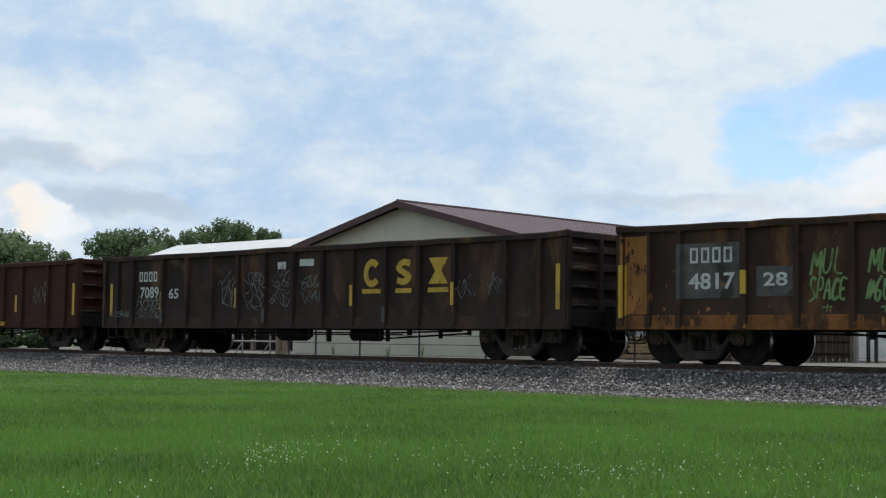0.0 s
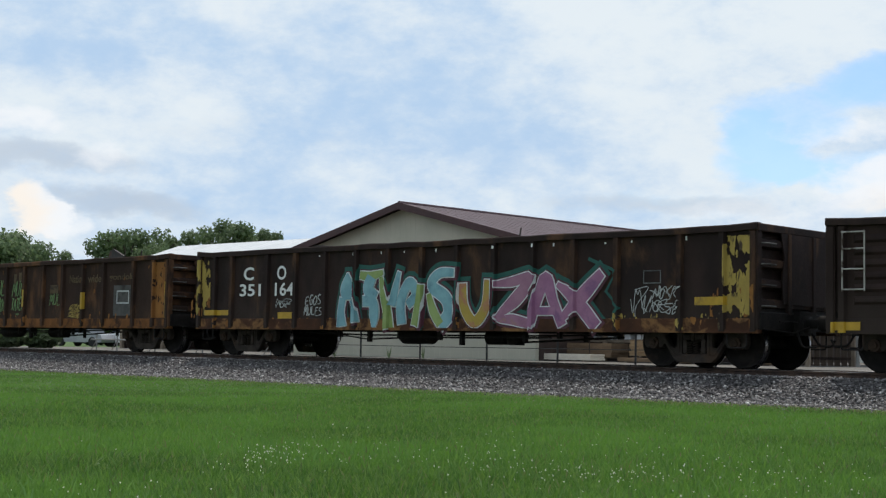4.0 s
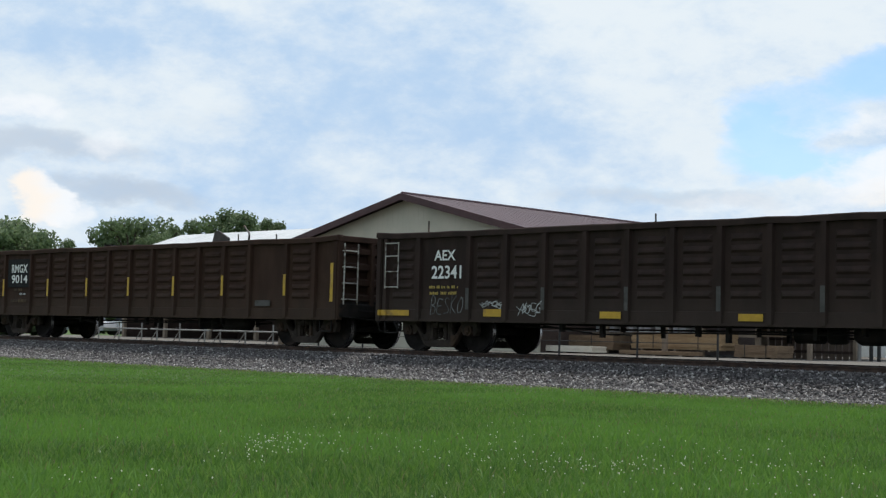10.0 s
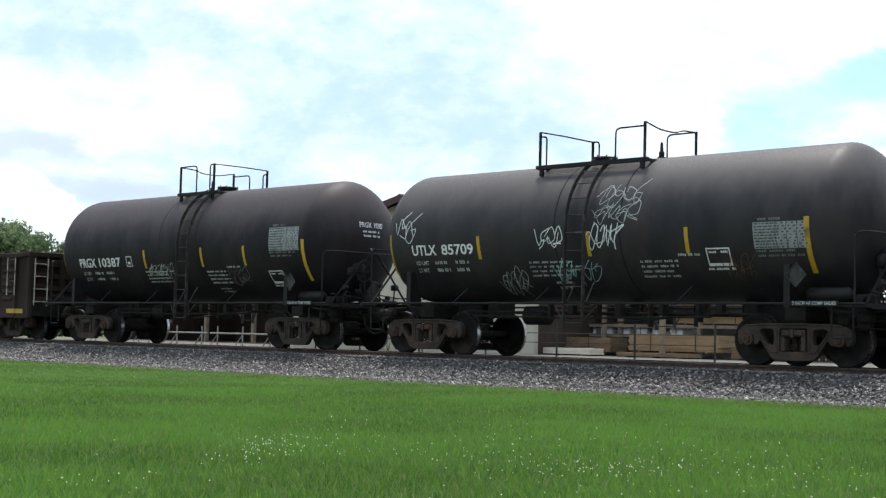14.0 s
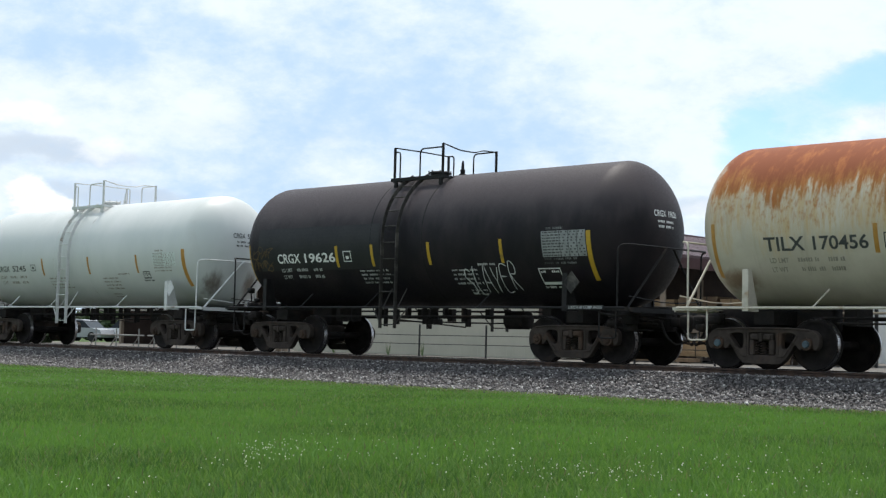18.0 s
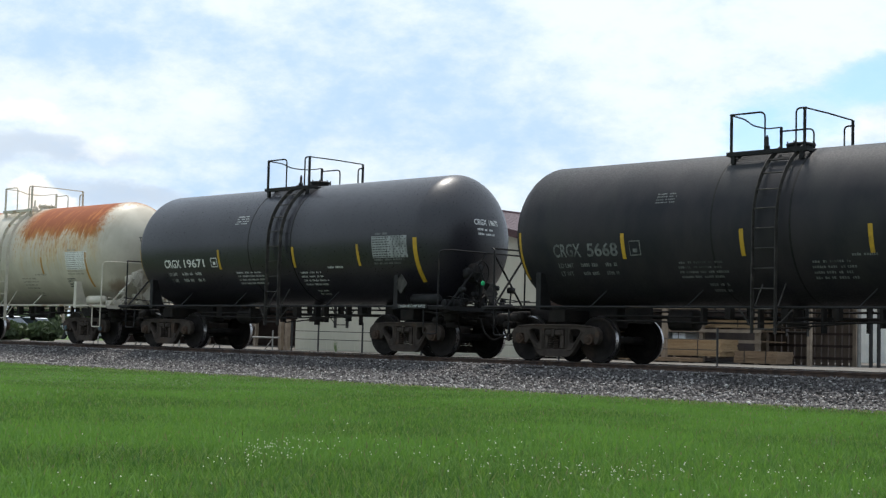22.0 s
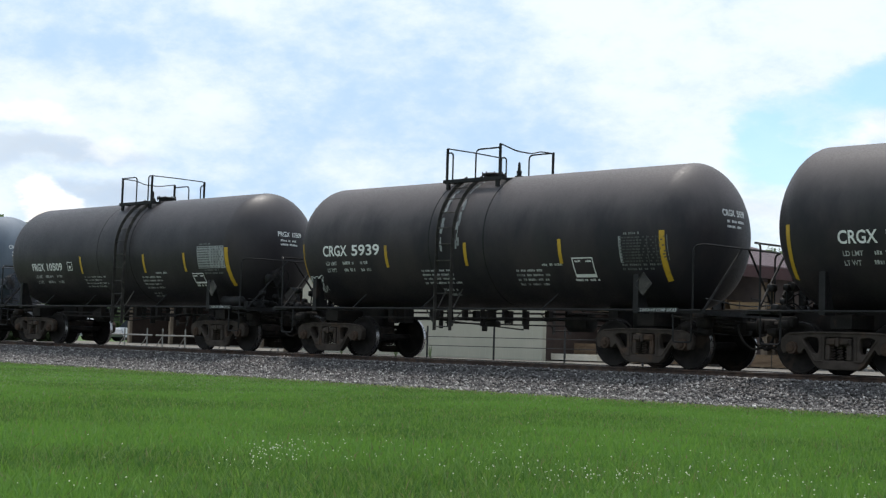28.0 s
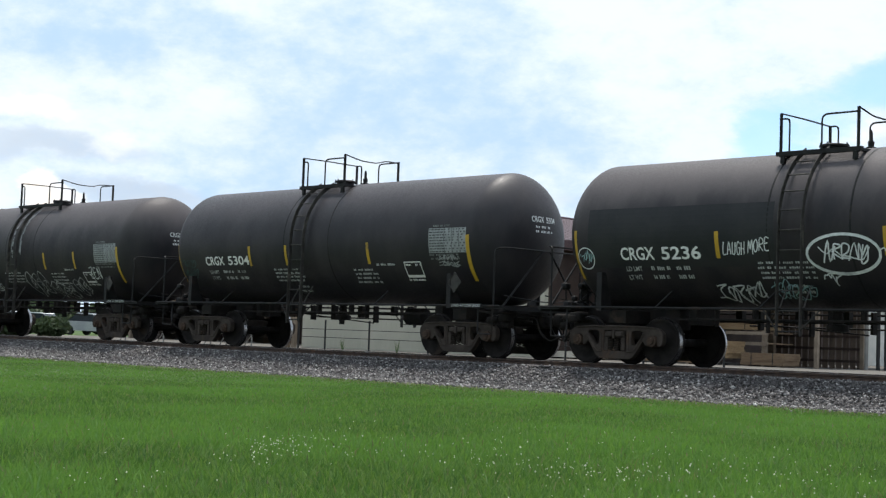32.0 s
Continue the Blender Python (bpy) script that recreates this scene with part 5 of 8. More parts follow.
def gondola(x, louvred, body, sill_m, end_m, label, seed, ladder=True, sheet=False):
    car = thing("gondola_car", pose(x, 0, 0), label, "gondola car", group="gondola cars of the train")
    CARS.append((car, x))
    H = 8.12
    posts = LOUVRE_POSTS if louvred else EVEN_POSTS
    POSTS[car.name], LIFT[car.name] = posts, 0.040 if louvred else 0.0
    both = (pose(0, 0, 0), pose(0, 0, 0, 0, 0, 180))
    part("floor", shared("gondola_floor", lambda bm: (box(bm, -H + 0.03, H - 0.03, -SIDE_Y + 0.035, SIDE_Y - 0.035, 1.02, 1.08), soft_box(bm, -H + 0.1, H - 0.1, -0.2, 0.2, 0.62, 1.02, 0.02)), M["steel_dark"]), None, car)
    for k in range(13):
        part("crossbearer", shared("crossbearer", lambda bm: box(bm, -0.06, 0.06, -1.38, 1.38, 0.72, 1.015), M["steel_dark"]), None, car, m=pose((k - 6) * PITCH, 0, 0))
    for m in both:
        for k, (xa, xb) in enumerate(zip(posts, posts[1:])):
            width = round(xb - xa, 2)
            plain = not louvred or k in (0, 2, 13, 15)
            if plain:
                n = (k * 5 + seed) % 7
                part("side_panel", shared("flat_panel%d_%.2f" % (n, width), build_flat_panel(n, width), body, 30), None, car, m=m @ pose((xa + xb) / 2, 0, 0))
                continue
            panel = part("side_panel", shared("back_panel%.2f" % width, lambda bm: box(bm, -width / 2, width / 2, -SIDE_Y, -SIDE_Y + 0.03, 0.86, CHORD_Z + 0.02), body), None, car, m=m @ pose((xa + xb) / 2, 0, 0))
            for j in range(6):
                part("louvre", shared("louvre%.2f" % width, build_louvre(width), body), None, panel, m=pose(0, 0, 1.13 + j * 0.205))
        for xx in posts:
            part("side_post", shared("rib", build_rib, body), None, car, m=m @ pose(xx, 0, 0, 0, 0, 0))
        part("side_sill", shared("side_sill", lambda bm: (soft_box(bm, -H, H, -SIDE_Y - 0.02, -SIDE_Y + 0.10, SILL_Z, 0.90, 0.012), box(bm, -H, H, -SIDE_Y - 0.055, -SIDE_Y - 0.021, SILL_Z, SILL_Z + 0.06)), sill_m), None, car, m=m)
        n = 28
        def chord(bm):
            r2 = random.Random(seed + 50)
            rows = []
            for i in range(n + 1):
                xx = -H + 2 * H * i / n
                dz = r2.uniform(-0.012, 0.012) if 0 < i < n else 0.0
                dz += 0.035 if i in (0, n) else 0.0
                dy = r2.uniform(-0.008, 0.008)
                rows.append([bm.verts.new((xx, y + dy, z + dz)) for y, z in ((-SIDE_Y - 0.085, CHORD_Z), (-SIDE_Y + 0.06, CHORD_Z), (-SIDE_Y + 0.06, CHORD_Z + 0.12), (-SIDE_Y - 0.07, CHORD_Z + 0.12), (-SIDE_Y - 0.085, CHORD_Z + 0.10))])
            for a, b in zip(rows, rows[1:]):
                for i in range(5):
                    bm.faces.new((a[(i + 1) % 5], b[(i + 1) % 5], b[i], a[i]))
            bm.faces.new(rows[0])
            bm.faces.new(rows[-1][::-1])
        part("top_chord", shared("top_chord%d" % seed, chord, body), None, car, m=m)
    for m in both:
        end = part("end_wall", shared("end_wall", lambda bm: box(bm, H - 0.16, H - 0.12, -SIDE_Y + 0.03, SIDE_Y - 0.03, 0.95, CHORD_Z), body), None, car, m=m)
        for k in range(4):
            part("end_rib", shared("end_rib", lambda bm: prism(bm, [(H - 0.12, -0.10), (H - 0.01, -0.06), (H - 0.01, 0.06), (H - 0.12, 0.10)][::-1], -SIDE_Y + 0.05, SIDE_Y - 0.05), body), None, end, m=pose(0, 0, 1.16 + k * 0.36))
        if sheet:
            part("end_sheet", shared("end_sheet", lambda bm: prism_x(bm, [(y, z) for y, z in ((-0.62, 1.18), (SIDE_Y - 0.1, 1.14), (SIDE_Y - 0.1, CHORD_Z), (-0.70, CHORD_Z), (-0.58, 2.0), (-0.66, 1.6))], H + 0.0, H + 0.02), body), None, end, "bent patch sheet over the end ribs", m=pose(0.0, 0, 0))
        for y in (-0.42, 0.46):
            part("end_stake", shared("end_stake", lambda bm: soft_box(bm, H - 0.12, H + 0.045, -0.055, 0.055, 0.98, CHORD_Z, 0.012), body), None, end, m=pose(0, y, 0))
        part("end_chord", shared("end_chord", lambda bm: soft_box(bm, H - 0.20, H + 0.02, -SIDE_Y - 0.05, SIDE_Y + 0.05, CHORD_Z, CHORD_Z + 0.14, 0.015), body), None, end)
        part("end_sill", shared("end_sill", lambda bm: (soft_box(bm, H - 0.2, H + 0.03, -SIDE_Y, SIDE_Y, 0.70, 1.02, 0.02), box(bm, H + 0.03, H + 0.16, -0.28, 0.28, 0.62, 1.05)), M["steel_dark"]), None, end)
        part("coupler", shared("coupler", lambda bm: build_coupler(bm), M["steel_dark"], 50), None, car, "rusty knuckle coupler with air hose", m=m @ pose(H + 0.12, 0, 0))
        for y in (-1, 1):
            part("corner_post", shared("corner_post", lambda bm: soft_box(bm, H - 0.16, H + 0.01, -0.07, 0.07, 0.70, CHORD_Z, 0.012), body), None, end, m=pose(0, y * (SIDE_Y - 0.01), 0))
            part("sill_step", shared("gondola_step", lambda bm: tube(bm, bend([(-0.2, 0, 0.70), (-0.2, 0, 0.38), (0.2, 0, 0.38), (0.2, 0, 0.70)], 0.06, 3), 0.018, 6), M["steel_dark"]), None, car, m=m @ pose(H - 0.45, y * SIDE_Y, 0))
        for k in range(4):
            z = 1.12 + 0.37 * k
            part("grab_iron", shared("end_grab", lambda bm: tube(bm, bend([(H - 0.1, -1.36, 0), (H + 0.09, -1.36, 0), (H + 0.09, -0.98, 0), (H - 0.1, -0.98, 0)], 0.03, 2), 0.015, 5), M["grab_white"] if ladder else M["grab_grey"]), None, car, m=m @ pose(0, 0, z))
        if ladder:
            part("end_ladder", shared("end_ladder", lambda bm: (tube(bm, [(H + 0.10, -1.38, 1.0), (H + 0.10, -1.38, 2.40)], 0.018, 6), tube(bm, [(H + 0.10, -0.96, 1.0), (H + 0.10, -0.96, 2.40)], 0.018, 6)), M["grab_white"]), None, car, "worn pale steel end ladder", m=m)
            part("side_grab", shared("side_grab", lambda bm: [tube(bm, [(xx, -SIDE_Y - 0.10, 1.35), (xx, -SIDE_Y - 0.10, 2.36)], 0.014, 5) for xx in (-H + 0.32, -H + 0.72)] and [tube(bm, [(-H + 0.32, -SIDE_Y - 0.10, zz), (-H + 0.72, -SIDE_Y - 0.10, zz)], 0.013, 5) for zz in (1.38, 1.72, 2.06, 2.34)], M["grab_white"]), None, car, m=m)
        part("brake_hose", shared("cut_lever", lambda bm: (tube(bm, bend([(H + 0.05, -1.35, 0.72), (H + 0.10, -0.4, 0.66), (H + 0.25, -0.1, 0.78)], 0.08, 3), 0.014, 5), tube(bm, bend([(H + 0.1, -0.3, 0.7), (H + 0.25, -0.36, 0.40), (H + 0.5, -0.3, 0.42)], 0.08, 3), 0.022, 6)), M["steel_dark"]), None, car, m=m)

    xa, xb, xc = (3.6, 2.1, 2.55) if louvred else (-0.9, 1.3, 1.75)

    def under(bm):
        lathe(bm, [(-0.55, 0.05), (-0.52, 0.14), (-0.42, 0.20), (0.44, 0.20), (0.54, 0.12), (0.56, 0.04)], "x", 16, (xa, -0.75, 0.55))
        lathe(bm, [(-0.3, 0.10), (-0.27, 0.16), (0.25, 0.16), (0.30, 0.06)], "x", 14, (xb, -0.55, 0.52))
        soft_box(bm, xc, xc + 0.3, -0.85, -0.55, 0.36, 0.66, 0.04)
        tube(bm, [(-4.6, -0.8, 0.58), (-2.4, -0.8, 0.54), (2.6, -0.75, 0.56), (4.6, -0.7, 0.60)], 0.02, 5)
        tube(bm, bend([(-3.6, -1.1, 0.60), (-2.2, -1.1, 0.44), (-0.4, -1.15, 0.50), (3.2, -1.1, 0.52)], 0.2, 3), 0.016, 5)
        tube(bm, [(2.0, -0.6, 0.42), (4.4, -0.3, 0.55)], 0.022, 5)
        for xx, d in ((-3.1, 0.16), (-2.1, 0.26), (0.1, 0.2), (0.75, 0.3), (2.5, 0.22), (3.4, 0.14)):
            box(bm, xx - 0.04, xx + 0.04, -1.15, -1.05, 0.64 - d, 0.72)
            box(bm, xx + 0.25, xx + 0.31, 0.5, 0.58, 0.66 - d, 0.72)
    part("brake_rigging", shared("gondola_rigging%d" % louvred, under, M["steel_dark"], 50), None, car, "brake cylinder, reservoir and pipes under the floor")
    running_gear(car, 6.55, M["bearing"])
    return car


def strips(car, rects, material, y=SIDE_Y + 0.09):
    side = flat_side(-y)
    for u0, u1, v0, v1 in rects:
        part("reflector_strip", patch(bmesh.new(), side, u0, u1, v0, v1, 0.003, 1), material, car, "yellow reflective strip")


# ---------------------------------------------------------------- paint for the train
def rusted_tank_paint():
    """Cream tank paint, rusted through along the crown and run down in streaks, clean where the middle was recoated."""
    m = bpy.data.materials.new("rust_run_cream_paint")
    m.use_nodes = True
    nt = m.node_tree
    bsdf = nt.nodes["Principled BSDF"]
    co = nt.nodes.new("ShaderNodeTexCoord").outputs["Object"]
    xyz = nt.nodes.new("ShaderNodeSeparateXYZ")
    nt.links.new(co, xyz.inputs[0])
    runs = noise_tex(nt, vmath(nt, "MULTIPLY", co, (11.0, 1.2, 1.6)), 1.0, 8.0, 0.68)
    broad = noise_tex(nt, vmath(nt, "MULTIPLY", co, (1.1, 0.8, 0.9)), 1.0, 5.0, 0.6)
    specks = noise_tex(nt, vmath(nt, "MULTIPLY", co, (1.0, 1.0, 0.45)), 16.0, 6.0, 0.66)
    level = fmath(nt, "ADD", xyz.outputs["Z"], fmath(nt, "ADD", fmath(nt, "MULTIPLY", fmath(nt, "SUBTRACT", runs, 0.5), 1.25), fmath(nt, "MULTIPLY", fmath(nt, "SUBTRACT", broad, 0.5), 1.5)))
    ragged = fmath(nt, "ADD", fmath(nt, "ABSOLUTE", fmath(nt, "SUBTRACT", xyz.outputs["X"], -0.05)), fmath(nt, "MULTIPLY", fmath(nt, "SUBTRACT", specks, 0.5), 1.3))
    mid = ramp(nt, ragged, 0.80, 1.75)
    ends = ramp(nt, fmath(nt, "ADD", fmath(nt, "ABSOLUTE", xyz.outputs["X"]), fmath(nt, "ADD", fmath(nt, "MULTIPLY", fmath(nt, "SUBTRACT", specks, 0.5), 0.55), fmath(nt, "MULTIPLY", fmath(nt, "SUBTRACT", broad, 0.5), 0.9))), 5.62, 5.20)
    held = fmath(nt, "MULTIPLY", mid, ends)
    thick = ramp(nt, level, 2.86, 3.18)
    loose = fmath(nt, "MULTIPLY", ramp(nt, level, 2.30, 2.90), ramp(nt, specks, 0.45, 0.66))
    mask = fmath(nt, "MULTIPLY", fmath(nt, "MAXIMUM", thick, fmath(nt, "MULTIPLY", loose, 0.8)), held)
    stain = fmath(nt, "MULTIPLY", ramp(nt, level, 1.9, 2.9, 0.0, 0.9), fmath(nt, "MULTIPLY", held, ramp(nt, runs, 0.35, 0.65, 0.25, 1.0)))
    cream = mix(nt, ramp(nt, noise_tex(nt, co, 1.7, 5.0), 0.35, 0.7), (0.44, 0.395, 0.315), (0.52, 0.475, 0.385))
    cream = mix(nt, ramp(nt, noise_tex(nt, vmath(nt, "MULTIPLY", co, (6.0, 1.0, 0.7)), 1.0, 6.0, 0.6), 0.52, 0.75, 0.0, 0.35), cream, (0.30, 0.255, 0.19))
    rust = mix(nt, ramp(nt, fmath(nt, "ADD", level, fmath(nt, "MULTIPLY", specks, 0.5)), 3.15, 3.85), (0.36, 0.150, 0.036), (0.215, 0.056, 0.016))
    rust = mix(nt, ramp(nt, noise_tex(nt, vmath(nt, "MULTIPLY", co, (5.0, 1.6, 1.6)), 1.0, 6.0, 0.66), 0.48, 0.68, 0.0, 0.75), rust, (0.40, 0.135, 0.036))
    col = mix(nt, mask, mix(nt, stain, cream, (0.48, 0.33, 0.15)), rust)
    nt.links.new(col, bsdf.inputs["Base Color"])
    nt.links.new(ramp(nt, mask, 0.0, 1.0, 0.45, 0.9), bsdf.inputs["Roughness"])
    return m


M.update({
    # tank crowns: settled dust, with sky light from above painted in as paler tone
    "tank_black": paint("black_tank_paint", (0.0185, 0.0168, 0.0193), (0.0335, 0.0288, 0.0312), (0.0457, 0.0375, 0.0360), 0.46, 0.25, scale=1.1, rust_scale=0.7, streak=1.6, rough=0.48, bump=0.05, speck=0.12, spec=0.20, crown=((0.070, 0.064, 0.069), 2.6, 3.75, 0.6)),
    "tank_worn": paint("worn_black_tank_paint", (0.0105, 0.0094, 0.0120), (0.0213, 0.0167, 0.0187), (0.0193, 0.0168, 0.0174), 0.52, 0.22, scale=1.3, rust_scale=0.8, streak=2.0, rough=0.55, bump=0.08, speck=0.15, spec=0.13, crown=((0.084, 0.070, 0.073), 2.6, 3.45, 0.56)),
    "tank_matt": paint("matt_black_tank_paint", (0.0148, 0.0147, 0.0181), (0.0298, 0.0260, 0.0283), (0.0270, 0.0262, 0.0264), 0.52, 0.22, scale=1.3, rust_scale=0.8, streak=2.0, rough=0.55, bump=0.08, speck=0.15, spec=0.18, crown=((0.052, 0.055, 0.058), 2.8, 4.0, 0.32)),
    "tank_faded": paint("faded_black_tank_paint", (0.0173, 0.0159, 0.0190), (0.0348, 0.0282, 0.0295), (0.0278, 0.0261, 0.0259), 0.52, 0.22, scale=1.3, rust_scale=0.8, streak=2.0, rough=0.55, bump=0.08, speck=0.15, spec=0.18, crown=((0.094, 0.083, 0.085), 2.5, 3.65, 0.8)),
    # no dust here: the crown tone paints the sky's bluish sheen
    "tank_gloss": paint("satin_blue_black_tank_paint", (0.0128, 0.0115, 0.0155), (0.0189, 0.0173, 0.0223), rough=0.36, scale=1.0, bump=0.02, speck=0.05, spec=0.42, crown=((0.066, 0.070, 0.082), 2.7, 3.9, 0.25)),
    "tank_grey": paint("faded_grey_tank_paint", (0.1068, 0.1284, 0.1611), (0.1570, 0.1833, 0.2212), (0.2008, 0.2096, 0.2241), 0.45, 0.3, scale=1.1, rust_scale=0.8, streak=2.2, rough=0.66, bump=0.05, speck=0.1, spec=0.25),
    "tank_white": paint("pale_greenish_white_tank_paint", (0.4981, 0.5198, 0.4992), (0.5624, 0.5733, 0.5538), (0.3856, 0.3593, 0.3198), 0.40, 0.3, scale=0.9, rust_scale=0.7, streak=2.5, rough=0.45, bump=0.04, speck=0),
    "tank_deep": paint("repainted_black", (0.0162, 0.0169, 0.0182), (0.0242, 0.0242, 0.0251), scale=1.2, rough=0.5, bump=0.03, speck=0.05, spec=0.2),
    "recoat": paint("beige_recoat", (0.1534, 0.1568, 0.1539), (0.1895, 0.1947, 0.1949), (0.1083, 0.1187, 0.1334), 0.46, 0.3, scale=1.2, streak=2.0, spec=0.25),
    "tank_rust": rusted_tank_paint(),
    "gear_black": paint("black_gear_paint", (0.0073, 0.0070, 0.0073), (0.0146, 0.0130, 0.0131), (0.0314, 0.0225, 0.0183), 0.42, scale=5, rough=0.6, spec=0.20),
    "gear_dust": paint("dusty_ladder_steel", (0.022, 0.020, 0.018), (0.045, 0.040, 0.036), (0.09, 0.08, 0.07), 0.45, scale=6, rough=0.7, spec=0.3),
    "gear_cream": paint("cream_gear_paint", (0.4259, 0.3934, 0.3229), (0.5078, 0.4615, 0.3875), (0.2457, 0.1513, 0.0718), 0.42, scale=4, rough=0.6),
    "gear_white": paint("white_gear_paint", (0.4944, 0.5018, 0.4880), (0.5603, 0.5566, 0.5440), (0.2472, 0.2038, 0.1600), 0.42, scale=4, rough=0.6),
    "gear_grey": paint("grey_gear_paint", (0.0562, 0.0606, 0.0745), (0.0937, 0.0981, 0.1147), (0.0469, 0.0401, 0.0382), 0.45, scale=4, rough=0.6, spec=0.25),
    "panel_grey": paint("faded_panel_white", (0.1920, 0.2000, 0.2000), (0.2640, 0.2720, 0.2720), (0.1200, 0.1240, 0.1240), 0.46, scale=7),
    "panel_cream": paint("pale_panel_white", (0.60, 0.60, 0.57), (0.68, 0.68, 0.65), (0.55, 0.55, 0.50), 0.4, scale=6),
    "panel_faint": paint("faint_grey_panel", (0.50, 0.55, 0.52), (0.56, 0.61, 0.58), scale=6),
    "dark_print": paint("dark_stencil_print", (0.035, 0.037, 0.038), (0.06, 0.06, 0.06)),
    "grey_print": paint("grey_stencil_print", (0.21, 0.19, 0.16), (0.27, 0.25, 0.21)),
    "faded_white": paint("faded_white_print", (0.3060, 0.3150, 0.3060), (0.4500, 0.4590, 0.4500), (0.1080, 0.1080, 0.1080), 0.45, scale=9),
    "faint_white": paint("worn_thin_white_print", (0.1040, 0.1080, 0.1080), (0.1760, 0.1800, 0.1760), (0.0400, 0.0400, 0.0400), 0.5, scale=9, spec=0.15),
    "spray_white": paint("white_spray_paint", (0.50, 0.52, 0.52), (0.66, 0.68, 0.67), (0.25, 0.26, 0.26), 0.42, scale=8),
    "spray_teal": paint("teal_spray_paint", (0.0083, 0.0660, 0.0536), (0.0124, 0.0907, 0.0701), scale=5),
    "spray_mint": paint("pale_blue_spray_paint", (0.22, 0.36, 0.38), (0.30, 0.45, 0.46), scale=6),
    "worn_teal": paint("worn_teal_spray_paint", (0.030, 0.075, 0.070), (0.045, 0.10, 0.09), (0.02, 0.03, 0.03), 0.48, scale=9),
    "spray_green": paint("green_spray_paint", (0.0855, 0.1612, 0.0520), (0.1369, 0.2232, 0.0744), (0.0428, 0.0744, 0.0298), 0.45, scale=6),
    "fill_cyan": paint("light_blue_mural_paint", (0.1386, 0.2904, 0.3344), (0.2033, 0.3784, 0.4180), (0.0924, 0.1936, 0.2341), 0.45, scale=3),
    "fill_lime": paint("lime_green_mural_paint", (0.1968, 0.2706, 0.0820), (0.2706, 0.3444, 0.1230), (0.1312, 0.2132, 0.0656), 0.45, scale=3),
    "fill_amber": paint("amber_mural_paint", (0.3230, 0.2295, 0.0340), (0.3910, 0.2720, 0.0510), (0.3570, 0.1445, 0.0935), 0.52, scale=2.5),
    "fill_rose": paint("rose_mural_paint", (0.2550, 0.1140, 0.1800), (0.3060, 0.1520, 0.2160), (0.2890, 0.1805, 0.0900), 0.42, scale=2.5),
    "fill_violet": paint("violet_mural_paint", (0.2484, 0.1035, 0.1944), (0.3220, 0.1495, 0.2376), (0.1840, 0.0805, 0.1728), 0.45, scale=2.5),
    "outline_wine": paint("dark_wine_mural_paint", (0.06, 0.015, 0.025), (0.09, 0.025, 0.04), scale=4),
    "grab_grey": paint("worn_grab_iron_steel", (0.0694, 0.0629, 0.0564), (0.1302, 0.1215, 0.1128), (0.0260, 0.0195, 0.0152), 0.52, scale=7, rough=0.6, spec=0.25),
    "grab_white": paint("chipped_white_grab_paint", (0.30, 0.28, 0.25), (0.42, 0.40, 0.37), (0.055, 0.035, 0.025), 0.50, 0.12, scale=7, rust_scale=5, rough=0.6, spec=0.25),
    "gon_black": paint("brown_black_gondola_steel", (0.0172, 0.0107, 0.0096), (0.0326, 0.0188, 0.0160), (0.0825, 0.0418, 0.0220), 0.47, 0.16, scale=1.6, rust_scale=1.2, streak=2.2, rough=0.75, spec=0.15, crown=((0.044, 0.033, 0.026), 1.60, 0.70, 0.42)),
    "gon_red": paint("red_brown_gondola_steel", (0.0351, 0.0114, 0.0087), (0.0546, 0.0182, 0.0128), (0.0234, 0.0114, 0.0093), 0.5, 0.2, scale=1.6, streak=2.0, rough=0.8, spec=0.15),
    "gon_olive": paint("dark_weathered_gondola_steel", (0.0227, 0.0128, 0.0097), (0.0419, 0.0230, 0.0169), (0.1176, 0.0538, 0.0246), 0.50, 0.16, scale=1.5, rust_scale=1.0, streak=2.2, rough=0.8, spec=0.15, crown=((0.05, 0.034, 0.024), 1.60, 0.70, 0.42)),
    "gon_brown": paint("brown_gondola_steel", (0.0273, 0.0138, 0.0094), (0.0428, 0.0221, 0.0149), (0.0513, 0.0299, 0.0194), 0.47, 0.30, scale=2.6, rust_scale=2.2, streak=3.5, rough=0.8, spec=0.15, crown=((0.058, 0.043, 0.031), 1.60, 0.70, 0.42)),
    "gon_umber": paint("dark_umber_gondola_steel", (0.0201, 0.0124, 0.0105), (0.0338, 0.0206, 0.0173), (0.0374, 0.0251, 0.0189), 0.46, 0.30, scale=2.6, rust_scale=2.2, streak=3.5, rough=0.8, spec=0.15, crown=((0.052, 0.041, 0.033), 1.60, 0.70, 0.42)),
    "rust_band": paint("orange_rusted_sill", (0.1275, 0.0540, 0.0195), (0.2025, 0.0863, 0.0285), (0.0413, 0.0240, 0.0165), 0.52, 0.15, scale=3, rust_scale=2.4, streak=1.5, rough=0.9, spec=0.15),
    "rust_plate": paint("orange_rusted_plate", (0.1870, 0.0808, 0.0255), (0.2805, 0.1275, 0.0382), (0.0595, 0.0298, 0.0187), 0.48, 0.14, scale=2.4, rust_scale=3.2, streak=1.8, rough=0.9, spec=0.15),
    "worn_yellow": paint("worn_yellow_lettering", (0.33, 0.205, 0.022), (0.42, 0.27, 0.03), (0.05, 0.035, 0.02), 0.42, 0.08, scale=5, rust_scale=4.0, rough=0.7),
    "flaked_yellow": paint("flaking_yellow_paint", (0.2890, 0.2040, 0.0467), (0.3910, 0.2805, 0.0680), (0.0425, 0.0272, 0.0187), 0.44, 0.06, scale=3, rust_scale=3.0, streak=2.2, rough=0.8),
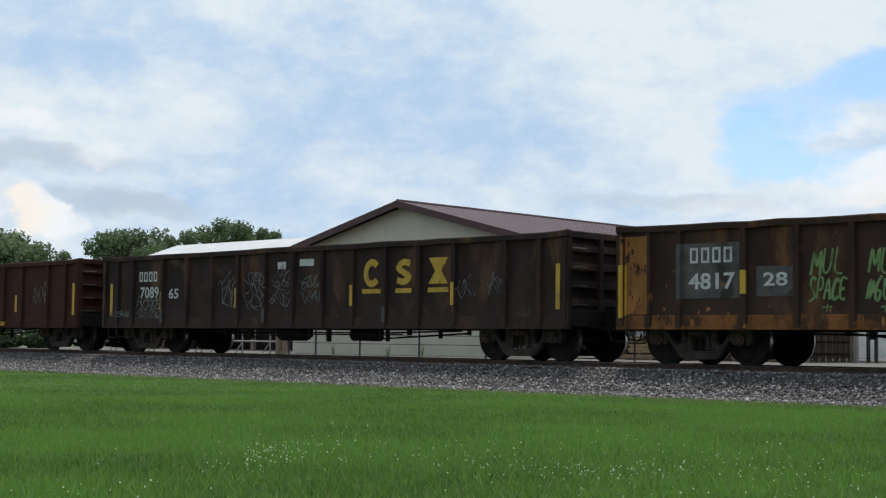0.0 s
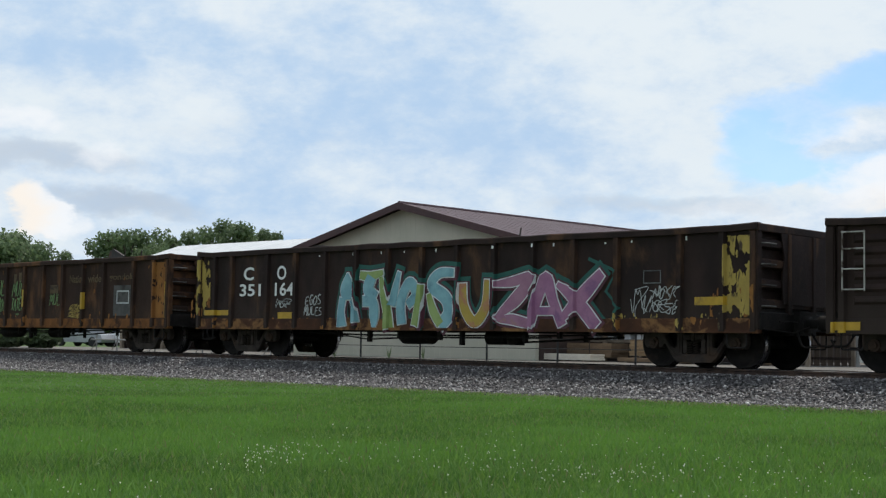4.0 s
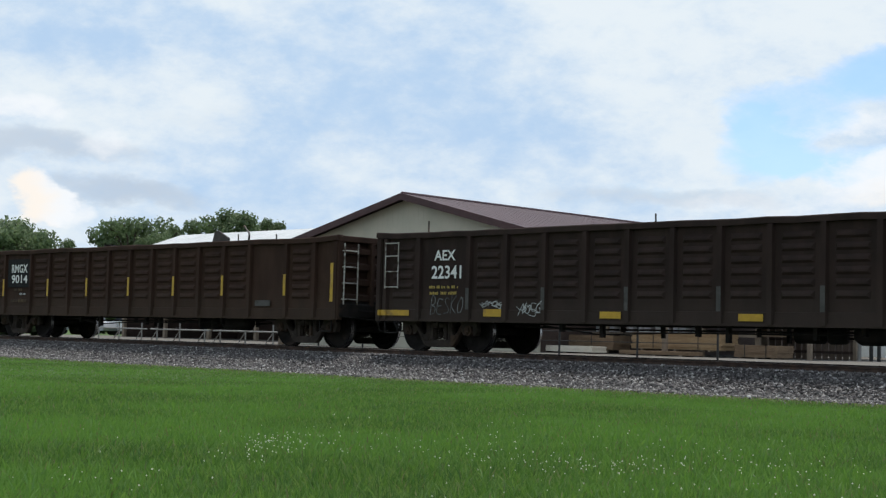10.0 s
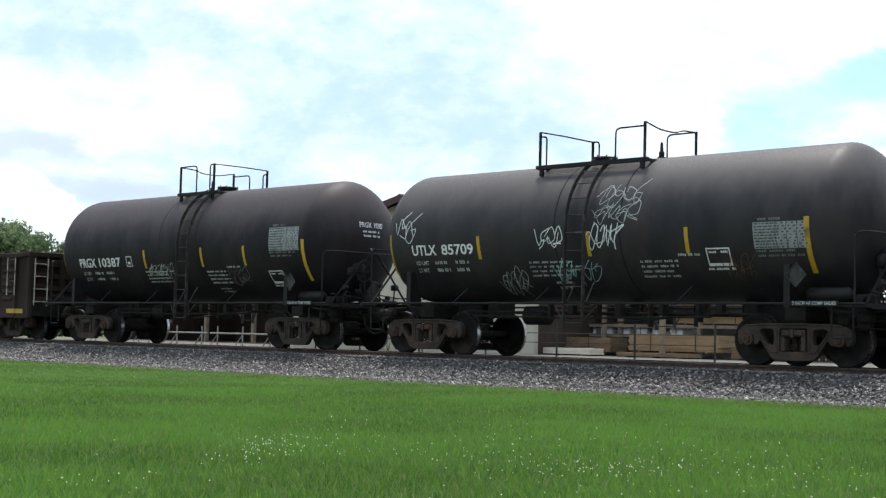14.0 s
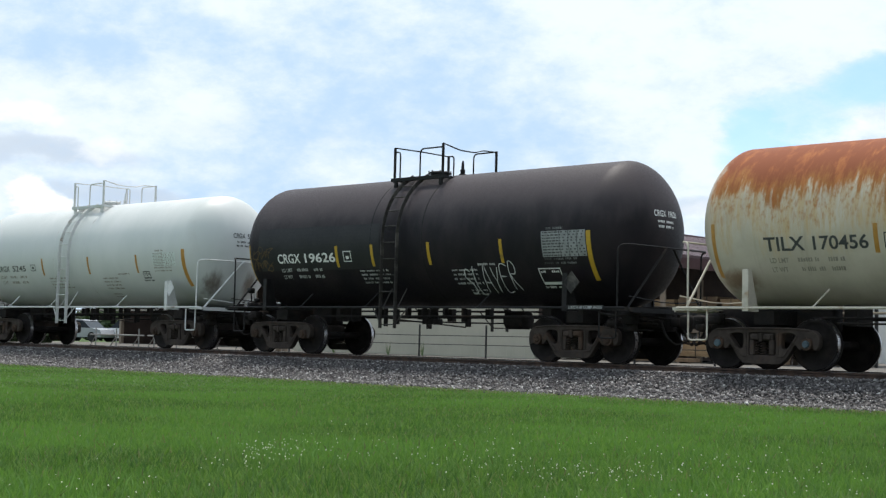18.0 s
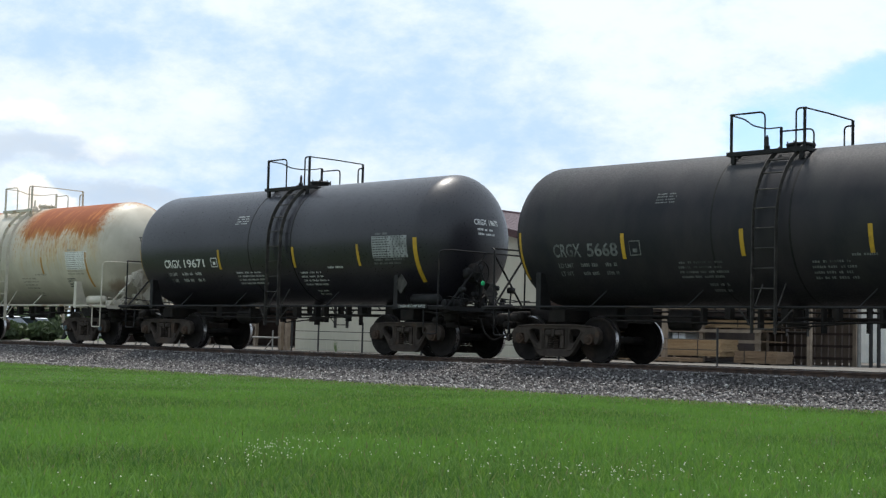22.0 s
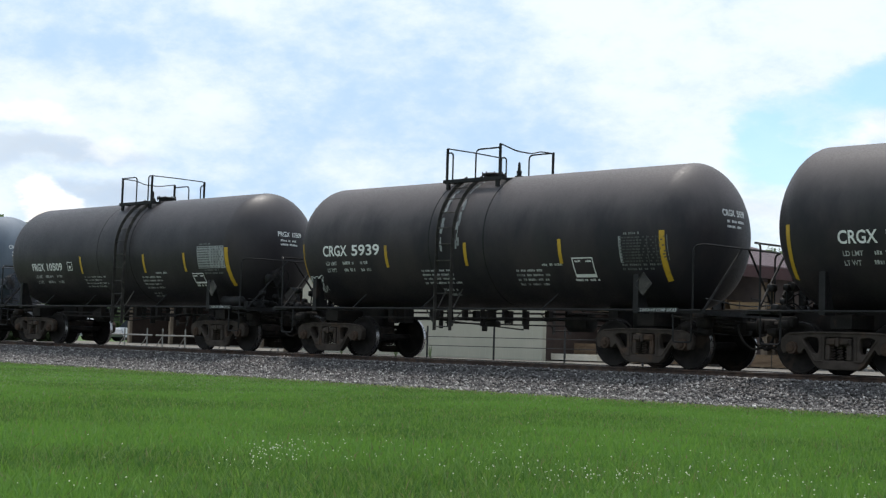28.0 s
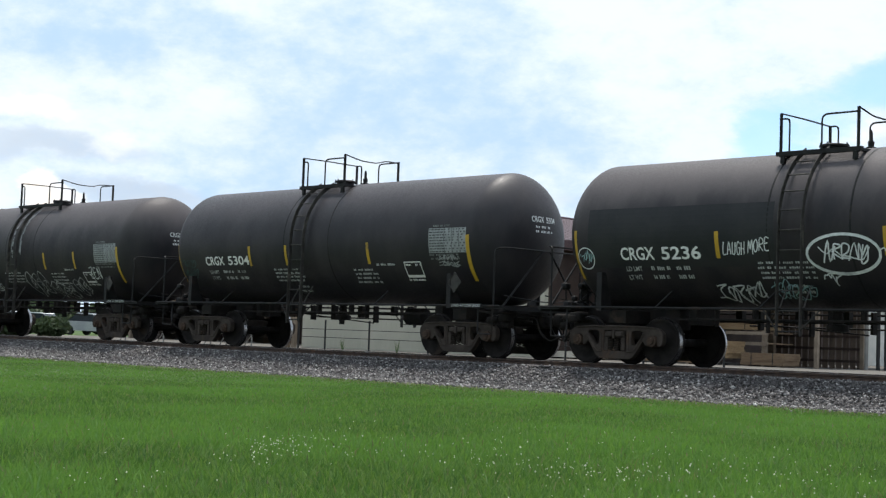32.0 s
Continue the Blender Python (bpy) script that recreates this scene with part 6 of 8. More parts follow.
    "sill_flaked": paint("sill_with_flaked_paint", (0.0429, 0.0205, 0.0128), (0.0780, 0.0342, 0.0186), (0.2106, 0.1083, 0.0436), 0.50, 0.1, scale=2, rust_scale=1.5, rough=0.85, spec=0.15),
    "faded_tan": paint("faded_tan_lettering", (0.075, 0.050, 0.026), (0.11, 0.075, 0.040), (0.03, 0.02, 0.014), 0.46, scale=6, spec=0.15),
    "mark_black": paint("dark_mark_panel", (0.006, 0.006, 0.007), (0.011, 0.011, 0.011), spec=0.1),
    "mark_grey": paint("pale_grey_mark_panel", (0.0544, 0.0525, 0.0499), (0.0862, 0.0819, 0.0758), (0.0227, 0.0189, 0.0160), 0.45, scale=4, spec=0.15),
    "scrap": paint("scrap_steel", (0.0350, 0.0315, 0.0280), (0.0700, 0.0560, 0.0490), (0.0980, 0.0490, 0.0280), 0.45, scale=4, spec=0.20),
    "lamp_green": paint("green_marker", (0.02, 0.45, 0.16), (0.03, 0.55, 0.2)),
})


def grime(m, at, size, tone):
    """A brown run-down stain at one place of a painted tank."""
    nt = m.node_tree
    bsdf = nt.nodes["Principled BSDF"]
    clean = bsdf.inputs["Base Color"].links[0].from_socket
    co = nt.nodes.new("ShaderNodeTexCoord").outputs["Object"]
    runs = noise_tex(nt, vmath(nt, "MULTIPLY", co, (7.0, 7.0, 0.8)), 1.0, 7.0, 0.65)
    d = vmath(nt, "LENGTH", vmath(nt, "MULTIPLY", vmath(nt, "SUBTRACT", co, at), tuple(1 / v for v in size)))
    spot = ramp(nt, fmath(nt, "ADD", d, fmath(nt, "MULTIPLY", fmath(nt, "SUBTRACT", runs, 0.5), 1.1)), 1.0, 0.25, 0.0, 0.85)
    nt.links.new(mix(nt, spot, clean, tone), bsdf.inputs["Base Color"])


grime(M["tank_white"], (5.75, -0.75, 1.62), (0.7, 0.35, 0.55), (0.10, 0.07, 0.05))
grime(M["tank_white"], (5.85, 0.35, 1.70), (0.7, 0.30, 0.50), (0.16, 0.12, 0.09))
grime(M["tank_rust"], (5.80, -0.75, 1.60), (0.7, 0.40, 0.35), (0.22, 0.15, 0.10))
grime(M["tank_rust"], (-5.0, -1.1, 1.55), (0.6, 0.5, 0.30), (0.20, 0.12, 0.07))


# ---------------------------------------------------------------- the tank cars, in their order
def tank_cars():
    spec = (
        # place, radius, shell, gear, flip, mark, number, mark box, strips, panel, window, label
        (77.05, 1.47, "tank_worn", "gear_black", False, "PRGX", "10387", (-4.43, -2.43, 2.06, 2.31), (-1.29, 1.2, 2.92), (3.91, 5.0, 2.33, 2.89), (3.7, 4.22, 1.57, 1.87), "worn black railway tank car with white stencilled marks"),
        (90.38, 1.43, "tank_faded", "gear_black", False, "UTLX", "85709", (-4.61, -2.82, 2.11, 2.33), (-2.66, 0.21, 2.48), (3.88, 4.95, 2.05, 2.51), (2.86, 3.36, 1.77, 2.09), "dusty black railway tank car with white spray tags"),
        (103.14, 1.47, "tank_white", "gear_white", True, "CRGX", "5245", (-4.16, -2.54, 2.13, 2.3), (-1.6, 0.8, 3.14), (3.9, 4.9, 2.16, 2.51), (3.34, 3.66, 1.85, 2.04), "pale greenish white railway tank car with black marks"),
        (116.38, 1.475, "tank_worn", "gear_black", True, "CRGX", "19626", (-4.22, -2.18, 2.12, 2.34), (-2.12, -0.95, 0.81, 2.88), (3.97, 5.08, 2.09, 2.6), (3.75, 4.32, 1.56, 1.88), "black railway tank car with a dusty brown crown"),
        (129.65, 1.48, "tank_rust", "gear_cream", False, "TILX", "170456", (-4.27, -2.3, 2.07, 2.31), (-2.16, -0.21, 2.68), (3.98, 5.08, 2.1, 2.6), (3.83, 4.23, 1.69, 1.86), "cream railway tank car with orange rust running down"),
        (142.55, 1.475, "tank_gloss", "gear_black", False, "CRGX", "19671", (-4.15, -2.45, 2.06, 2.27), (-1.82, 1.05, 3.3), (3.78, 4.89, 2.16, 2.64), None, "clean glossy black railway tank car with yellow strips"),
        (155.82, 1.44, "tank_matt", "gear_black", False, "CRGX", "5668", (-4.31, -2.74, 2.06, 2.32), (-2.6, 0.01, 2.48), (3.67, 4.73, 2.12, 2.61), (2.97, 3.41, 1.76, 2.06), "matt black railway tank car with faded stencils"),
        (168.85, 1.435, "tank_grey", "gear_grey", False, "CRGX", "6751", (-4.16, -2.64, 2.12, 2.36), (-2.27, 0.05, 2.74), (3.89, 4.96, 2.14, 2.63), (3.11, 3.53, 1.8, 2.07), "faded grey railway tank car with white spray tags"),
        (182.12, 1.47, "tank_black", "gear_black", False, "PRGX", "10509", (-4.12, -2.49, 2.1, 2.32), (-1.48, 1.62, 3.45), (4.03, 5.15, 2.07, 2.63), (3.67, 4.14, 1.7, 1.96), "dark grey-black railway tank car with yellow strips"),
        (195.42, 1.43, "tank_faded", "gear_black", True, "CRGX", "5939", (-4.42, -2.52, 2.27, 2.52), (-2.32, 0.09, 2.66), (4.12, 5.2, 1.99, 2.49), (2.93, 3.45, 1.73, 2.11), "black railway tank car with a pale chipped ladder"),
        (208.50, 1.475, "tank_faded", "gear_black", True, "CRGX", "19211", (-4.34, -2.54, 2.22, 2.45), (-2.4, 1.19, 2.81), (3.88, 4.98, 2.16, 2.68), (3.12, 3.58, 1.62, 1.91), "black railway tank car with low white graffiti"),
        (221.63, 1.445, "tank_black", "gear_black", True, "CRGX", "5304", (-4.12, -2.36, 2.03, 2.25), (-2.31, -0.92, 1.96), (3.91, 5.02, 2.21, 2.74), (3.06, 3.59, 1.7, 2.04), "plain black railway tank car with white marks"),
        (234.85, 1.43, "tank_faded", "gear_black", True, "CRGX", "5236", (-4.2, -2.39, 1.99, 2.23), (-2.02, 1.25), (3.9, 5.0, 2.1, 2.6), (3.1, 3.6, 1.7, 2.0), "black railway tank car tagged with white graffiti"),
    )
    # top platform from and to, and the ladder, along each car
    decks = {"10387": (-0.54, 0.90, 0.36), "85709": (-1.47, 1.15, -0.25), "5245": (-0.90, 0.59, -0.47), "19626": (-0.85, 0.65, -0.48), "170456": (-0.54, 1.01, 0.51), "19671": (-0.65, 0.90, 0.27), "5668": (-0.56, 0.94, 0.32), "6751": (-0.54, 1.02, 0.40), "10509": (-0.38, 1.05, 0.45), "5939": (-1.00, 0.55, -0.62), "19211": (-1.26, 1.07, -0.61), "5304": (-1.01, 0.49, -0.59), "5236": (-1.05, 0.46, -0.68)}
    made = {}
    for i, (x, rad, shell, gear, flip, mark, number, bx, sx, panel, window, label) in enumerate(spec):
        half = {"170456": 5.19, "5939": 4.99, "19211": 5.15, "6751": 5.02, "5668": 5.02, "19671": 5.08}.get(number, TANK_HALF)
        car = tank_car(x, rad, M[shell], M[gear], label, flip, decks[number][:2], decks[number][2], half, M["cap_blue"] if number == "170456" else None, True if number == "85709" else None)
        dark = number in ("5245", "170456")
        colour = M["dark_print"] if dark else M["faint_white"] if number == "5668" else M["white"]
        strip = M["amber_strip"] if dark else M["yellow"]
        pm = M["panel_cream"] if number == "170456" else M["panel_faint"] if number == "5245" else M["faint_white"] if number == "5668" else M["panel_grey"]
        tank_marks(car, rad, half, mark, number, bx, sx, colour, panel, window, strip, i + 10, pm)
        made[number] = (car, tank_side(rad, half))
    # spray tags: those that can be read, then loose scrawls, then outlined forms
    readable = (("19626", "SLAYER", 1.60, 3.14, 1.38, 1.92, 0.022, "spray_white", 0.10), ("19211", "ZEN", 3.45, 4.02, 1.74, 2.02, 0.030, "spray_white", 0.0), ("5236", "LAUGH", -1.92, -1.45, 2.06, 2.28, 0.018, "spray_white", 0.0),
                ("5236", "MORE", -1.40, -0.95, 2.08, 2.30, 0.018, "spray_white", 0.04))
    for i, (number, word, u0, u1, v0, v1, w, colour, rise) in enumerate(readable):
        car, side = made[number]
        part("graffiti", tag(bmesh.new(), side, word, u0, u1, v0, v1, 300 + i, w, rise), M[colour], car, "sprayed graffiti words")
    loose = (("85709", ((-1.12, -0.50, 2.15, 2.62, 3, 1), (0.15, 0.95, 2.12, 2.66, 4, 1), (-5.10, -4.55, 2.45, 3.10, 2, 1)), "spray_white", 0.026),
             ("85709", ((0.35, 1.45, 2.95, 3.40, 4, 1), (0.30, 1.40, 2.62, 3.0, 4, 1), (-2.38, -1.62, 1.30, 1.78, 4, 1)), "faded_white", 0.016),
             ("85709", ((-0.80, 0.34, 1.52, 1.98, 6, 1),), "spray_mint", 0.020), ("85709", ((3.05, 3.80, 1.55, 1.95, 5, 1),), "faded_tan", 0.014),
             ("19626", ((-5.15, -4.45, 1.95, 2.50, 4, 2),), "faded_tan", 0.022),
             ("10387", ((-1.25, -0.05, 1.82, 2.12, 7, 1),), "faded_white", 0.018), ("10387", ((2.05, 2.85, 1.60, 1.98, 4, 1),), "faint_white", 0.018),
             ("6751", ((-0.84, -0.16, 1.72, 2.16, 3, 1), (-0.72, 0.02, 1.42, 1.74, 4, 1), (-0.55, 0.14, 1.18, 1.42, 4, 1), (1.05, 1.80, 1.45, 1.75, 3, 1), (1.15, 2.00, 1.15, 1.45, 4, 1)), "spray_white", 0.026),
             ("19211", ((-2.95, -1.80, 1.38, 1.68, 6, 1),), "spray_white", 0.024),
             ("5939", ((-5.18, -4.66, 1.48, 1.86, 3, 2),), "spray_white", 0.018),
             ("5236", ((-2.36, -1.30, 1.22, 1.58, 5, 1), (0.0, 0.95, 1.88, 2.24, 5, 1), (1.12, 1.45, 2.02, 2.30, 1, 1), (-0.02, 0.22, 1.52, 1.74, 1, 1)), "spray_white", 0.030),
             ("5236", ((-1.15, -0.30, 1.28, 1.58, 5, 1), (-5.18, -4.90, 1.92, 2.16, 2, 1)), "spray_mint", 0.018), ("5304", ((-5.1, -4.6, 1.75, 2.2, 3, 2),), "worn_teal", 0.020), ("5304", ((4.15, 4.75, 1.92, 2.16, 4, 2),), "panel_grey", 0.022))
    for i, (number, boxes, colour, w) in enumerate(loose):
        car, side = made[number]
        for k, (u0, u1, v0, v1, letters, rows) in enumerate(boxes):
            part("graffiti", scrawl(bmesh.new(), side, u0, u1, v0, v1, letters, 100 + 7 * i + k, w, 0.2, rows), M[colour], car, "sprayed graffiti tag")
    for i, (number, u0, u1, v0, v1, letters, colour, w) in enumerate((("6751", 0.92, 2.28, 1.70, 2.22, 4, "spray_white", 0.028), ("19211", -0.12, 0.90, 1.24, 1.93, 3, "faded_white", 0.025), ("19211", 1.02, 2.08, 1.20, 1.68, 3, "faded_white", 0.027),
                                                                      ("19211", 2.30, 2.98, 1.30, 1.78, 2, "faded_white", 0.025))):
        car, side = made[number]
        part("graffiti", throw_up(bmesh.new(), side, u0, u1, v0, v1, letters, 210 + i, w), M[colour], car, "outlined graffiti forms in pale spray paint")
    car, side = made["5236"]
    oval = [(0.45 + 0.68 * math.cos(a), 2.04 + 0.33 * math.sin(a)) for a in [k * math.tau / 28 for k in range(29)]]
    part("graffiti", ribbon(bmesh.new(), side, oval, 0.05), M["spray_white"], car, "sprayed white oval round a tag")
    ring = [(-5.05 + 0.20 * math.cos(a), 2.04 + 0.20 * math.sin(a)) for a in [k * math.tau / 20 for k in range(21)]]
    part("graffiti", ribbon(bmesh.new(), side, ring, 0.02), M["spray_white"], car)
    # darker repainted fields behind the marks
    for number, u0, u1, v0, v1 in (("5236", -4.95, -0.85, 1.85, 2.98), ("19626", -4.9, -0.7, 1.95, 2.95)):
        car, side = made[number]
        part("repainted_field", patch(bmesh.new(), side, u0, u1, v0, v1, 0.0022, 12), M["tank_deep"], car, "darker repainted field behind the marks")
    car, side = made["6751"]
    part("recoat_band", lathe(bmesh.new(), [(-0.55, 1.4355), (-0.54, 1.438), (0.32, 1.438), (0.33, 1.4355)], "x", 96, (0, 0, TANK_FOOT + 1.435)), M["recoat"], car, "beige recoated band round the tank", smooth=40)
    car, side = made["19671"]
    for u0, u1, v0, v1 in ((-1.24, -0.7, 3.07, 3.31),):
        part("stencil_print", bars(bmesh.new(), side, u0, u1, v0, v1, 4, 5), M["faded_white"], car)
    part("marker_lamp", lathe(bmesh.new(), [(0, 0.03), (0.01, 0.05), (0.04, 0.05), (0.05, 0.02)], "x", 12, (6.22, -0.45, 1.62)), M["lamp_green"], car, "small green round marker on the brake end")
    for number in ("5668", "6751"):
        car, side = made[number]
        part("stencil_print", bars(bmesh.new(), side, -1.9, -1.35, 3.0, 3.22, 4, 6), M["faint_white"], car)
    # chipped pale ladder coats
    for number in ("5939", "19211"):
        car, side = made[number]
        bm = bmesh.new()
        rng = random.Random(len(number))
        for k in range(60):
            u = rng.choice((-0.62, -0.16)) + rng.uniform(-0.03, 0.03)
            v = rng.uniform(2.3, 3.9)
            patch(bm, side, u, u + rng.uniform(0.02, 0.07), v, v + rng.uniform(0.05, 0.18), 0.006, 1)
        part("worn_paint", bm, M["panel_grey"], car, "pale chipped paint beside the ladder")


M["amber_strip"] = paint("faded_amber_strip", (0.34, 0.17, 0.03), (0.42, 0.22, 0.05), scale=6)


# ---------------------------------------------------------------- the gondolas, in their order
def on_side(car, name, bm, material, label=""):
    """Lays flat paintwork (drawn at y = 0) on a gondola's side, over panels and round the posts."""
    posts, lift = POSTS[car.name], LIFT[car.name]
    lo, hi = min(v.co.x for v in bm.verts), max(v.co.x for v in bm.verts)
    for xx in posts:
        for e in (xx - 0.072, xx - 0.054, xx + 0.054, xx + 0.072):
            if lo < e < hi:
                bmesh.ops.bisect_plane(bm, geom=bm.verts[:] + bm.edges[:] + bm.faces[:], plane_co=(e, 0, 0), plane_no=(1, 0, 0))
    for v in bm.verts:
        d = min(abs(v.co.x - xx) for xx in posts)
        f = max(0.0, min(1.0, (0.072 - d) / 0.018))
        v.co.y -= SIDE_Y + (1 - f) * (0.006 + lift) + f * 0.0885
    return part(name, bm, material, car, label)


def flakes(car, u0, u1, v0, v1, material, seed, n, size=0.12, label="", lean=0.0):
    """Ragged islands of old paint or rust."""
    rng = random.Random(seed)
    bm = bmesh.new()
    for k in range(n):
        u, v = rng.uniform(u0, u1), rng.uniform(v0, v1)
        r = size * rng.uniform(0.25, 1.0)
        m = 11
        ring = []
        for i in range(m):
            a = i * math.tau / m
            q = r * rng.uniform(0.45, 1.25)
            ring.append(bm.verts.new((max(u0, min(u1, u + q * math.cos(a) * 0.7)), -0.001 - 0.00025 * k, max(v0, min(v1, v + q * math.sin(a) * 1.5)))))
        hub = bm.verts.new((u, -0.001 - 0.00025 * k, v))
        for i in range(m):
            bm.faces.new((hub, ring[i], ring[(i + 1) % m]))
    bmesh.ops.dissolve_degenerate(bm, edges=bm.edges[:], dist=0.0008)
    return on_side(car, "flaked_paint", bm, material, label)


def flatly(u, v, off):
    return (u, -off, v)


# strokes of the mural: place across and up the letter, and width
PIECE = {
    "R": "0.50,1.02,0.10 0.50,0.90,0.50 0.48,0.72,0.80 0.50,0.52,0.62|0.30,0.55,0.42 0.22,0.30,0.42 0.26,0.02,0.62|0.72,0.52,0.30 0.86,0.30,0.30 0.92,0.10,0.42",
    "E": "0.02,0.98,0.30 0.45,0.95,0.36 0.95,1.02,0.20|0.50,0.94,0.52 0.36,0.70,0.55 0.70,0.56,0.40|0.15,0.48,0.40 0.55,0.46,0.46 0.62,0.20,0.50 0.60,-0.02,0.16",
    "M": "0.10,0.92,0.20 0.24,0.60,0.46 0.40,0.30,0.50 0.50,0.00,0.50|0.90,1.00,0.20 0.70,0.62,0.42 0.62,0.40,0.40",
    "O": "0.20,0.06,0.44 0.16,0.52,0.42 0.46,0.90,0.40 0.70,0.66,0.40 0.40,0.44,0.34|0.86,0.86,0.34 0.80,0.45,0.40 0.70,0.02,0.46",
    "S": "1.00,0.95,0.26 0.45,0.95,0.32 0.20,0.74,0.40 0.66,0.52,0.46 0.78,0.26,0.50 0.48,0.02,0.40|0.10,0.60,0.20 0.26,0.30,0.34 0.50,0.06,0.34",
    "U": "0.10,0.95,0.30 0.14,0.45,0.36 0.46,0.09,0.36 0.80,0.42,0.36 0.86,1.02,0.30",
    "Z": "0.00,0.86,0.16 0.45,0.90,0.28 0.98,0.98,0.30 0.58,0.55,0.42 0.06,0.16,0.16 0.48,0.12,0.30 0.98,0.02,0.26",
    "A": "0.06,-0.02,0.30 0.26,0.50,0.34 0.50,0.96,0.46 0.72,0.50,0.36 0.98,0.00,0.34|0.28,0.30,0.24 0.78,0.30,0.24",
    "X": "-0.02,0.80,0.14 0.40,0.52,0.36 0.92,-0.02,0.36|1.04,1.00,0.26 0.60,0.58,0.40 0.06,0.10,0.18",
}


def fat_stroke(bm, line, at, grow, off):
    """One swelling stroke of a mural letter; grow widens it for the outline and halo."""
    u0, u1, v0, v1 = at
    pts = [Vector([float(q) for q in p.split(",")]) for p in line.split()]
    rows = []
    flow = smooth_line(pts, 6)
    place = [Vector((u0 + (u1 - u0) * p[0], v0 + (v1 - v0) * p[1])) for p in flow]
    for i, p in enumerate(place):
        d = (place[min(i + 1, len(place) - 1)] - place[max(i - 1, 0)])
        if d.length < 1e-6:
            continue
        d.normalize()
        p = p - d * grow * 0.5 if i == 0 else p + d * grow * 0.5 if i == len(place) - 1 else p
        q = Vector((-d.y, d.x)) * (max(0.05, flow[i][2]) * (u1 - u0) * 0.72 + grow) * 0.5
        rows.append([bm.verts.new(flatly(*w, off + 0.00006 * i)) for w in (p + q, p - q)])
    for a, b in zip(rows, rows[1:]):
        bm.faces.new((a[0], a[1], b[1], b[0]))


def mural(car):
    """A large painted piece: fat crowded letters, pale outlines, dark gaps and a teal halo."""
    plan = (("R", -2.86, -2.14, 0.70, 1.90, "fill_cyan", "fill_cyan"), ("E", -2.10, -1.30, 0.72, 1.90, "fill_lime", "fill_cyan"), ("M", -1.48, -0.76, 0.68, 1.92, "fill_lime", "fill_cyan"), ("O", -0.90, -0.05, 0.72, 1.78, "fill_cyan", "fill_lime"),
            ("S", -0.02, 0.88, 0.70, 1.92, "fill_cyan", "fill_lime"), ("U", 0.98, 1.90, 0.74, 1.68, "fill_amber", "fill_amber"), ("Z", 1.98, 2.96, 0.76, 1.74, "fill_rose", "fill_rose"), ("A", 2.86, 3.76, 0.76, 1.72, "fill_violet", "fill_violet"),
            ("X", 3.62, 4.66, 0.76, 1.78, "fill_violet", "fill_violet"))
    zig = smooth_line([(4.35, 2.06), (5.02, 1.80), (4.78, 1.42), (5.10, 1.10), (4.78, 0.70)], 1)
    for layer, grow, off, drop, colour in (("mural_halo", 0.19, 0.002, 0.0, "spray_teal"), ("mural_shadow", 0.125, 0.010, 0.015, "outline_wine"), ("mural_outline", 0.045, 0.020, 0.0, "spray_white")):
        bm = bmesh.new()
        step = 0
        for letter, u0, u1, v0, v1, fill, second in plan:
            for line in PIECE[letter].split("|"):
                fat_stroke(bm, line, (u0 + drop, u1 + drop, v0 - drop + (0.04 if layer == "mural_halo" else 0), v1 - drop + (0.05 if layer == "mural_halo" else 0)), grow, off + 0.0004 * step)
                step += 1
        if layer == "mural_halo":
            ribbon(bm, flatly, zig, 0.07, 0.004)
        on_side(car, layer, bm, M[colour], "teal sprayed halo round the mural" if layer == "mural_halo" else "")
    for k, (letter, u0, u1, v0, v1, fill, second) in enumerate(plan):
        for j, line in enumerate(PIECE[letter].split("|")):
            bm = bmesh.new()
            fat_stroke(bm, line, (u0, u1, v0, v1), 0.0, 0.032 + 0.0012 * j + 0.004 * (k % 2))
            on_side(car, "mural_letter", bm, M[second if j else fill], "painted mural letter with pale outline")


def flat_bm(draw):
    bm = bmesh.new()
    draw(bm)
    return bm


def side_strips(car, rects):
    for u0, u1, v0, v1 in rects:
        on_side(car, "reflector_strip", patch(bmesh.new(), flatly, u0, u1, v0, v1, 0.004, 1), M["yellow"], "yellow reflective strip")


def side_words(car, items, material):
    for s, u0, u1, v0, v1 in items:
        on_side(car, "reporting_mark", words(bmesh.new(), flatly, s, u0, u1, v0, v1, 0.005), material, "stencilled reporting mark and number")


def side_tags(car, items, material, w=0.022, seed=0):
    for k, (u0, u1, v0, v1, letters, rows) in enumerate(items):
        on_side(car, "graffiti", scrawl(bmesh.new(), flatly, u0, u1, v0, v1, letters, seed + k, w, 0.2, rows), material, "sprayed graffiti tag")


def scrap(car, seed, spots):
    rng = random.Random(seed)
    for x, y, kind in spots:
        bm = bmesh.new()
        if kind == "plate":
            w = rng.uniform(0.3, 0.5)
            prism(bm, [(x - w, 2.45), (x - w * 0.6, 2.86), (x - w * 0.2, 2.90), (x + w, 2.70), (x + w, 2.45)], y, y + 0.05)
        elif kind == "bent":
            tube(bm, bend([(x - 0.1, y, 2.3), (x, y, 2.78), (x - 0.35, y + 0.1, 3.0)], 0.06, 3), 0.025, 6)
        elif kind == "rod":
            tube(bm, [(x, y, 2.2), (x + rng.uniform(-0.05, 0.2), y, 2.56 + rng.uniform(0.12, 0.32))], 0.018, 6)
        else:
            for k in range(5):
                u = x + rng.uniform(-0.8, 0.8)
                box(bm, u, u + rng.uniform(0.15, 0.5), y, y + 0.3, 2.3, 2.57 + rng.uniform(0.03, 0.10))
        part("scrap_piece", bm, M["scrap"], car, "piece of rusty scrap metal in the load")


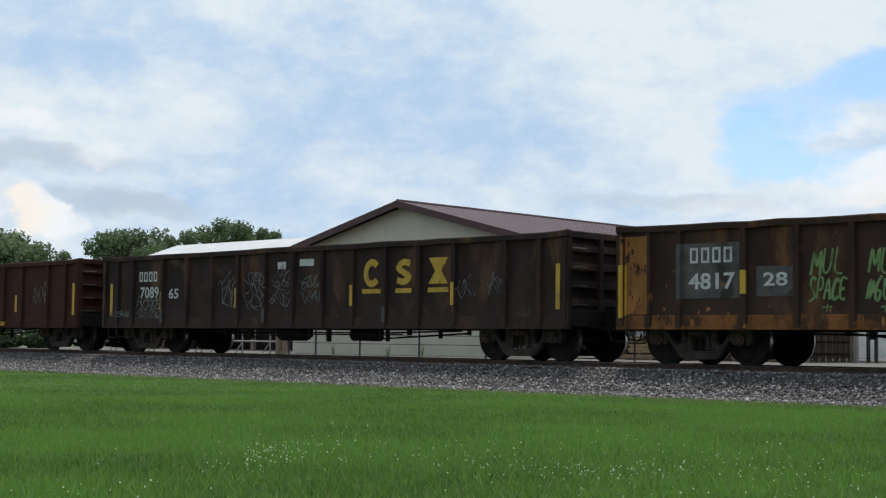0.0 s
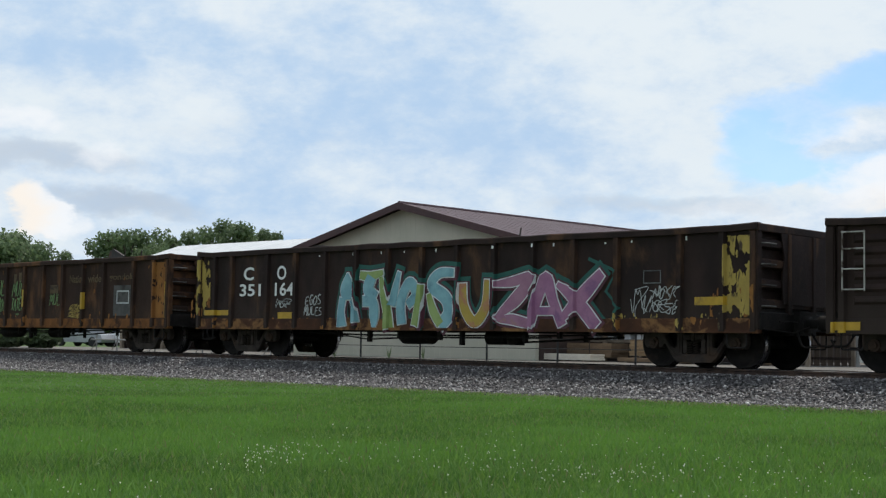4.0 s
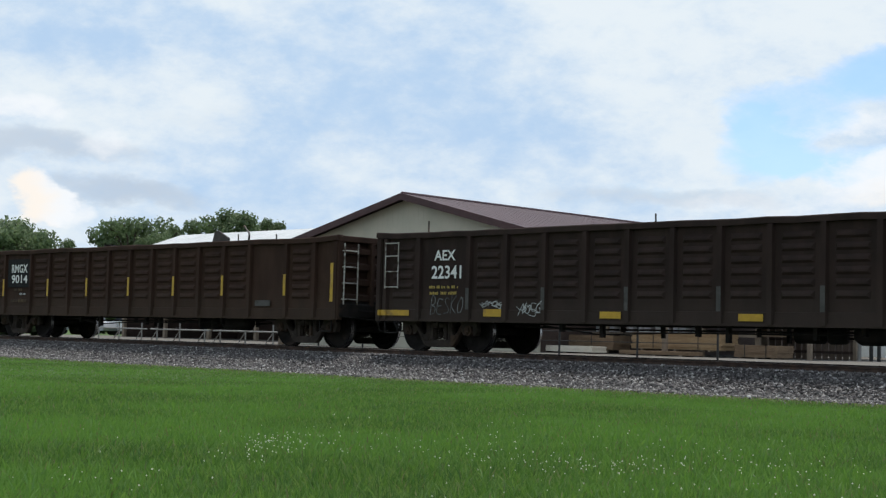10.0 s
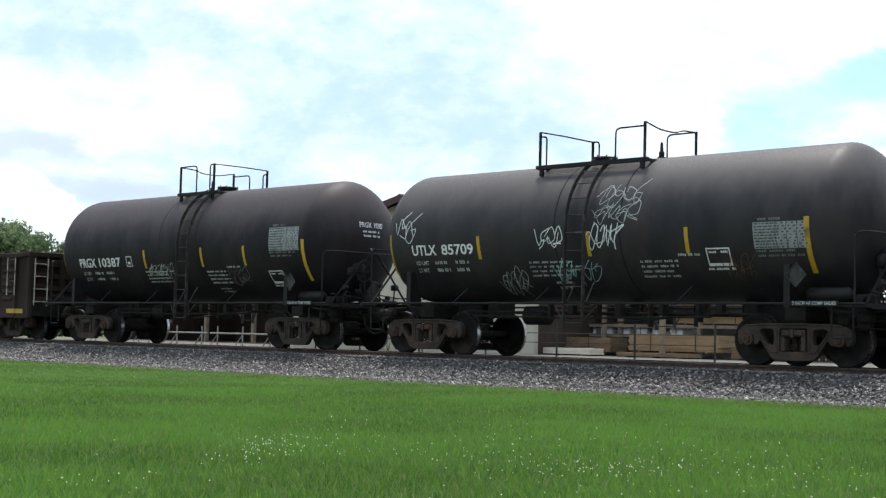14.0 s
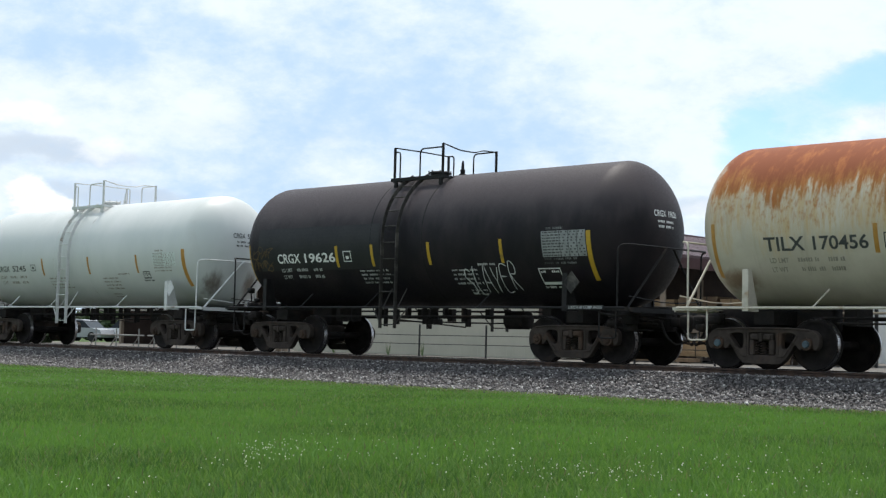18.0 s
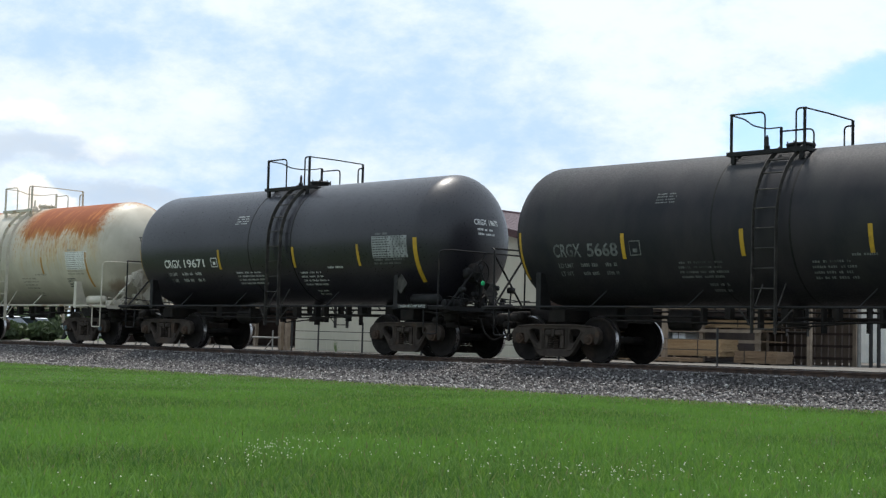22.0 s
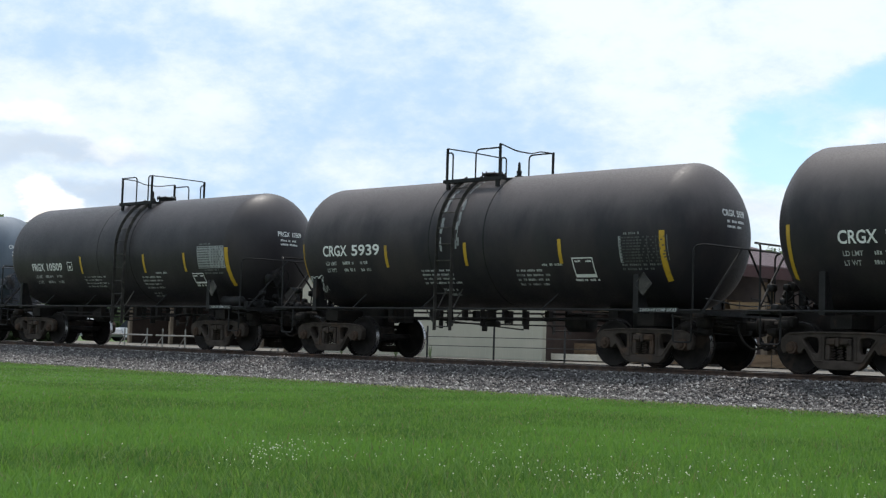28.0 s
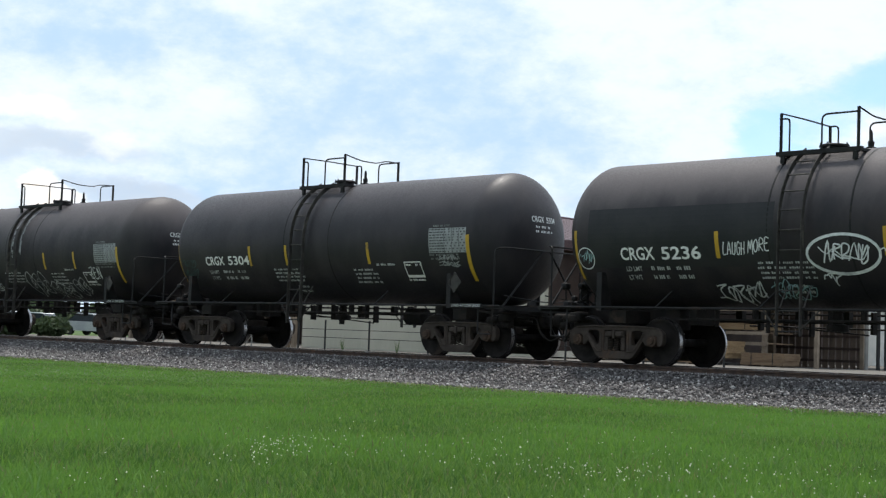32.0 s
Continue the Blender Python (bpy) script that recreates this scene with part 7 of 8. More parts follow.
def mark_blocks(car, u0, u1, v0, v1, material):
    """A lettered mark as four plain open blocks."""
    step = (u1 - u0) / 4
    for k in range(4):
        on_side(car, "mark_block", ring_patch(bmesh.new(), flatly, u0 + k * step, u0 + (k + 0.74) * step, v0, v1, 0.045, 0.004), material, "worn white stencilled block")


def gondolas():
    W = M["white"]
    # the leading red-brown one
    g = gondola(-42.97, False, M["gon_red"], M["gon_red"], None, "red-brown open gondola car with flat steel sides", 1, False)
    side_strips(g, [(u, u + 0.12, 1.1, 1.6) for u in (-6, -2.3, 1.4, 4.6)] + [(7.72, 7.84, 1.0, 1.9), (3.6, 4.2, 0.70, 0.82)])
    side_tags(g, [(5.6, 6.3, 1.3, 1.9, 3, 1)], M["faint_white"], 0.02, 3)
    # black one with yellow block lettering
    g = gondola(-25.52, False, M["gon_black"], M["gon_black"], None, "weathered black gondola car with yellow block marks", 2, False)
    side_strips(g, [(-7.82, -7.70, 0.96, 1.83), (-5.5, -5.37, 1.12, 1.57), (-2.35, -2.23, 1.14, 1.63), (1.85, 1.97, 1.15, 1.62), (4.97, 5.09, 1.14, 1.62), (7.78, 7.89, 1.03, 1.93)])
    for k, (u0, u1) in enumerate(((2.21, 2.80), (3.27, 3.77), (4.26, 4.87))):
        bm, um = bmesh.new(), (u0 + u1) / 2
        if k == 0:          # an open ring
            ribbon(bm, flatly, [(um + 0.02 + 0.20 * math.cos(a), 1.875 + 0.24 * math.sin(a)) for a in [0.7 + n * 4.9 / 18 for n in range(19)]], 0.15, 0.004)
        elif k == 1:        # a double bow
            ribbon(bm, flatly, smooth_line([(u1 - 0.05, 2.06), (um, 2.09), (u0 + 0.08, 1.98), (um, 1.87), (u1 - 0.07, 1.76), (um, 1.66), (u0 + 0.05, 1.70)], 5), 0.14, 0.004)
        else:               # two wedges, tip to tip
            for z, d in ((2.16, -1), (1.60, 1)):
                v = [bm.verts.new((a, -0.004, b)) for a, b in ((u0 + 0.02, z), (u1 - 0.02, z), (um + 0.09, z + d * 0.28), (um - 0.09, z + d * 0.28))]
                bm.faces.new(v if d < 0 else v[::-1])
        patch(bm, flatly, u0, u1, 1.42, 1.52, 0.004, 1)
        on_side(g, "yellow_block_mark", bm, M["worn_yellow"], "worn yellow block mark over a bar")
    mark_blocks(g, -6.46, -5.60, 1.86, 2.12, M["faded_white"])
    side_words(g, [("7089", -6.40, -5.57, 1.42, 1.72), ("65", -5.13, -4.70, 1.40, 1.66)], M["faded_white"])
    side_tags(g, [(-3.03, -2.3, 1.25, 1.95, 3, 1), (-2.01, -1.2, 1.0, 2.04, 3, 2), (-1.04, -0.3, 1.15, 2.0, 3, 2), (0.09, 0.78, 1.2, 1.9, 3, 2), (-6.56, -5.44, 0.85, 1.46, 5, 2), (5.95, 6.41, 1.37, 1.74, 3, 1), (5.1, 5.6, 1.3, 1.7, 3, 1), (-7.5, -6.9, 0.95, 1.1, 4, 1)], M["faint_white"], 0.020, 20)
    on_side(g, "worn_paint", flat_bm(lambda b: (patch(b, flatly, 0.05, 0.55, 2.10, 2.26, 0.003, 1), patch(b, flatly, -0.75, -0.45, 2.05, 2.22, 0.003, 1))), M["faded_white"])
    for xx in EVEN_POSTS[3:-2:4]:
        on_side(g, "post_patch", patch(bmesh.new(), flatly, xx - 0.05, xx + 0.05, 0.78, 1.12, 0.002, 1), M["mark_grey"])
    # rusted one with green tags
    g = gondola(-8.10, False, M["gon_olive"], M["rust_band"], None, "dark rusted gondola car with orange lower sills", 3, False, True)
    side_strips(g, [(-5.41, -5.29, 1.27, 1.69), (-2.3, -2.19, 1.32, 1.78), (0.82, 0.93, 1.25, 1.75), (3.98, 4.09, 1.16, 1.63), (7.86, 8.0, 0.92, 1.87), (-8.05, -7.92, 0.85, 1.85)])
    for k, (u0, u1) in enumerate(((-8.02, -7.40), (7.39, 7.90))):
        on_side(g, "end_plate", patch(bmesh.new(), flatly, u0, u1, 0.92, 2.38, 0.001, 4), M["rust_plate"], "orange rusted end plate")
        flakes(g, u0 + 0.02, u1 - 0.02, 0.95, 2.36, M["gon_olive"], 60 + k, 22, 0.07)
    flakes(g, -7.4, 7.4, 0.66, 1.04, M["rust_plate"], 63, 70, 0.08, "orange rust along the lower sill")
    flakes(g, -7.4, 7.4, 1.0, 2.4, M["rust_band"], 64, 24, 0.07, "scattered rust patches")
    on_side(g, "mark_panel", patch(bmesh.new(), flatly, -6.75, -5.46, 1.20, 2.20, 0.001, 2), M["mark_grey"])
    on_side(g, "mark_panel", patch(bmesh.new(), flatly, -5.12, -4.38, 1.22, 1.75, 0.001, 2), M["mark_grey"])
    on_side(g, "mark_panel", patch(bmesh.new(), flatly, 5.51, 6.41, 0.98, 1.80, 0.001, 2), M["mark_grey"])
    on_side(g, "stencil_box", ring_patch(bmesh.new(), flatly, 5.66, 6.25, 1.30, 1.66, 0.04, 0.004), M["faded_white"])
    mark_blocks(g, -6.50, -5.55, 1.84, 2.12, M["faded_white"])
    side_words(g, [("4817", -6.53, -5.55, 1.36, 1.66), ("28", -4.98, -4.50, 1.40, 1.64)], M["faded_white"])
    for k, u in enumerate((-4.08, -3.02, -1.98, -0.94, 0.14)):
        on_side(g, "graffiti", tag(bmesh.new(), flatly, "MUL", u, u + 0.64, 1.58, 2.00, 400 + k, 0.044), M["spray_green"], "green sprayed graffiti word")
        on_side(g, "graffiti", tag(bmesh.new(), flatly, ("SPACE", "26415", "83614", "YAHOO", "TATER")[k], u - 0.04, u + 0.68, 1.14, 1.52, 410 + k, 0.046), M["spray_green"], "green sprayed graffiti word")
        on_side(g, "graffiti", tag(bmesh.new(), flatly, "5", u + 0.2, u + 0.45, 0.94, 1.08, 420 + k, 0.026), M["spray_green"], "green sprayed stroke")
    on_side(g, "graffiti", tag(bmesh.new(), flatly, "MUL", 2.25, 2.82, 1.30, 1.62, 430, 0.028), M["spray_green"], "green sprayed graffiti word")
    on_side(g, "worn_paint", flat_bm(lambda b: (patch(b, flatly, 2.26, 2.70, 1.62, 1.86, 0.003, 1), patch(b, flatly, 0.22, 0.36, 1.95, 2.22, 0.003, 1), patch(b, flatly, 0.5, 0.66, 1.98, 2.26, 0.003, 1))), M["faded_tan"])
    side_tags(g, [(3.25, 3.92, 0.92, 1.30, 3, 2)], M["flaked_yellow"], 0.03, 60)
    for word, u0, u1 in (("Nation", 3.28, 4.02), ("wide", 4.22, 4.88), ("gondola", 5.28, 6.5)):
        on_side(g, "faded_word", words(bmesh.new(), flatly, word, u0, u1, 1.90, 2.12, 0.003), M["faded_tan"], "faded tan lettering")
    scrap(g, 5, ((4.1, -0.5, "plate"), (5.0, -0.3, "rod"), (-0.2, 0.2, "pile")))
    # the one with the mural
    g = gondola(9.34, False, M["gon_black"], M["sill_flaked"], None, "dark gondola car with a large painted mural", 4, False, True)
    mural(g)
    side_words(g, [("C", -6.29, -5.90, 1.83, 2.15), ("351", -6.43, -5.62, 1.44, 1.74), ("164", -5.09, -4.40, 1.44, 1.76)], W)
    side_words(g, [("O", -5.02, -4.68, 1.82, 2.16)], W)
    side_strips(g, [(-7.85, -6.82, 0.98, 1.11), (-4.96, -4.41, 0.90, 1.05), (6.79, 7.73, 1.14, 1.29)])
    for k, (u0, u1) in enumerate(((-8.1, -7.62), (7.42, 7.96))):
        flakes(g, u0, u1, 0.95, 2.38, M["flaked_yellow"], 40 + k, 34, 0.17, "flaking yellow end paint")
        flakes(g, u0 - 0.3, u1 + 0.1, 0.92, 1.5, M["rust_plate"], 50 + k, 12, 0.10, "orange rust patches")
    flakes(g, -7.6, 8.0, 0.66, 0.92, M["rust_plate"], 44, 60, 0.09, "orange rust along the sill")
    flakes(g, 3.5, 8.0, 0.66, 1.0, M["flaked_yellow"], 45, 40, 0.06)
    for k, (word, u0, u1, v0, v1) in enumerate((("EGOS", -3.98, -3.42, 1.22, 1.44), ("MULES", -4.02, -3.38, 0.98, 1.18))):
        on_side(g, "graffiti", tag(bmesh.new(), flatly, word, u0, u1, v0, v1, 440 + k, 0.024), M["faded_white"], "white sprayed graffiti word")
    side_tags(g, [(-5.05, -4.5, 1.16, 1.38, 4, 1), (5.37, 5.75, 0.97, 1.45, 2, 1), (5.80, 6.44, 1.0, 1.5, 4, 2)], M["faded_white"], 0.022, 70)
    bm = ring_patch(bmesh.new(), flatly, 5.65, 6.05, 1.55, 1.80, 0.02, 0.004)
    on_side(g, "stencil_box", bm, M["faint_white"])
    # white flecks painted as sky showing through rust holes under the chord
    rng = random.Random(9)
    bm = bmesh.new()
    for k in range(12):
        u = -3.5 + k * 0.9 + rng.uniform(-0.3, 0.3)
        patch(bm, flatly, u, u + rng.uniform(0.03, 0.06), 2.33, 2.33 + rng.uniform(0.03, 0.08), 0.004, 1)
    on_side(g, "paint_fleck", bm, W)
    scrap(g, 6, ((1.6, -0.4, "rod"), (-4.6, -0.9, "pile")))
    # three with louvred panels
    g = gondola(26.90, True, M["gon_umber"], M["gon_umber"], None, "dark umber gondola car with louvred steel sides", 5)
    on_side(g, "mark_panel", patch(bmesh.new(), flatly, -6.75, -5.30, 1.25, 2.15, 0.001, 2), M["mark_black"])
    side_words(g, [("AEX", -6.33, -5.74, 1.75, 1.95), ("22370", -6.39, -5.54, 1.38, 1.63)], W)
    side_strips(g, [(-6.19, -5.66, 0.79, 0.92), (-3.93, -3.38, 0.78, 0.91), (-0.86, -0.37, 0.80, 0.93), (2.17, 2.67, 0.82, 0.95), (6.66, 7.2, 0.75, 1.01), (-8.02, -7.5, 0.66, 0.84)])
    on_side(g, "stencil_box", patch(bmesh.new(), flatly, 3.17, 3.68, 0.75, 1.06, 0.003, 1), M["faded_white"])
    bm = bmesh.new()
    for k in range(4):
        patch(bm, flatly, 3.22 + k * 0.115, 3.30 + k * 0.115, 0.85, 1.03, 0.006, 1)
    on_side(g, "mark_bars", bm, M["mark_black"])
    side_tags(g, [(-4.4, -3.0, 1.3, 1.9, 6, 1)], M["gon_brown"], 0.03, 82)
    g = gondola(44.46, True, M["gon_brown"], M["gon_brown"], None, "brown gondola car with louvred sides and scrap load", 6)
    on_side(g, "mark_panel", patch(bmesh.new(), flatly, -6.64, -5.36, 1.46, 2.29, 0.001, 2), M["mark_black"])
    side_words(g, [("RMGX", -6.43, -5.53, 1.89, 2.14), ("9014", -6.42, -5.52, 1.58, 1.83)], W)
    side_strips(g, [(u - 0.045, u + 0.045, 1.20, 1.70) for u in (-6.81, -4.32, -2.28, -0.24, 1.80, 3.86, 6.26)] + [(7.84, 7.96, 1.06, 1.95), (-8.1, -8.0, 1.06, 1.95)])
    on_side(g, "worn_label", flat_bm(lambda b: (patch(b, flatly, 5.13, 5.70, 0.95, 1.09, 0.003, 1))), M["mark_grey"])
    on_side(g, "worn_print", flat_bm(lambda b: (bars(b, flatly, -6.42, -5.55, 1.00, 1.12, 1, 31, 0.85), bars(b, flatly, -6.3, -5.7, 1.34, 1.44, 1, 33, 0.85))), M["faded_tan"])
    on_side(g, "worn_print", bars(bmesh.new(), flatly, -5.95, -5.55, 1.22, 1.30, 1, 34, 0.85), M["faded_white"])
    scrap(g, 7, ((2.9, -0.9, "plate"), (4.0, -0.8, "bent"), (3.3, -0.6, "rod"), (4.6, -0.4, "rod"), (-1.6, -1.0, "pile"), (0.9, 0.0, "pile")))
    g = gondola(61.97, True, M["gon_umber"], M["gon_umber"], None, "dark brown gondola car with louvred sides", 7)
    side_words(g, [("AEX", -6.35, -5.73, 1.94, 2.16), ("22341", -6.42, -5.55, 1.55, 1.83)], W)
    side_strips(g, [(-8.02, -7.08, 0.76, 0.88), (-4.91, -4.42, 0.76, 0.91), (-1.9, -1.4, 0.75, 0.88), (1.17, 1.67, 0.73, 0.86), (4.18, 4.7, 0.76, 0.89), (6.82, 7.76, 0.77, 0.90)])
    bm = ring_patch(bmesh.new(), flatly, 5.62, 6.13, 0.79, 1.10, 0.022, 0.004)
    patch(bm, flatly, 5.86, 5.88, 0.79, 1.10, 0.004, 1)
    on_side(g, "stencil_box", bm, W)
    on_side(g, "graffiti", tag(bmesh.new(), flatly, "BESKO", -6.46, -5.48, 0.82, 1.16, 450, 0.020), M["faint_white"], "white sprayed graffiti word")
    side_tags(g, [(-5.01, -4.40, 0.94, 1.08, 4, 1), (-4.0, -3.35, 0.79, 1.06, 4, 1)], M["faded_white"], 0.018, 90)
    on_side(g, "worn_print", bars(bmesh.new(), flatly, -6.5, -5.5, 1.16, 1.42, 2, 12), M["flaked_yellow"])
    for k in range(2, 15):
        if k % 2:
            on_side(g, "post_patch", patch(bmesh.new(), flatly, LOUVRE_POSTS[k] - 0.045, LOUVRE_POSTS[k] + 0.045, 0.90, 1.35, 0.002, 1), M["mark_grey"])
    for xx in (6.92, 7.36):
        part("side_ladder_rail", tube(bmesh.new(), [(xx, -SIDE_Y - 0.12, 1.30), (xx, -SIDE_Y - 0.12, 2.42)], 0.016, 6), M["grab_white"], g, "worn pale ladder rail on the side")
    for zz in (1.40, 1.72, 2.04, 2.36):
        part("side_ladder_rung", tube(bmesh.new(), [(6.92, -SIDE_Y - 0.12, zz), (7.36, -SIDE_Y - 0.12, zz)], 0.013, 6), M["grab_grey"], g)
    scrap(g, 8, ((-7.2, -0.8, "rod"), (-1.3, -0.5, "rod"), (1.2, -0.2, "pile")))


# ---------------------------------------------------------------- yard and buildings
M.update({
    "siding": paint("beige_metal_siding", (0.40, 0.38, 0.30), (0.46, 0.43, 0.34), scale=0.8, rough=0.6, bump=0.03, speck=0.05),
    "maroon": paint("maroon_metal_roofing", (0.0562, 0.0317, 0.0389), (0.0684, 0.0396, 0.0475), (0.0756, 0.0490, 0.0562), 0.42, 0.3, scale=0.6, rough=0.58, bump=0.03, speck=0.05, spec=0.22),
    "trim": paint("dark_maroon_trim", (0.045, 0.018, 0.018), (0.062, 0.026, 0.025), scale=1.5, rough=0.55, speck=0.05),
    # dark_wall: its darkness also carries the shade of open bays and shed interior
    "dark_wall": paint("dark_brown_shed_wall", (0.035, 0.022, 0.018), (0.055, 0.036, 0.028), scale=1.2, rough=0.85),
    "white_roof": paint("white_metal_roofing", (0.47, 0.485, 0.49), (0.54, 0.55, 0.555), (0.38, 0.39, 0.39), 0.4, 0.3, scale=0.7, rough=0.5, bump=0.02, speck=0),
    "timber": paint("fresh_sawn_timber", (0.2560, 0.1680, 0.0880), (0.3200, 0.2200, 0.1200), (0.1920, 0.1200, 0.0600), 0.45, 0.2, scale=2.0, streak=0.3, rough=0.8),
    "timber_brown": paint("brown_treated_timber", (0.1445, 0.0935, 0.0553), (0.2040, 0.1360, 0.0808), (0.1020, 0.0680, 0.0425), 0.45, 0.2, scale=2.0, streak=0.3, rough=0.85),
    "timber_pale": paint("pale_board_stack", (0.58, 0.52, 0.42), (0.66, 0.60, 0.50), scale=2.0, rough=0.8),
    "wrap": paint("plain_white_face", (0.68, 0.71, 0.73), (0.78, 0.80, 0.81), rough=0.4, scale=2, bump=0.05),
    "post_tan": paint("weathered_tan_post", (0.17, 0.130, 0.094), (0.24, 0.19, 0.14), scale=3, rough=0.9),
    "fence_black": paint("black_fence_steel", (0.012, 0.012, 0.012), (0.022, 0.021, 0.02), scale=5),
    "fence_white": paint("white_fence_pipe", (0.19, 0.185, 0.17), (0.24, 0.23, 0.215), (0.13, 0.11, 0.09), 0.42, scale=4),
    "boards": paint("weathered_brown_boards", (0.09, 0.066, 0.05), (0.14, 0.105, 0.08), (0.065, 0.047, 0.036), 0.46, 0.2, scale=2, streak=3, rough=0.9),
    "car_white": paint("white_car_paint", (0.72, 0.73, 0.74), (0.78, 0.78, 0.78), rough=0.3, scale=1, bump=0, speck=0),
    "car_grey": paint("silver_grey_car_paint", (0.28, 0.29, 0.31), (0.34, 0.35, 0.36), rough=0.3, scale=1, bump=0, speck=0),
    "glass": paint("dark_car_glass", (0.02, 0.025, 0.03), (0.03, 0.035, 0.04), rough=0.08, bump=0, speck=0),
    "tyre": paint("black_rubber", (0.015, 0.015, 0.015), (0.025, 0.025, 0.025), rough=0.9),
})


def barn():
    """Beige gabled storehouse with a maroon roof, its gable towards the track."""
    x0, x1, y0, y1, ze, zr = -48.6, -34.6, 18.1, 43.0, 4.28, 6.00
    xm = (x0 + x1) / 2
    b = thing("storehouse", pose(0, 0, 0), "beige metal-sided storehouse with a maroon gabled roof", "building")
    bm = bmesh.new()
    prism(bm, [(x0, YARD - 0.3), (x1, YARD - 0.3), (x1, ze), (xm, zr), (x0, ze)], y0, y0 + 0.2)
    gable = part("gable_wall", bm, M["siding"], b, "beige ribbed metal gable wall")
    n = int((x1 - x0) / 0.3)
    for k in range(1, n):
        x = x0 + k * 0.3
        top = zr - abs(x - xm) / (x1 - xm) * (zr - ze) - 0.12
        part("siding_rib", prism_x(bmesh.new(), [(y0, YARD), (y0, top), (y0 - 0.004, top), (y0 - 0.004, YARD)], x - 0.008, x + 0.008), M["siding"], gable)
    # dark colour stands in for the shade inside open bays
    part("side_wall", box(bmesh.new(), x1 - 0.2, x1, y0 + 0.2, y1, YARD - 0.3, ze), M["dark_wall"], b, "side wall under the eave, coloured dark for the shaded bays")
    part("side_wall", box(bmesh.new(), x0, x0 + 0.2, y0 + 0.2, y1, YARD - 0.3, ze), M["siding"], b)
    part("rear_wall", prism(bmesh.new(), [(x0 + 0.2, YARD - 0.3), (x1 - 0.2, YARD - 0.3), (x1 - 0.2, ze), (xm, zr - 0.05), (x0 + 0.2, ze)], y1 - 0.2, y1), M["siding"], b)
    over, slope = 0.55, (zr - ze) / (xm - x0)
    for s, xe in ((-1, x0), (1, x1)):
        bm = bmesh.new()
        a, c = (xm, zr + 0.09), (xe + s * over, ze + 0.09 - over * slope)
        prism(bm, [a, c, (c[0], c[1] + 0.07), (a[0], a[1] + 0.07)], y0 - 0.5, y1 + 0.4)
        roof = part("roof_slope", bm, M["maroon"], b, "ribbed maroon metal roof slope")
        rib = shared("roof_rib%d" % s, lambda b2: prism(b2, [(a[0], a[1] + 0.071), (c[0], c[1] + 0.071), (c[0], c[1] + 0.079), (a[0], a[1] + 0.079)][::s], -0.015, 0.015), M["maroon"])
        for k in range(42):
            part("roof_rib", rib, None, roof, m=pose(0, y0 - 0.4 + k * 0.6, 0))
        part("rake_trim", prism(bmesh.new(), [(a[0], a[1] - 0.20), (c[0], c[1] - 0.20), (c[0], c[1] + 0.085), (a[0], a[1] + 0.085)][::s], y0 - 0.56, y0 - 0.50), M["trim"], b, "dark maroon rake trim")
        part("fascia", box(bmesh.new(), min(c[0], c[0] + s * 0.05), max(c[0], c[0] + s * 0.05), y0 - 0.5, y1 + 0.4, c[1] - 0.32, c[1] + 0.06), M["trim"], b, "dark maroon fascia")
    part("ridge_cap", tube(bmesh.new(), [(xm, y0 - 0.5, zr + 0.17), (xm, y1 + 0.4, zr + 0.17)], 0.07, 6), M["maroon"], b)


def open_shed():
    """Long white-roofed open shed beyond the storehouse."""
    x0, x1, yr, zr, ye, ze = -74.0, -51.0, 30.0, 6.20, 25.2, 4.55
    b = thing("open_shed", pose(0, 0, 0), "long open-fronted shed with a white metal roof", "shed")
    bm = bmesh.new()
    prism_x(bm, [(yr, zr), (ye, ze), (ye, ze + 0.08), (yr, zr + 0.08)][::-1], x0, x1)
    roof = part("roof_slope", bm, M["white_roof"], b, "white ribbed metal roof slope")
    rib = shared("shed_roof_rib", lambda b2: prism_x(b2, [(yr, zr + 0.081), (ye, ze + 0.081), (ye, ze + 0.092), (yr, zr + 0.092)][::-1], -0.02, 0.02), M["white_roof"])
    for k in range(38):
        part("roof_rib", rib, None, roof, m=pose(x0 + 0.3 + k * 0.6, 0, 0))
    part("roof_slope", prism_x(bmesh.new(), [(yr, zr), (yr, zr + 0.08), (yr + 5, ze + 0.08), (yr + 5, ze)][::-1], x0, x1), M["white_roof"], b)
    part("rear_wall", box(bmesh.new(), x0 + 0.3, x1, yr + 4.4, yr + 4.6, YARD - 0.3, ze + 0.1), M["dark_wall"], b)
    part("end_wall", box(bmesh.new(), x0 + 0.3, x0 + 0.45, ye + 0.5, yr + 4.4, YARD - 0.3, ze), M["dark_wall"], b)
    for k in range(6):
        part("post", box(bmesh.new(), x0 + 0.6 + k * 4.2, x0 + 0.8 + k * 4.2, ye + 0.3, ye + 0.5, YARD - 0.3, ze + 0.1), M["post_tan"], b)


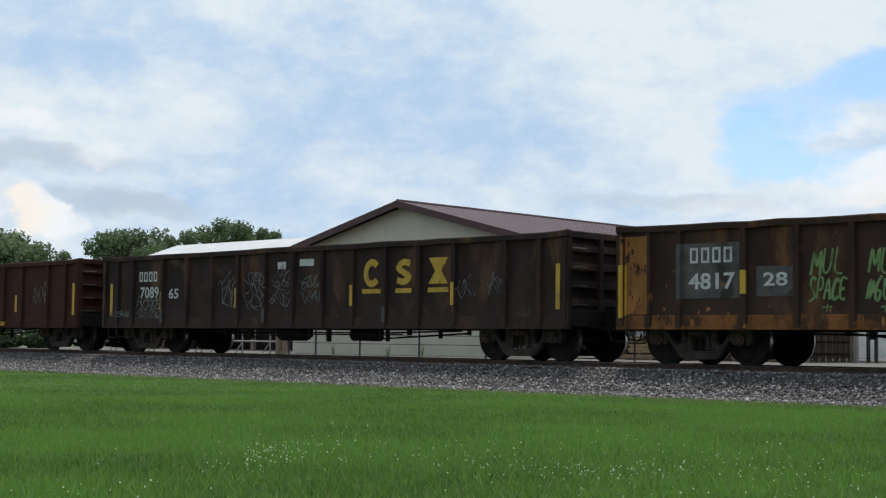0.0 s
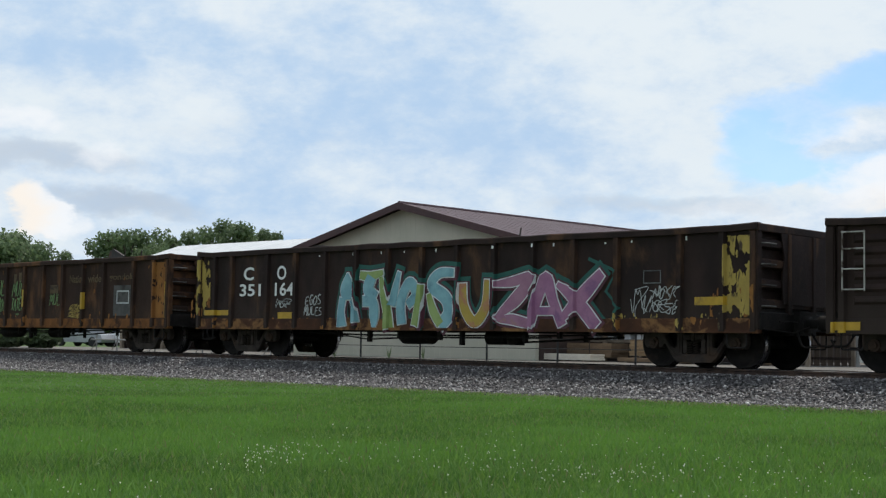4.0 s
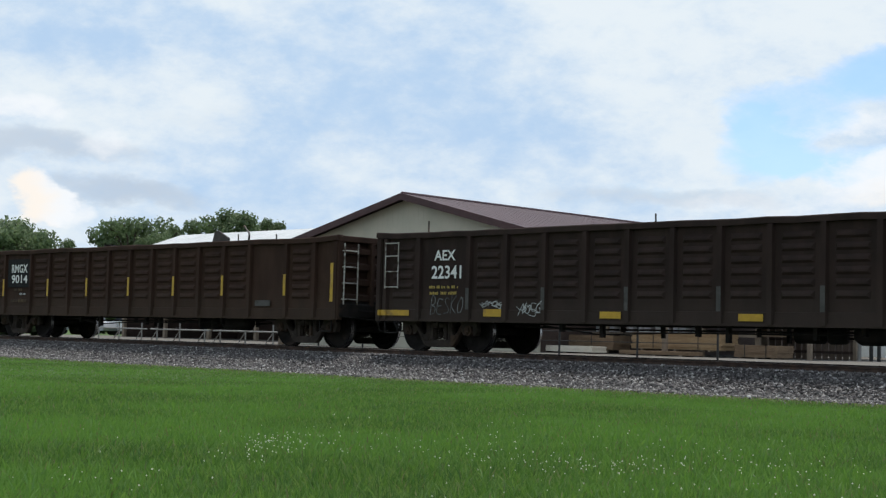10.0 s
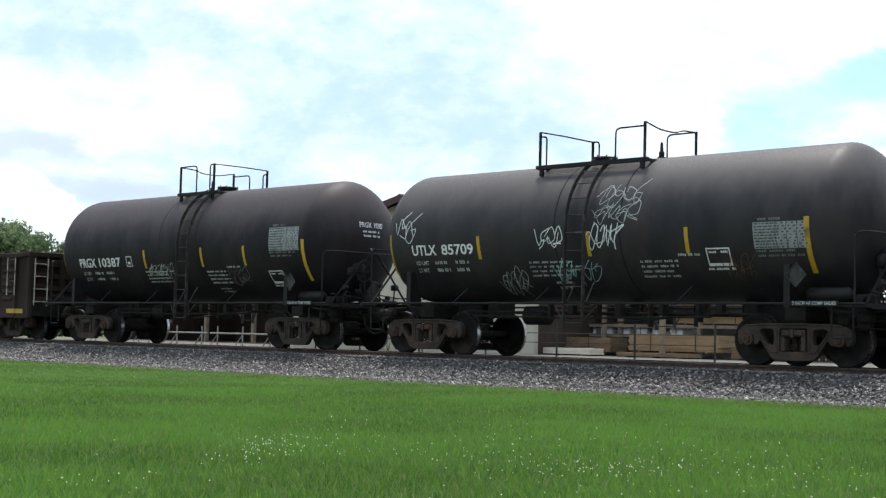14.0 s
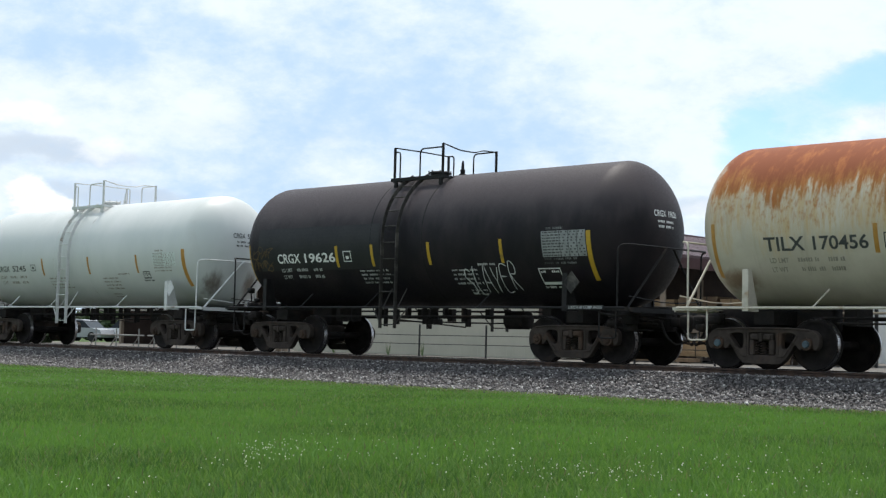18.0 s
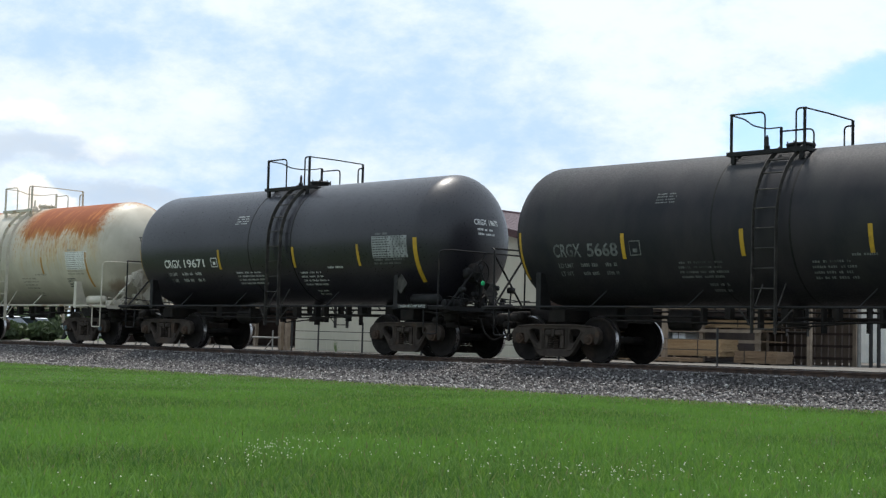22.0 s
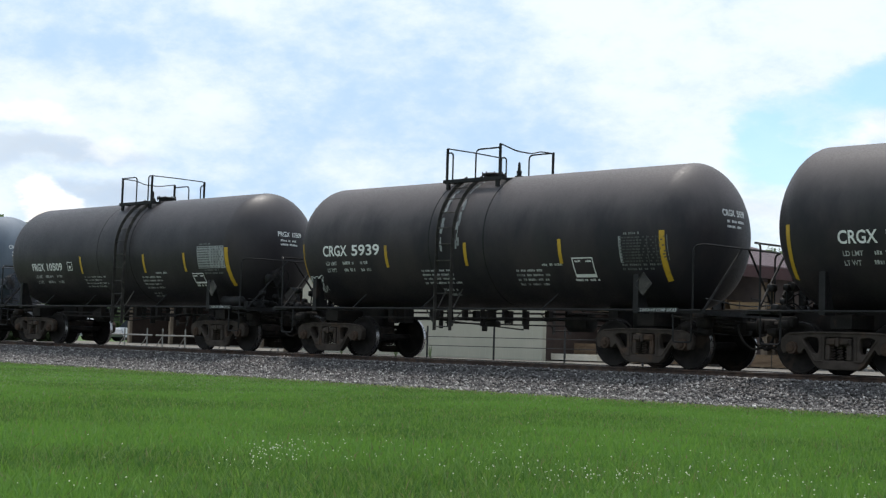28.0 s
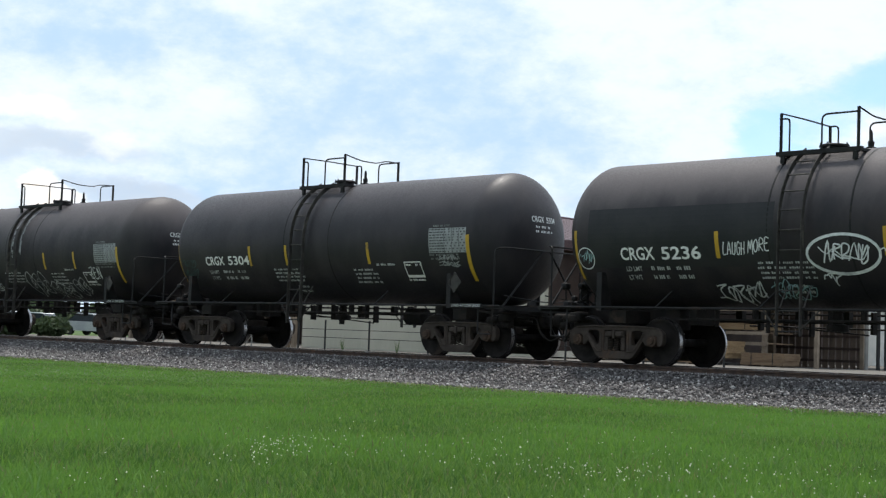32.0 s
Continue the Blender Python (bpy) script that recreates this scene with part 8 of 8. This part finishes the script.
def lumber_stack(x0, x1, y, z0, z1, mat, label, depth=1.1, strap=True):
    s = thing("lumber_stack", pose((x0 + x1) / 2, y, z0), label, "lumber", group="timber in the yard")
    h, w = z1 - z0, (x1 - x0) / 2
    rows = max(2, round(h / 0.09))
    rng = random.Random(round(x0 * 10))
    for k in range(rows):
        d = rng.uniform(-0.04, 0.04)
        a = 0.05 + (h - 0.05) * k / rows
        part("board_course", soft_box(bmesh.new(), -w + d, w + d, rng.uniform(-0.02, 0.02), depth, a, a + (h - 0.05) / rows - 0.003, 0.0012), mat, s)
    for k in range(3):
        part("bearer", box(bmesh.new(), -w * 0.8 + k * w * 0.75, -w * 0.8 + k * w * 0.75 + 0.09, 0.02, depth - 0.02, 0.0, 0.06), M["post_tan"], s)
    if strap:
        for u in (-w * 0.5, w * 0.5):
            part("strap", box(bmesh.new(), u - 0.015, u + 0.015, -0.026, -0.022, 0.06, h), M["fence_black"], s)
    return s


def timber_yard():
    lumber_stack(-36.6, -32.45, 20.0, YARD + 0.12, 0.52, M["timber_brown"], "strapped stack of brown treated timber boards")
    lumber_stack(-35.0, -32.4, 18.6, YARD, 0.10, M["timber_pale"], "low stack of pale sheet boards on the ground", 0.9, False)
    lumber_stack(-31.6, -27.7, 20.0, 0.02, 0.68, M["timber"], "strapped stack of fresh yellow sawn timber")
    lumber_stack(-30.9, -27.4, 22.0, 1.08, 1.46, M["timber"], "yellow timber bundle on an upper rack shelf")
    lumber_stack(-27.3, -25.6, 20.2, YARD, 0.30, M["timber_brown"], "short stack of brown boards on bearers")
    lumber_stack(-31.3, -28.2, 18.8, YARD, 0.0, M["timber_brown"], "low dark stack of timber bearers", 0.8, False)
    rack = thing("timber_rack", pose(0, 0, 0), "tan timber storage rack with posts and shelf beams", "rack")
    for x, y, z in ((-36.9, 21.6, 2.6), (-33.2, 21.6, 2.6), (-29.56, 19.2, 2.9), (-29.56, 21.6, 2.9), (-28.5, 24.3, 2.7), (-27.2, 21.6, 2.9)):
        part("post", box(bmesh.new(), x - 0.08, x + 0.08, y - 0.08, y + 0.08, YARD - 0.05, z), M["post_tan"], rack)
    for z in (0.62, 1.0, 1.85):
        part("shelf_beam", box(bmesh.new(), -37.0, -27.0, 21.45, 21.52, z - 0.06, z + 0.06), M["post_tan"], rack)
        part("shelf", box(bmesh.new(), -37.0, -27.0, 21.55, 23.2, z, z + 0.04), M["timber_brown"], rack)
    shed = thing("lean_to", pose(0, 0, 0), "open lean-to with a maroon metal roof over the timber racks", "shed")
    roof = part("roof", prism(bmesh.new(), [(-34.0, 4.02), (-24.7, 3.10), (-24.7, 3.18), (-34.0, 4.10)], 20.9, 33.0), M["maroon"], shed, "maroon metal lean-to roof")
    part("fascia", prism(bmesh.new(), [(-34.0, 3.72), (-24.7, 2.80), (-24.7, 3.20), (-34.0, 4.12)], 20.84, 20.895), M["trim"], shed, "dark maroon fascia board")
    part("eave_board", box(bmesh.new(), -24.695, -24.64, 20.84, 33.0, 2.80, 3.20), M["trim"], shed)
    for x, y in ((-33.6, 21.1), (-24.85, 21.1), (-24.85, 32.6), (-33.6, 32.6)):
        part("post", box(bmesh.new(), x - 0.07, x + 0.07, y - 0.07, y + 0.07, YARD - 0.05, 3.1 + 0.099 * (-24.85 - x)), M["post_tan"], shed)
    # white blocks stand in for the bright daylight gaps behind the rack
    for k in range(8):
        x = -36.7 + k * 0.82
        b = thing("wrapped_bundle", pose(x, 21.7, 0.665), "white block standing in for a bright gap above the rack shelf", "bundle", group="wrapped bundles on the rack")
        part("wrap", soft_box(bmesh.new(), 0, 0.58, 0, 1.1, 0.0, 0.27, 0.03), M["wrap"], b)
        part("band", box(bmesh.new(), 0.27, 0.30, -0.006, -0.002, 0.0, 0.27), M["fence_black"], b)
    for k in range(5):
        lumber_stack(-36.5 + k * 1.9, -34.8 + k * 1.9, 22.0, 1.90, 2.2 + 0.1 * (k % 2), M["timber_brown" if k % 2 else "timber"], "timber bundle high on the storage rack")
    fence = thing("board_fence", pose(0, 0, 0), "tall weathered brown board fence with cross rails", "fence")
    for k in range(13):
        x = -28.75 + k * 0.28
        part("board", box(bmesh.new(), x, x + 0.22, 25.0, 25.03, YARD - 0.02, 2.15), M["boards"], fence)
    for z in (0.1, 0.55, 1.0, 1.5):
        part("rail", box(bmesh.new(), -28.8, -25.1, 24.93, 24.99, z - 0.045, z + 0.045), M["dark_wall"], fence)
    for x in (-28.8, -25.12):
        part("post", box(bmesh.new(), x - 0.07, x + 0.07, 24.82, 24.92, YARD - 0.05, 2.2), M["post_tan"], fence)
    for x, y, m, label in ((-24.5, 24.0, "fence_white", "slim white painted steel post"), (-24.15, 24.2, "fence_black", "dark steel post beside the fence"), (-23.9, 24.3, "fence_black", "dark steel post beside the fence")):
        p = thing("yard_post", pose(x, y, YARD), label, "post")
        part("shaft", tube(bmesh.new(), [(0, 0, -0.05), (0, 0, 2.4)], 0.07, 10), M[m], p)
        part("cap", lathe(bmesh.new(), [(2.4, 0.085), (2.44, 0.085), (2.47, 0.02)], "z", 10), M[m], p)
    hut = thing("white_building", pose(0, 0, 0), "low white metal building beyond the yard", "building")
    part("wall", box(bmesh.new(), -38, -8, 46.0, 46.2, YARD - 0.1, 3.0), M["wrap"], hut)
    part("roof", prism_x(bmesh.new(), [(45.6, 2.95), (50, 4.1), (50, 4.2), (45.6, 3.05)], -38.4, -7.6), M["white_roof"], hut)
    part("wall", box(bmesh.new(), -8.2, -8, 46.2, 52, YARD - 0.1, 3.0), M["wrap"], hut)
    gate = thing("yard_railing", pose(0, 0, 0), "grey steel pipe railing with cross brace", "railing")
    for x in (-24.0, -22.6, -21.2, -19.8):
        part("upright", tube(bmesh.new(), [(x, 25.5, YARD), (x, 25.5, 1.05)], 0.03, 8), M["grab_grey"], gate)
    for z in (0.35, 0.7, 1.03):
        part("rail", tube(bmesh.new(), [(-24.0, 25.5, z), (-19.8, 25.5, z)], 0.022, 8), M["grab_grey"], gate)
    for x in (-24.0, -21.2):
        part("brace", tube(bmesh.new(), [(x, 25.5, 0.0), (x + 1.4, 25.5, 0.7)], 0.018, 8), M["grab_grey"], gate)


def wire_fence():
    f = thing("wire_fence", pose(0, 0, 0), "low black steel fence before the storehouse", "fence")
    xs = (-44.0, -42.39, -39.85, -36.67, -33.39, -30.2, -27.0, -24.0)
    for x in xs:
        part("post", tube(bmesh.new(), [(x, 14, YARD - 0.1), (x, 14, 0.98)], 0.035, 8), M["fence_black"], f)
    for z in (0.30, 0.62):
        part("wire", tube(bmesh.new(), [(xs[0], 14, z), (-36.67, 14, z - 0.03), (xs[-1], 14, z)], 0.014, 6), M["fence_black"], f)
    # pipe racks farther along
    for k, x in enumerate((-58.5, -53.8, -49.2)):
        r = thing("pipe_rack", pose(x, 14.0, YARD), "pale steel pipe rack with braced legs", "rack", group="pipe racks along the yard")
        part("top_rail", tube(bmesh.new(), [(0, 0, 0.50), (4.4, 0, 0.50)], 0.035, 8), M["fence_white"], r)
        for u in (0.5, 2.2, 4.0):
            leg = part("leg", tube(bmesh.new(), [(u, 0, -0.05), (u, 0, 0.80)], 0.032, 8), M["fence_white"], r)
            part("brace", tube(bmesh.new(), [(u - 0.6, 0.1, 0.0), (u - 0.05, 0.02, 0.45)], 0.022, 6), M["fence_white"], leg)
    for x in (-45.15, -44.75):
        p = thing("yard_post", pose(x, 14.4, YARD), "weathered tan timber post", "post")
        part("shaft", soft_box(bmesh.new(), -0.09, 0.09, -0.09, 0.09, -0.1, 1.25, 0.01), M["post_tan"], p)


def parked_car(x, y, turn, body, label):
    c = thing("parked_car", pose(x, y, YARD, 0, 0, turn), label, "car", group="cars parked beyond the yard")
    bm = bmesh.new()
    prism(bm, [(-2.2, 0.30), (2.15, 0.30), (2.25, 0.55), (2.1, 0.80), (1.2, 0.92), (-1.5, 0.95), (-2.15, 0.90), (-2.28, 0.6)], -0.86, 0.86)
    part("body", bm, body, c)
    part("cabin", prism(bmesh.new(), [(1.15, 0.92), (0.45, 1.40), (-0.95, 1.45), (-1.75, 0.94)], -0.72, 0.72), M["glass"], c, "dark glazed cabin")
    part("roof", prism(bmesh.new(), [(0.50, 1.40), (0.40, 1.46), (-0.90, 1.50), (-1.02, 1.44)], -0.70, 0.70), body, c)
    for u in (-1.4, 1.4):
        for v in (-0.8, 0.8):
            w = part("wheel", lathe(bmesh.new(), [(-0.1, 0.2), (-0.1, 0.32), (0.1, 0.32), (0.1, 0.2)], "y", 18, (u, v, 0.33)), M["tyre"], c)


def surroundings():
    barn()
    open_shed()
    timber_yard()
    wire_fence()
    parked_car(-86.0, 25.0, 20, M["car_white"], "white saloon car parked far off")
    parked_car(-83.5, 29.5, 15, M["car_grey"], "silver grey car parked far off")
    parked_car(-91.0, 30.0, 25, M["car_white"], "white car parked behind another car")
    parked_car(-80.5, 31.5, 5, M["car_white"], "white car parked beside the shed")
    spots = (((-141.4, 71.6, YARD), 13.9, 5.6), ((-144.2, 77.2, YARD), 14.4, 5.4), ((-147.0, 84.6, YARD), 15.6, 4.8), ((-135.6, 81.9, YARD), 15.6, 5.4), ((-137.2, 88.9, YARD), 15.1, 4.0),
             ((-156.0, 62.6, YARD), 12.9, 8.4), ((-148.6, 63.6, YARD), 12.0, 6.0), ((-148.2, 67.2, YARD), 11.3, 3.4), ((-168.4, 63.9, YARD), 14.0, 9.6),
             ((-103.7, 139.8, YARD), 14.6, 7.0), ((-96.7, 139.6, YARD), 14.4, 6.4), ((-84.4, 130.5, YARD), 14.6, 7.6), ((-86.3, 142.6, YARD), 15.1, 7.5), ((-79.9, 141.8, YARD), 15.3, 8.4))
    for i, (at, h, w) in enumerate(spots):
        tree(at, h, w * 1.75, 30 + i, "broad leafy tree with a rounded uneven crown" if h > 13 else "smaller leafy tree in full summer foliage")
    for i, (x, y) in enumerate(((-68.0, 14.5), (-66.2, 16.0), (-70.5, 16.5))):
        shrub(x, y, 1.0, 60 + i)
    for i in range(10):
        a = 0.52 + 0.017 * i
        shrub(-118 * math.cos(a) - 2 * (i % 3), -23.28 + 118 * math.sin(a), 2.4 + 0.5 * ((i * 7) % 4) / 3, 80 + i, 2.2, "dark green hedge shrub behind the parked cars")
    for i, x in enumerate((-36.2, -38.0, -41.0)):
        weed(x, 13.7, i)


def shrub(x, y, h, seed, wide=1.0, label="low green shrub at the yard's edge"):
    rng = np.random.default_rng(seed)
    s = thing("shrub", pose(x, y, YARD), label, "shrub", group="shrubs at the yard's edge")
    bm = bmesh.new()
    for k in range(6):
        a = k * 1.05
        tube(bm, [(0, 0, -0.05), (0.5 * math.cos(a), 0.5 * math.sin(a), h * 0.7)], 0.02, 5)
    part("stems", bm, M["bark"], s)
    n = 1400
    d = rng.normal(size=(n, 3))
    d /= np.linalg.norm(d, axis=1)[:, None]
    p = d * rng.uniform(0.5, 1.0, n)[:, None] * (1.1 * wide, 0.9 * wide, h * 0.5) + (0, 0, h * 0.5)
    u = rng.normal(size=(n, 3)) * 0.05 * (1 + wide * 0.8)
    w = rng.normal(size=(n, 3)) * 0.05 * (1 + wide * 0.8)
    v = np.stack([p - u, p - w, p + u, p + w], 1)
    t = np.array([(0, 1, 2), (0, 2, 3)])[None] + 4 * np.arange(n)[:, None, None]
    part("foliage", soup("foliage", v.reshape(-1, 3), t.reshape(-1, 3), [M["hedge_leaf"]]), None, s)


def weed(x, y, seed):
    rng = random.Random(seed)
    s = thing("weed", pose(x, y, YARD), "tall green weed beside the fence", "weed", group="weeds along the fence")
    bm = bmesh.new()
    for k in range(14):
        a, h = rng.uniform(0, 6.3), rng.uniform(0.2, 0.6)
        p = Vector((math.cos(a), math.sin(a), 0))
        v = [bm.verts.new(q) for q in (p * 0.01 + Vector((0.02, 0, 0)), p * 0.01 - Vector((0.02, 0, 0)), p * 0.12 + Vector((0, 0, h)))]
        bm.faces.new(v)
    part("leaf_tuft", bm, M["leaf"], s)


# ---------------------------------------------------------------- build
build_ground()
build_track()
surroundings()
gondolas()
tank_cars()
build_clover()
build_grass()
build_ballast_stones()


# ---------------------------------------------------------------- movement
def travel(t):
    """How far the train has rolled after t seconds."""
    return 7.6556 * t + 0.0021 * t * t


def motions():
    for car, x in CARS:
        walk(car, [(t, pose(x - travel(t), 0, 0)) for t in range(33)])
    for ws, x in WHEELSETS:
        walk(ws, [(k / 15, pose(x, 0, WHEEL_R, 0, -math.degrees(travel(k / 15) / WHEEL_R), 0)) for k in range(481)])


motions()
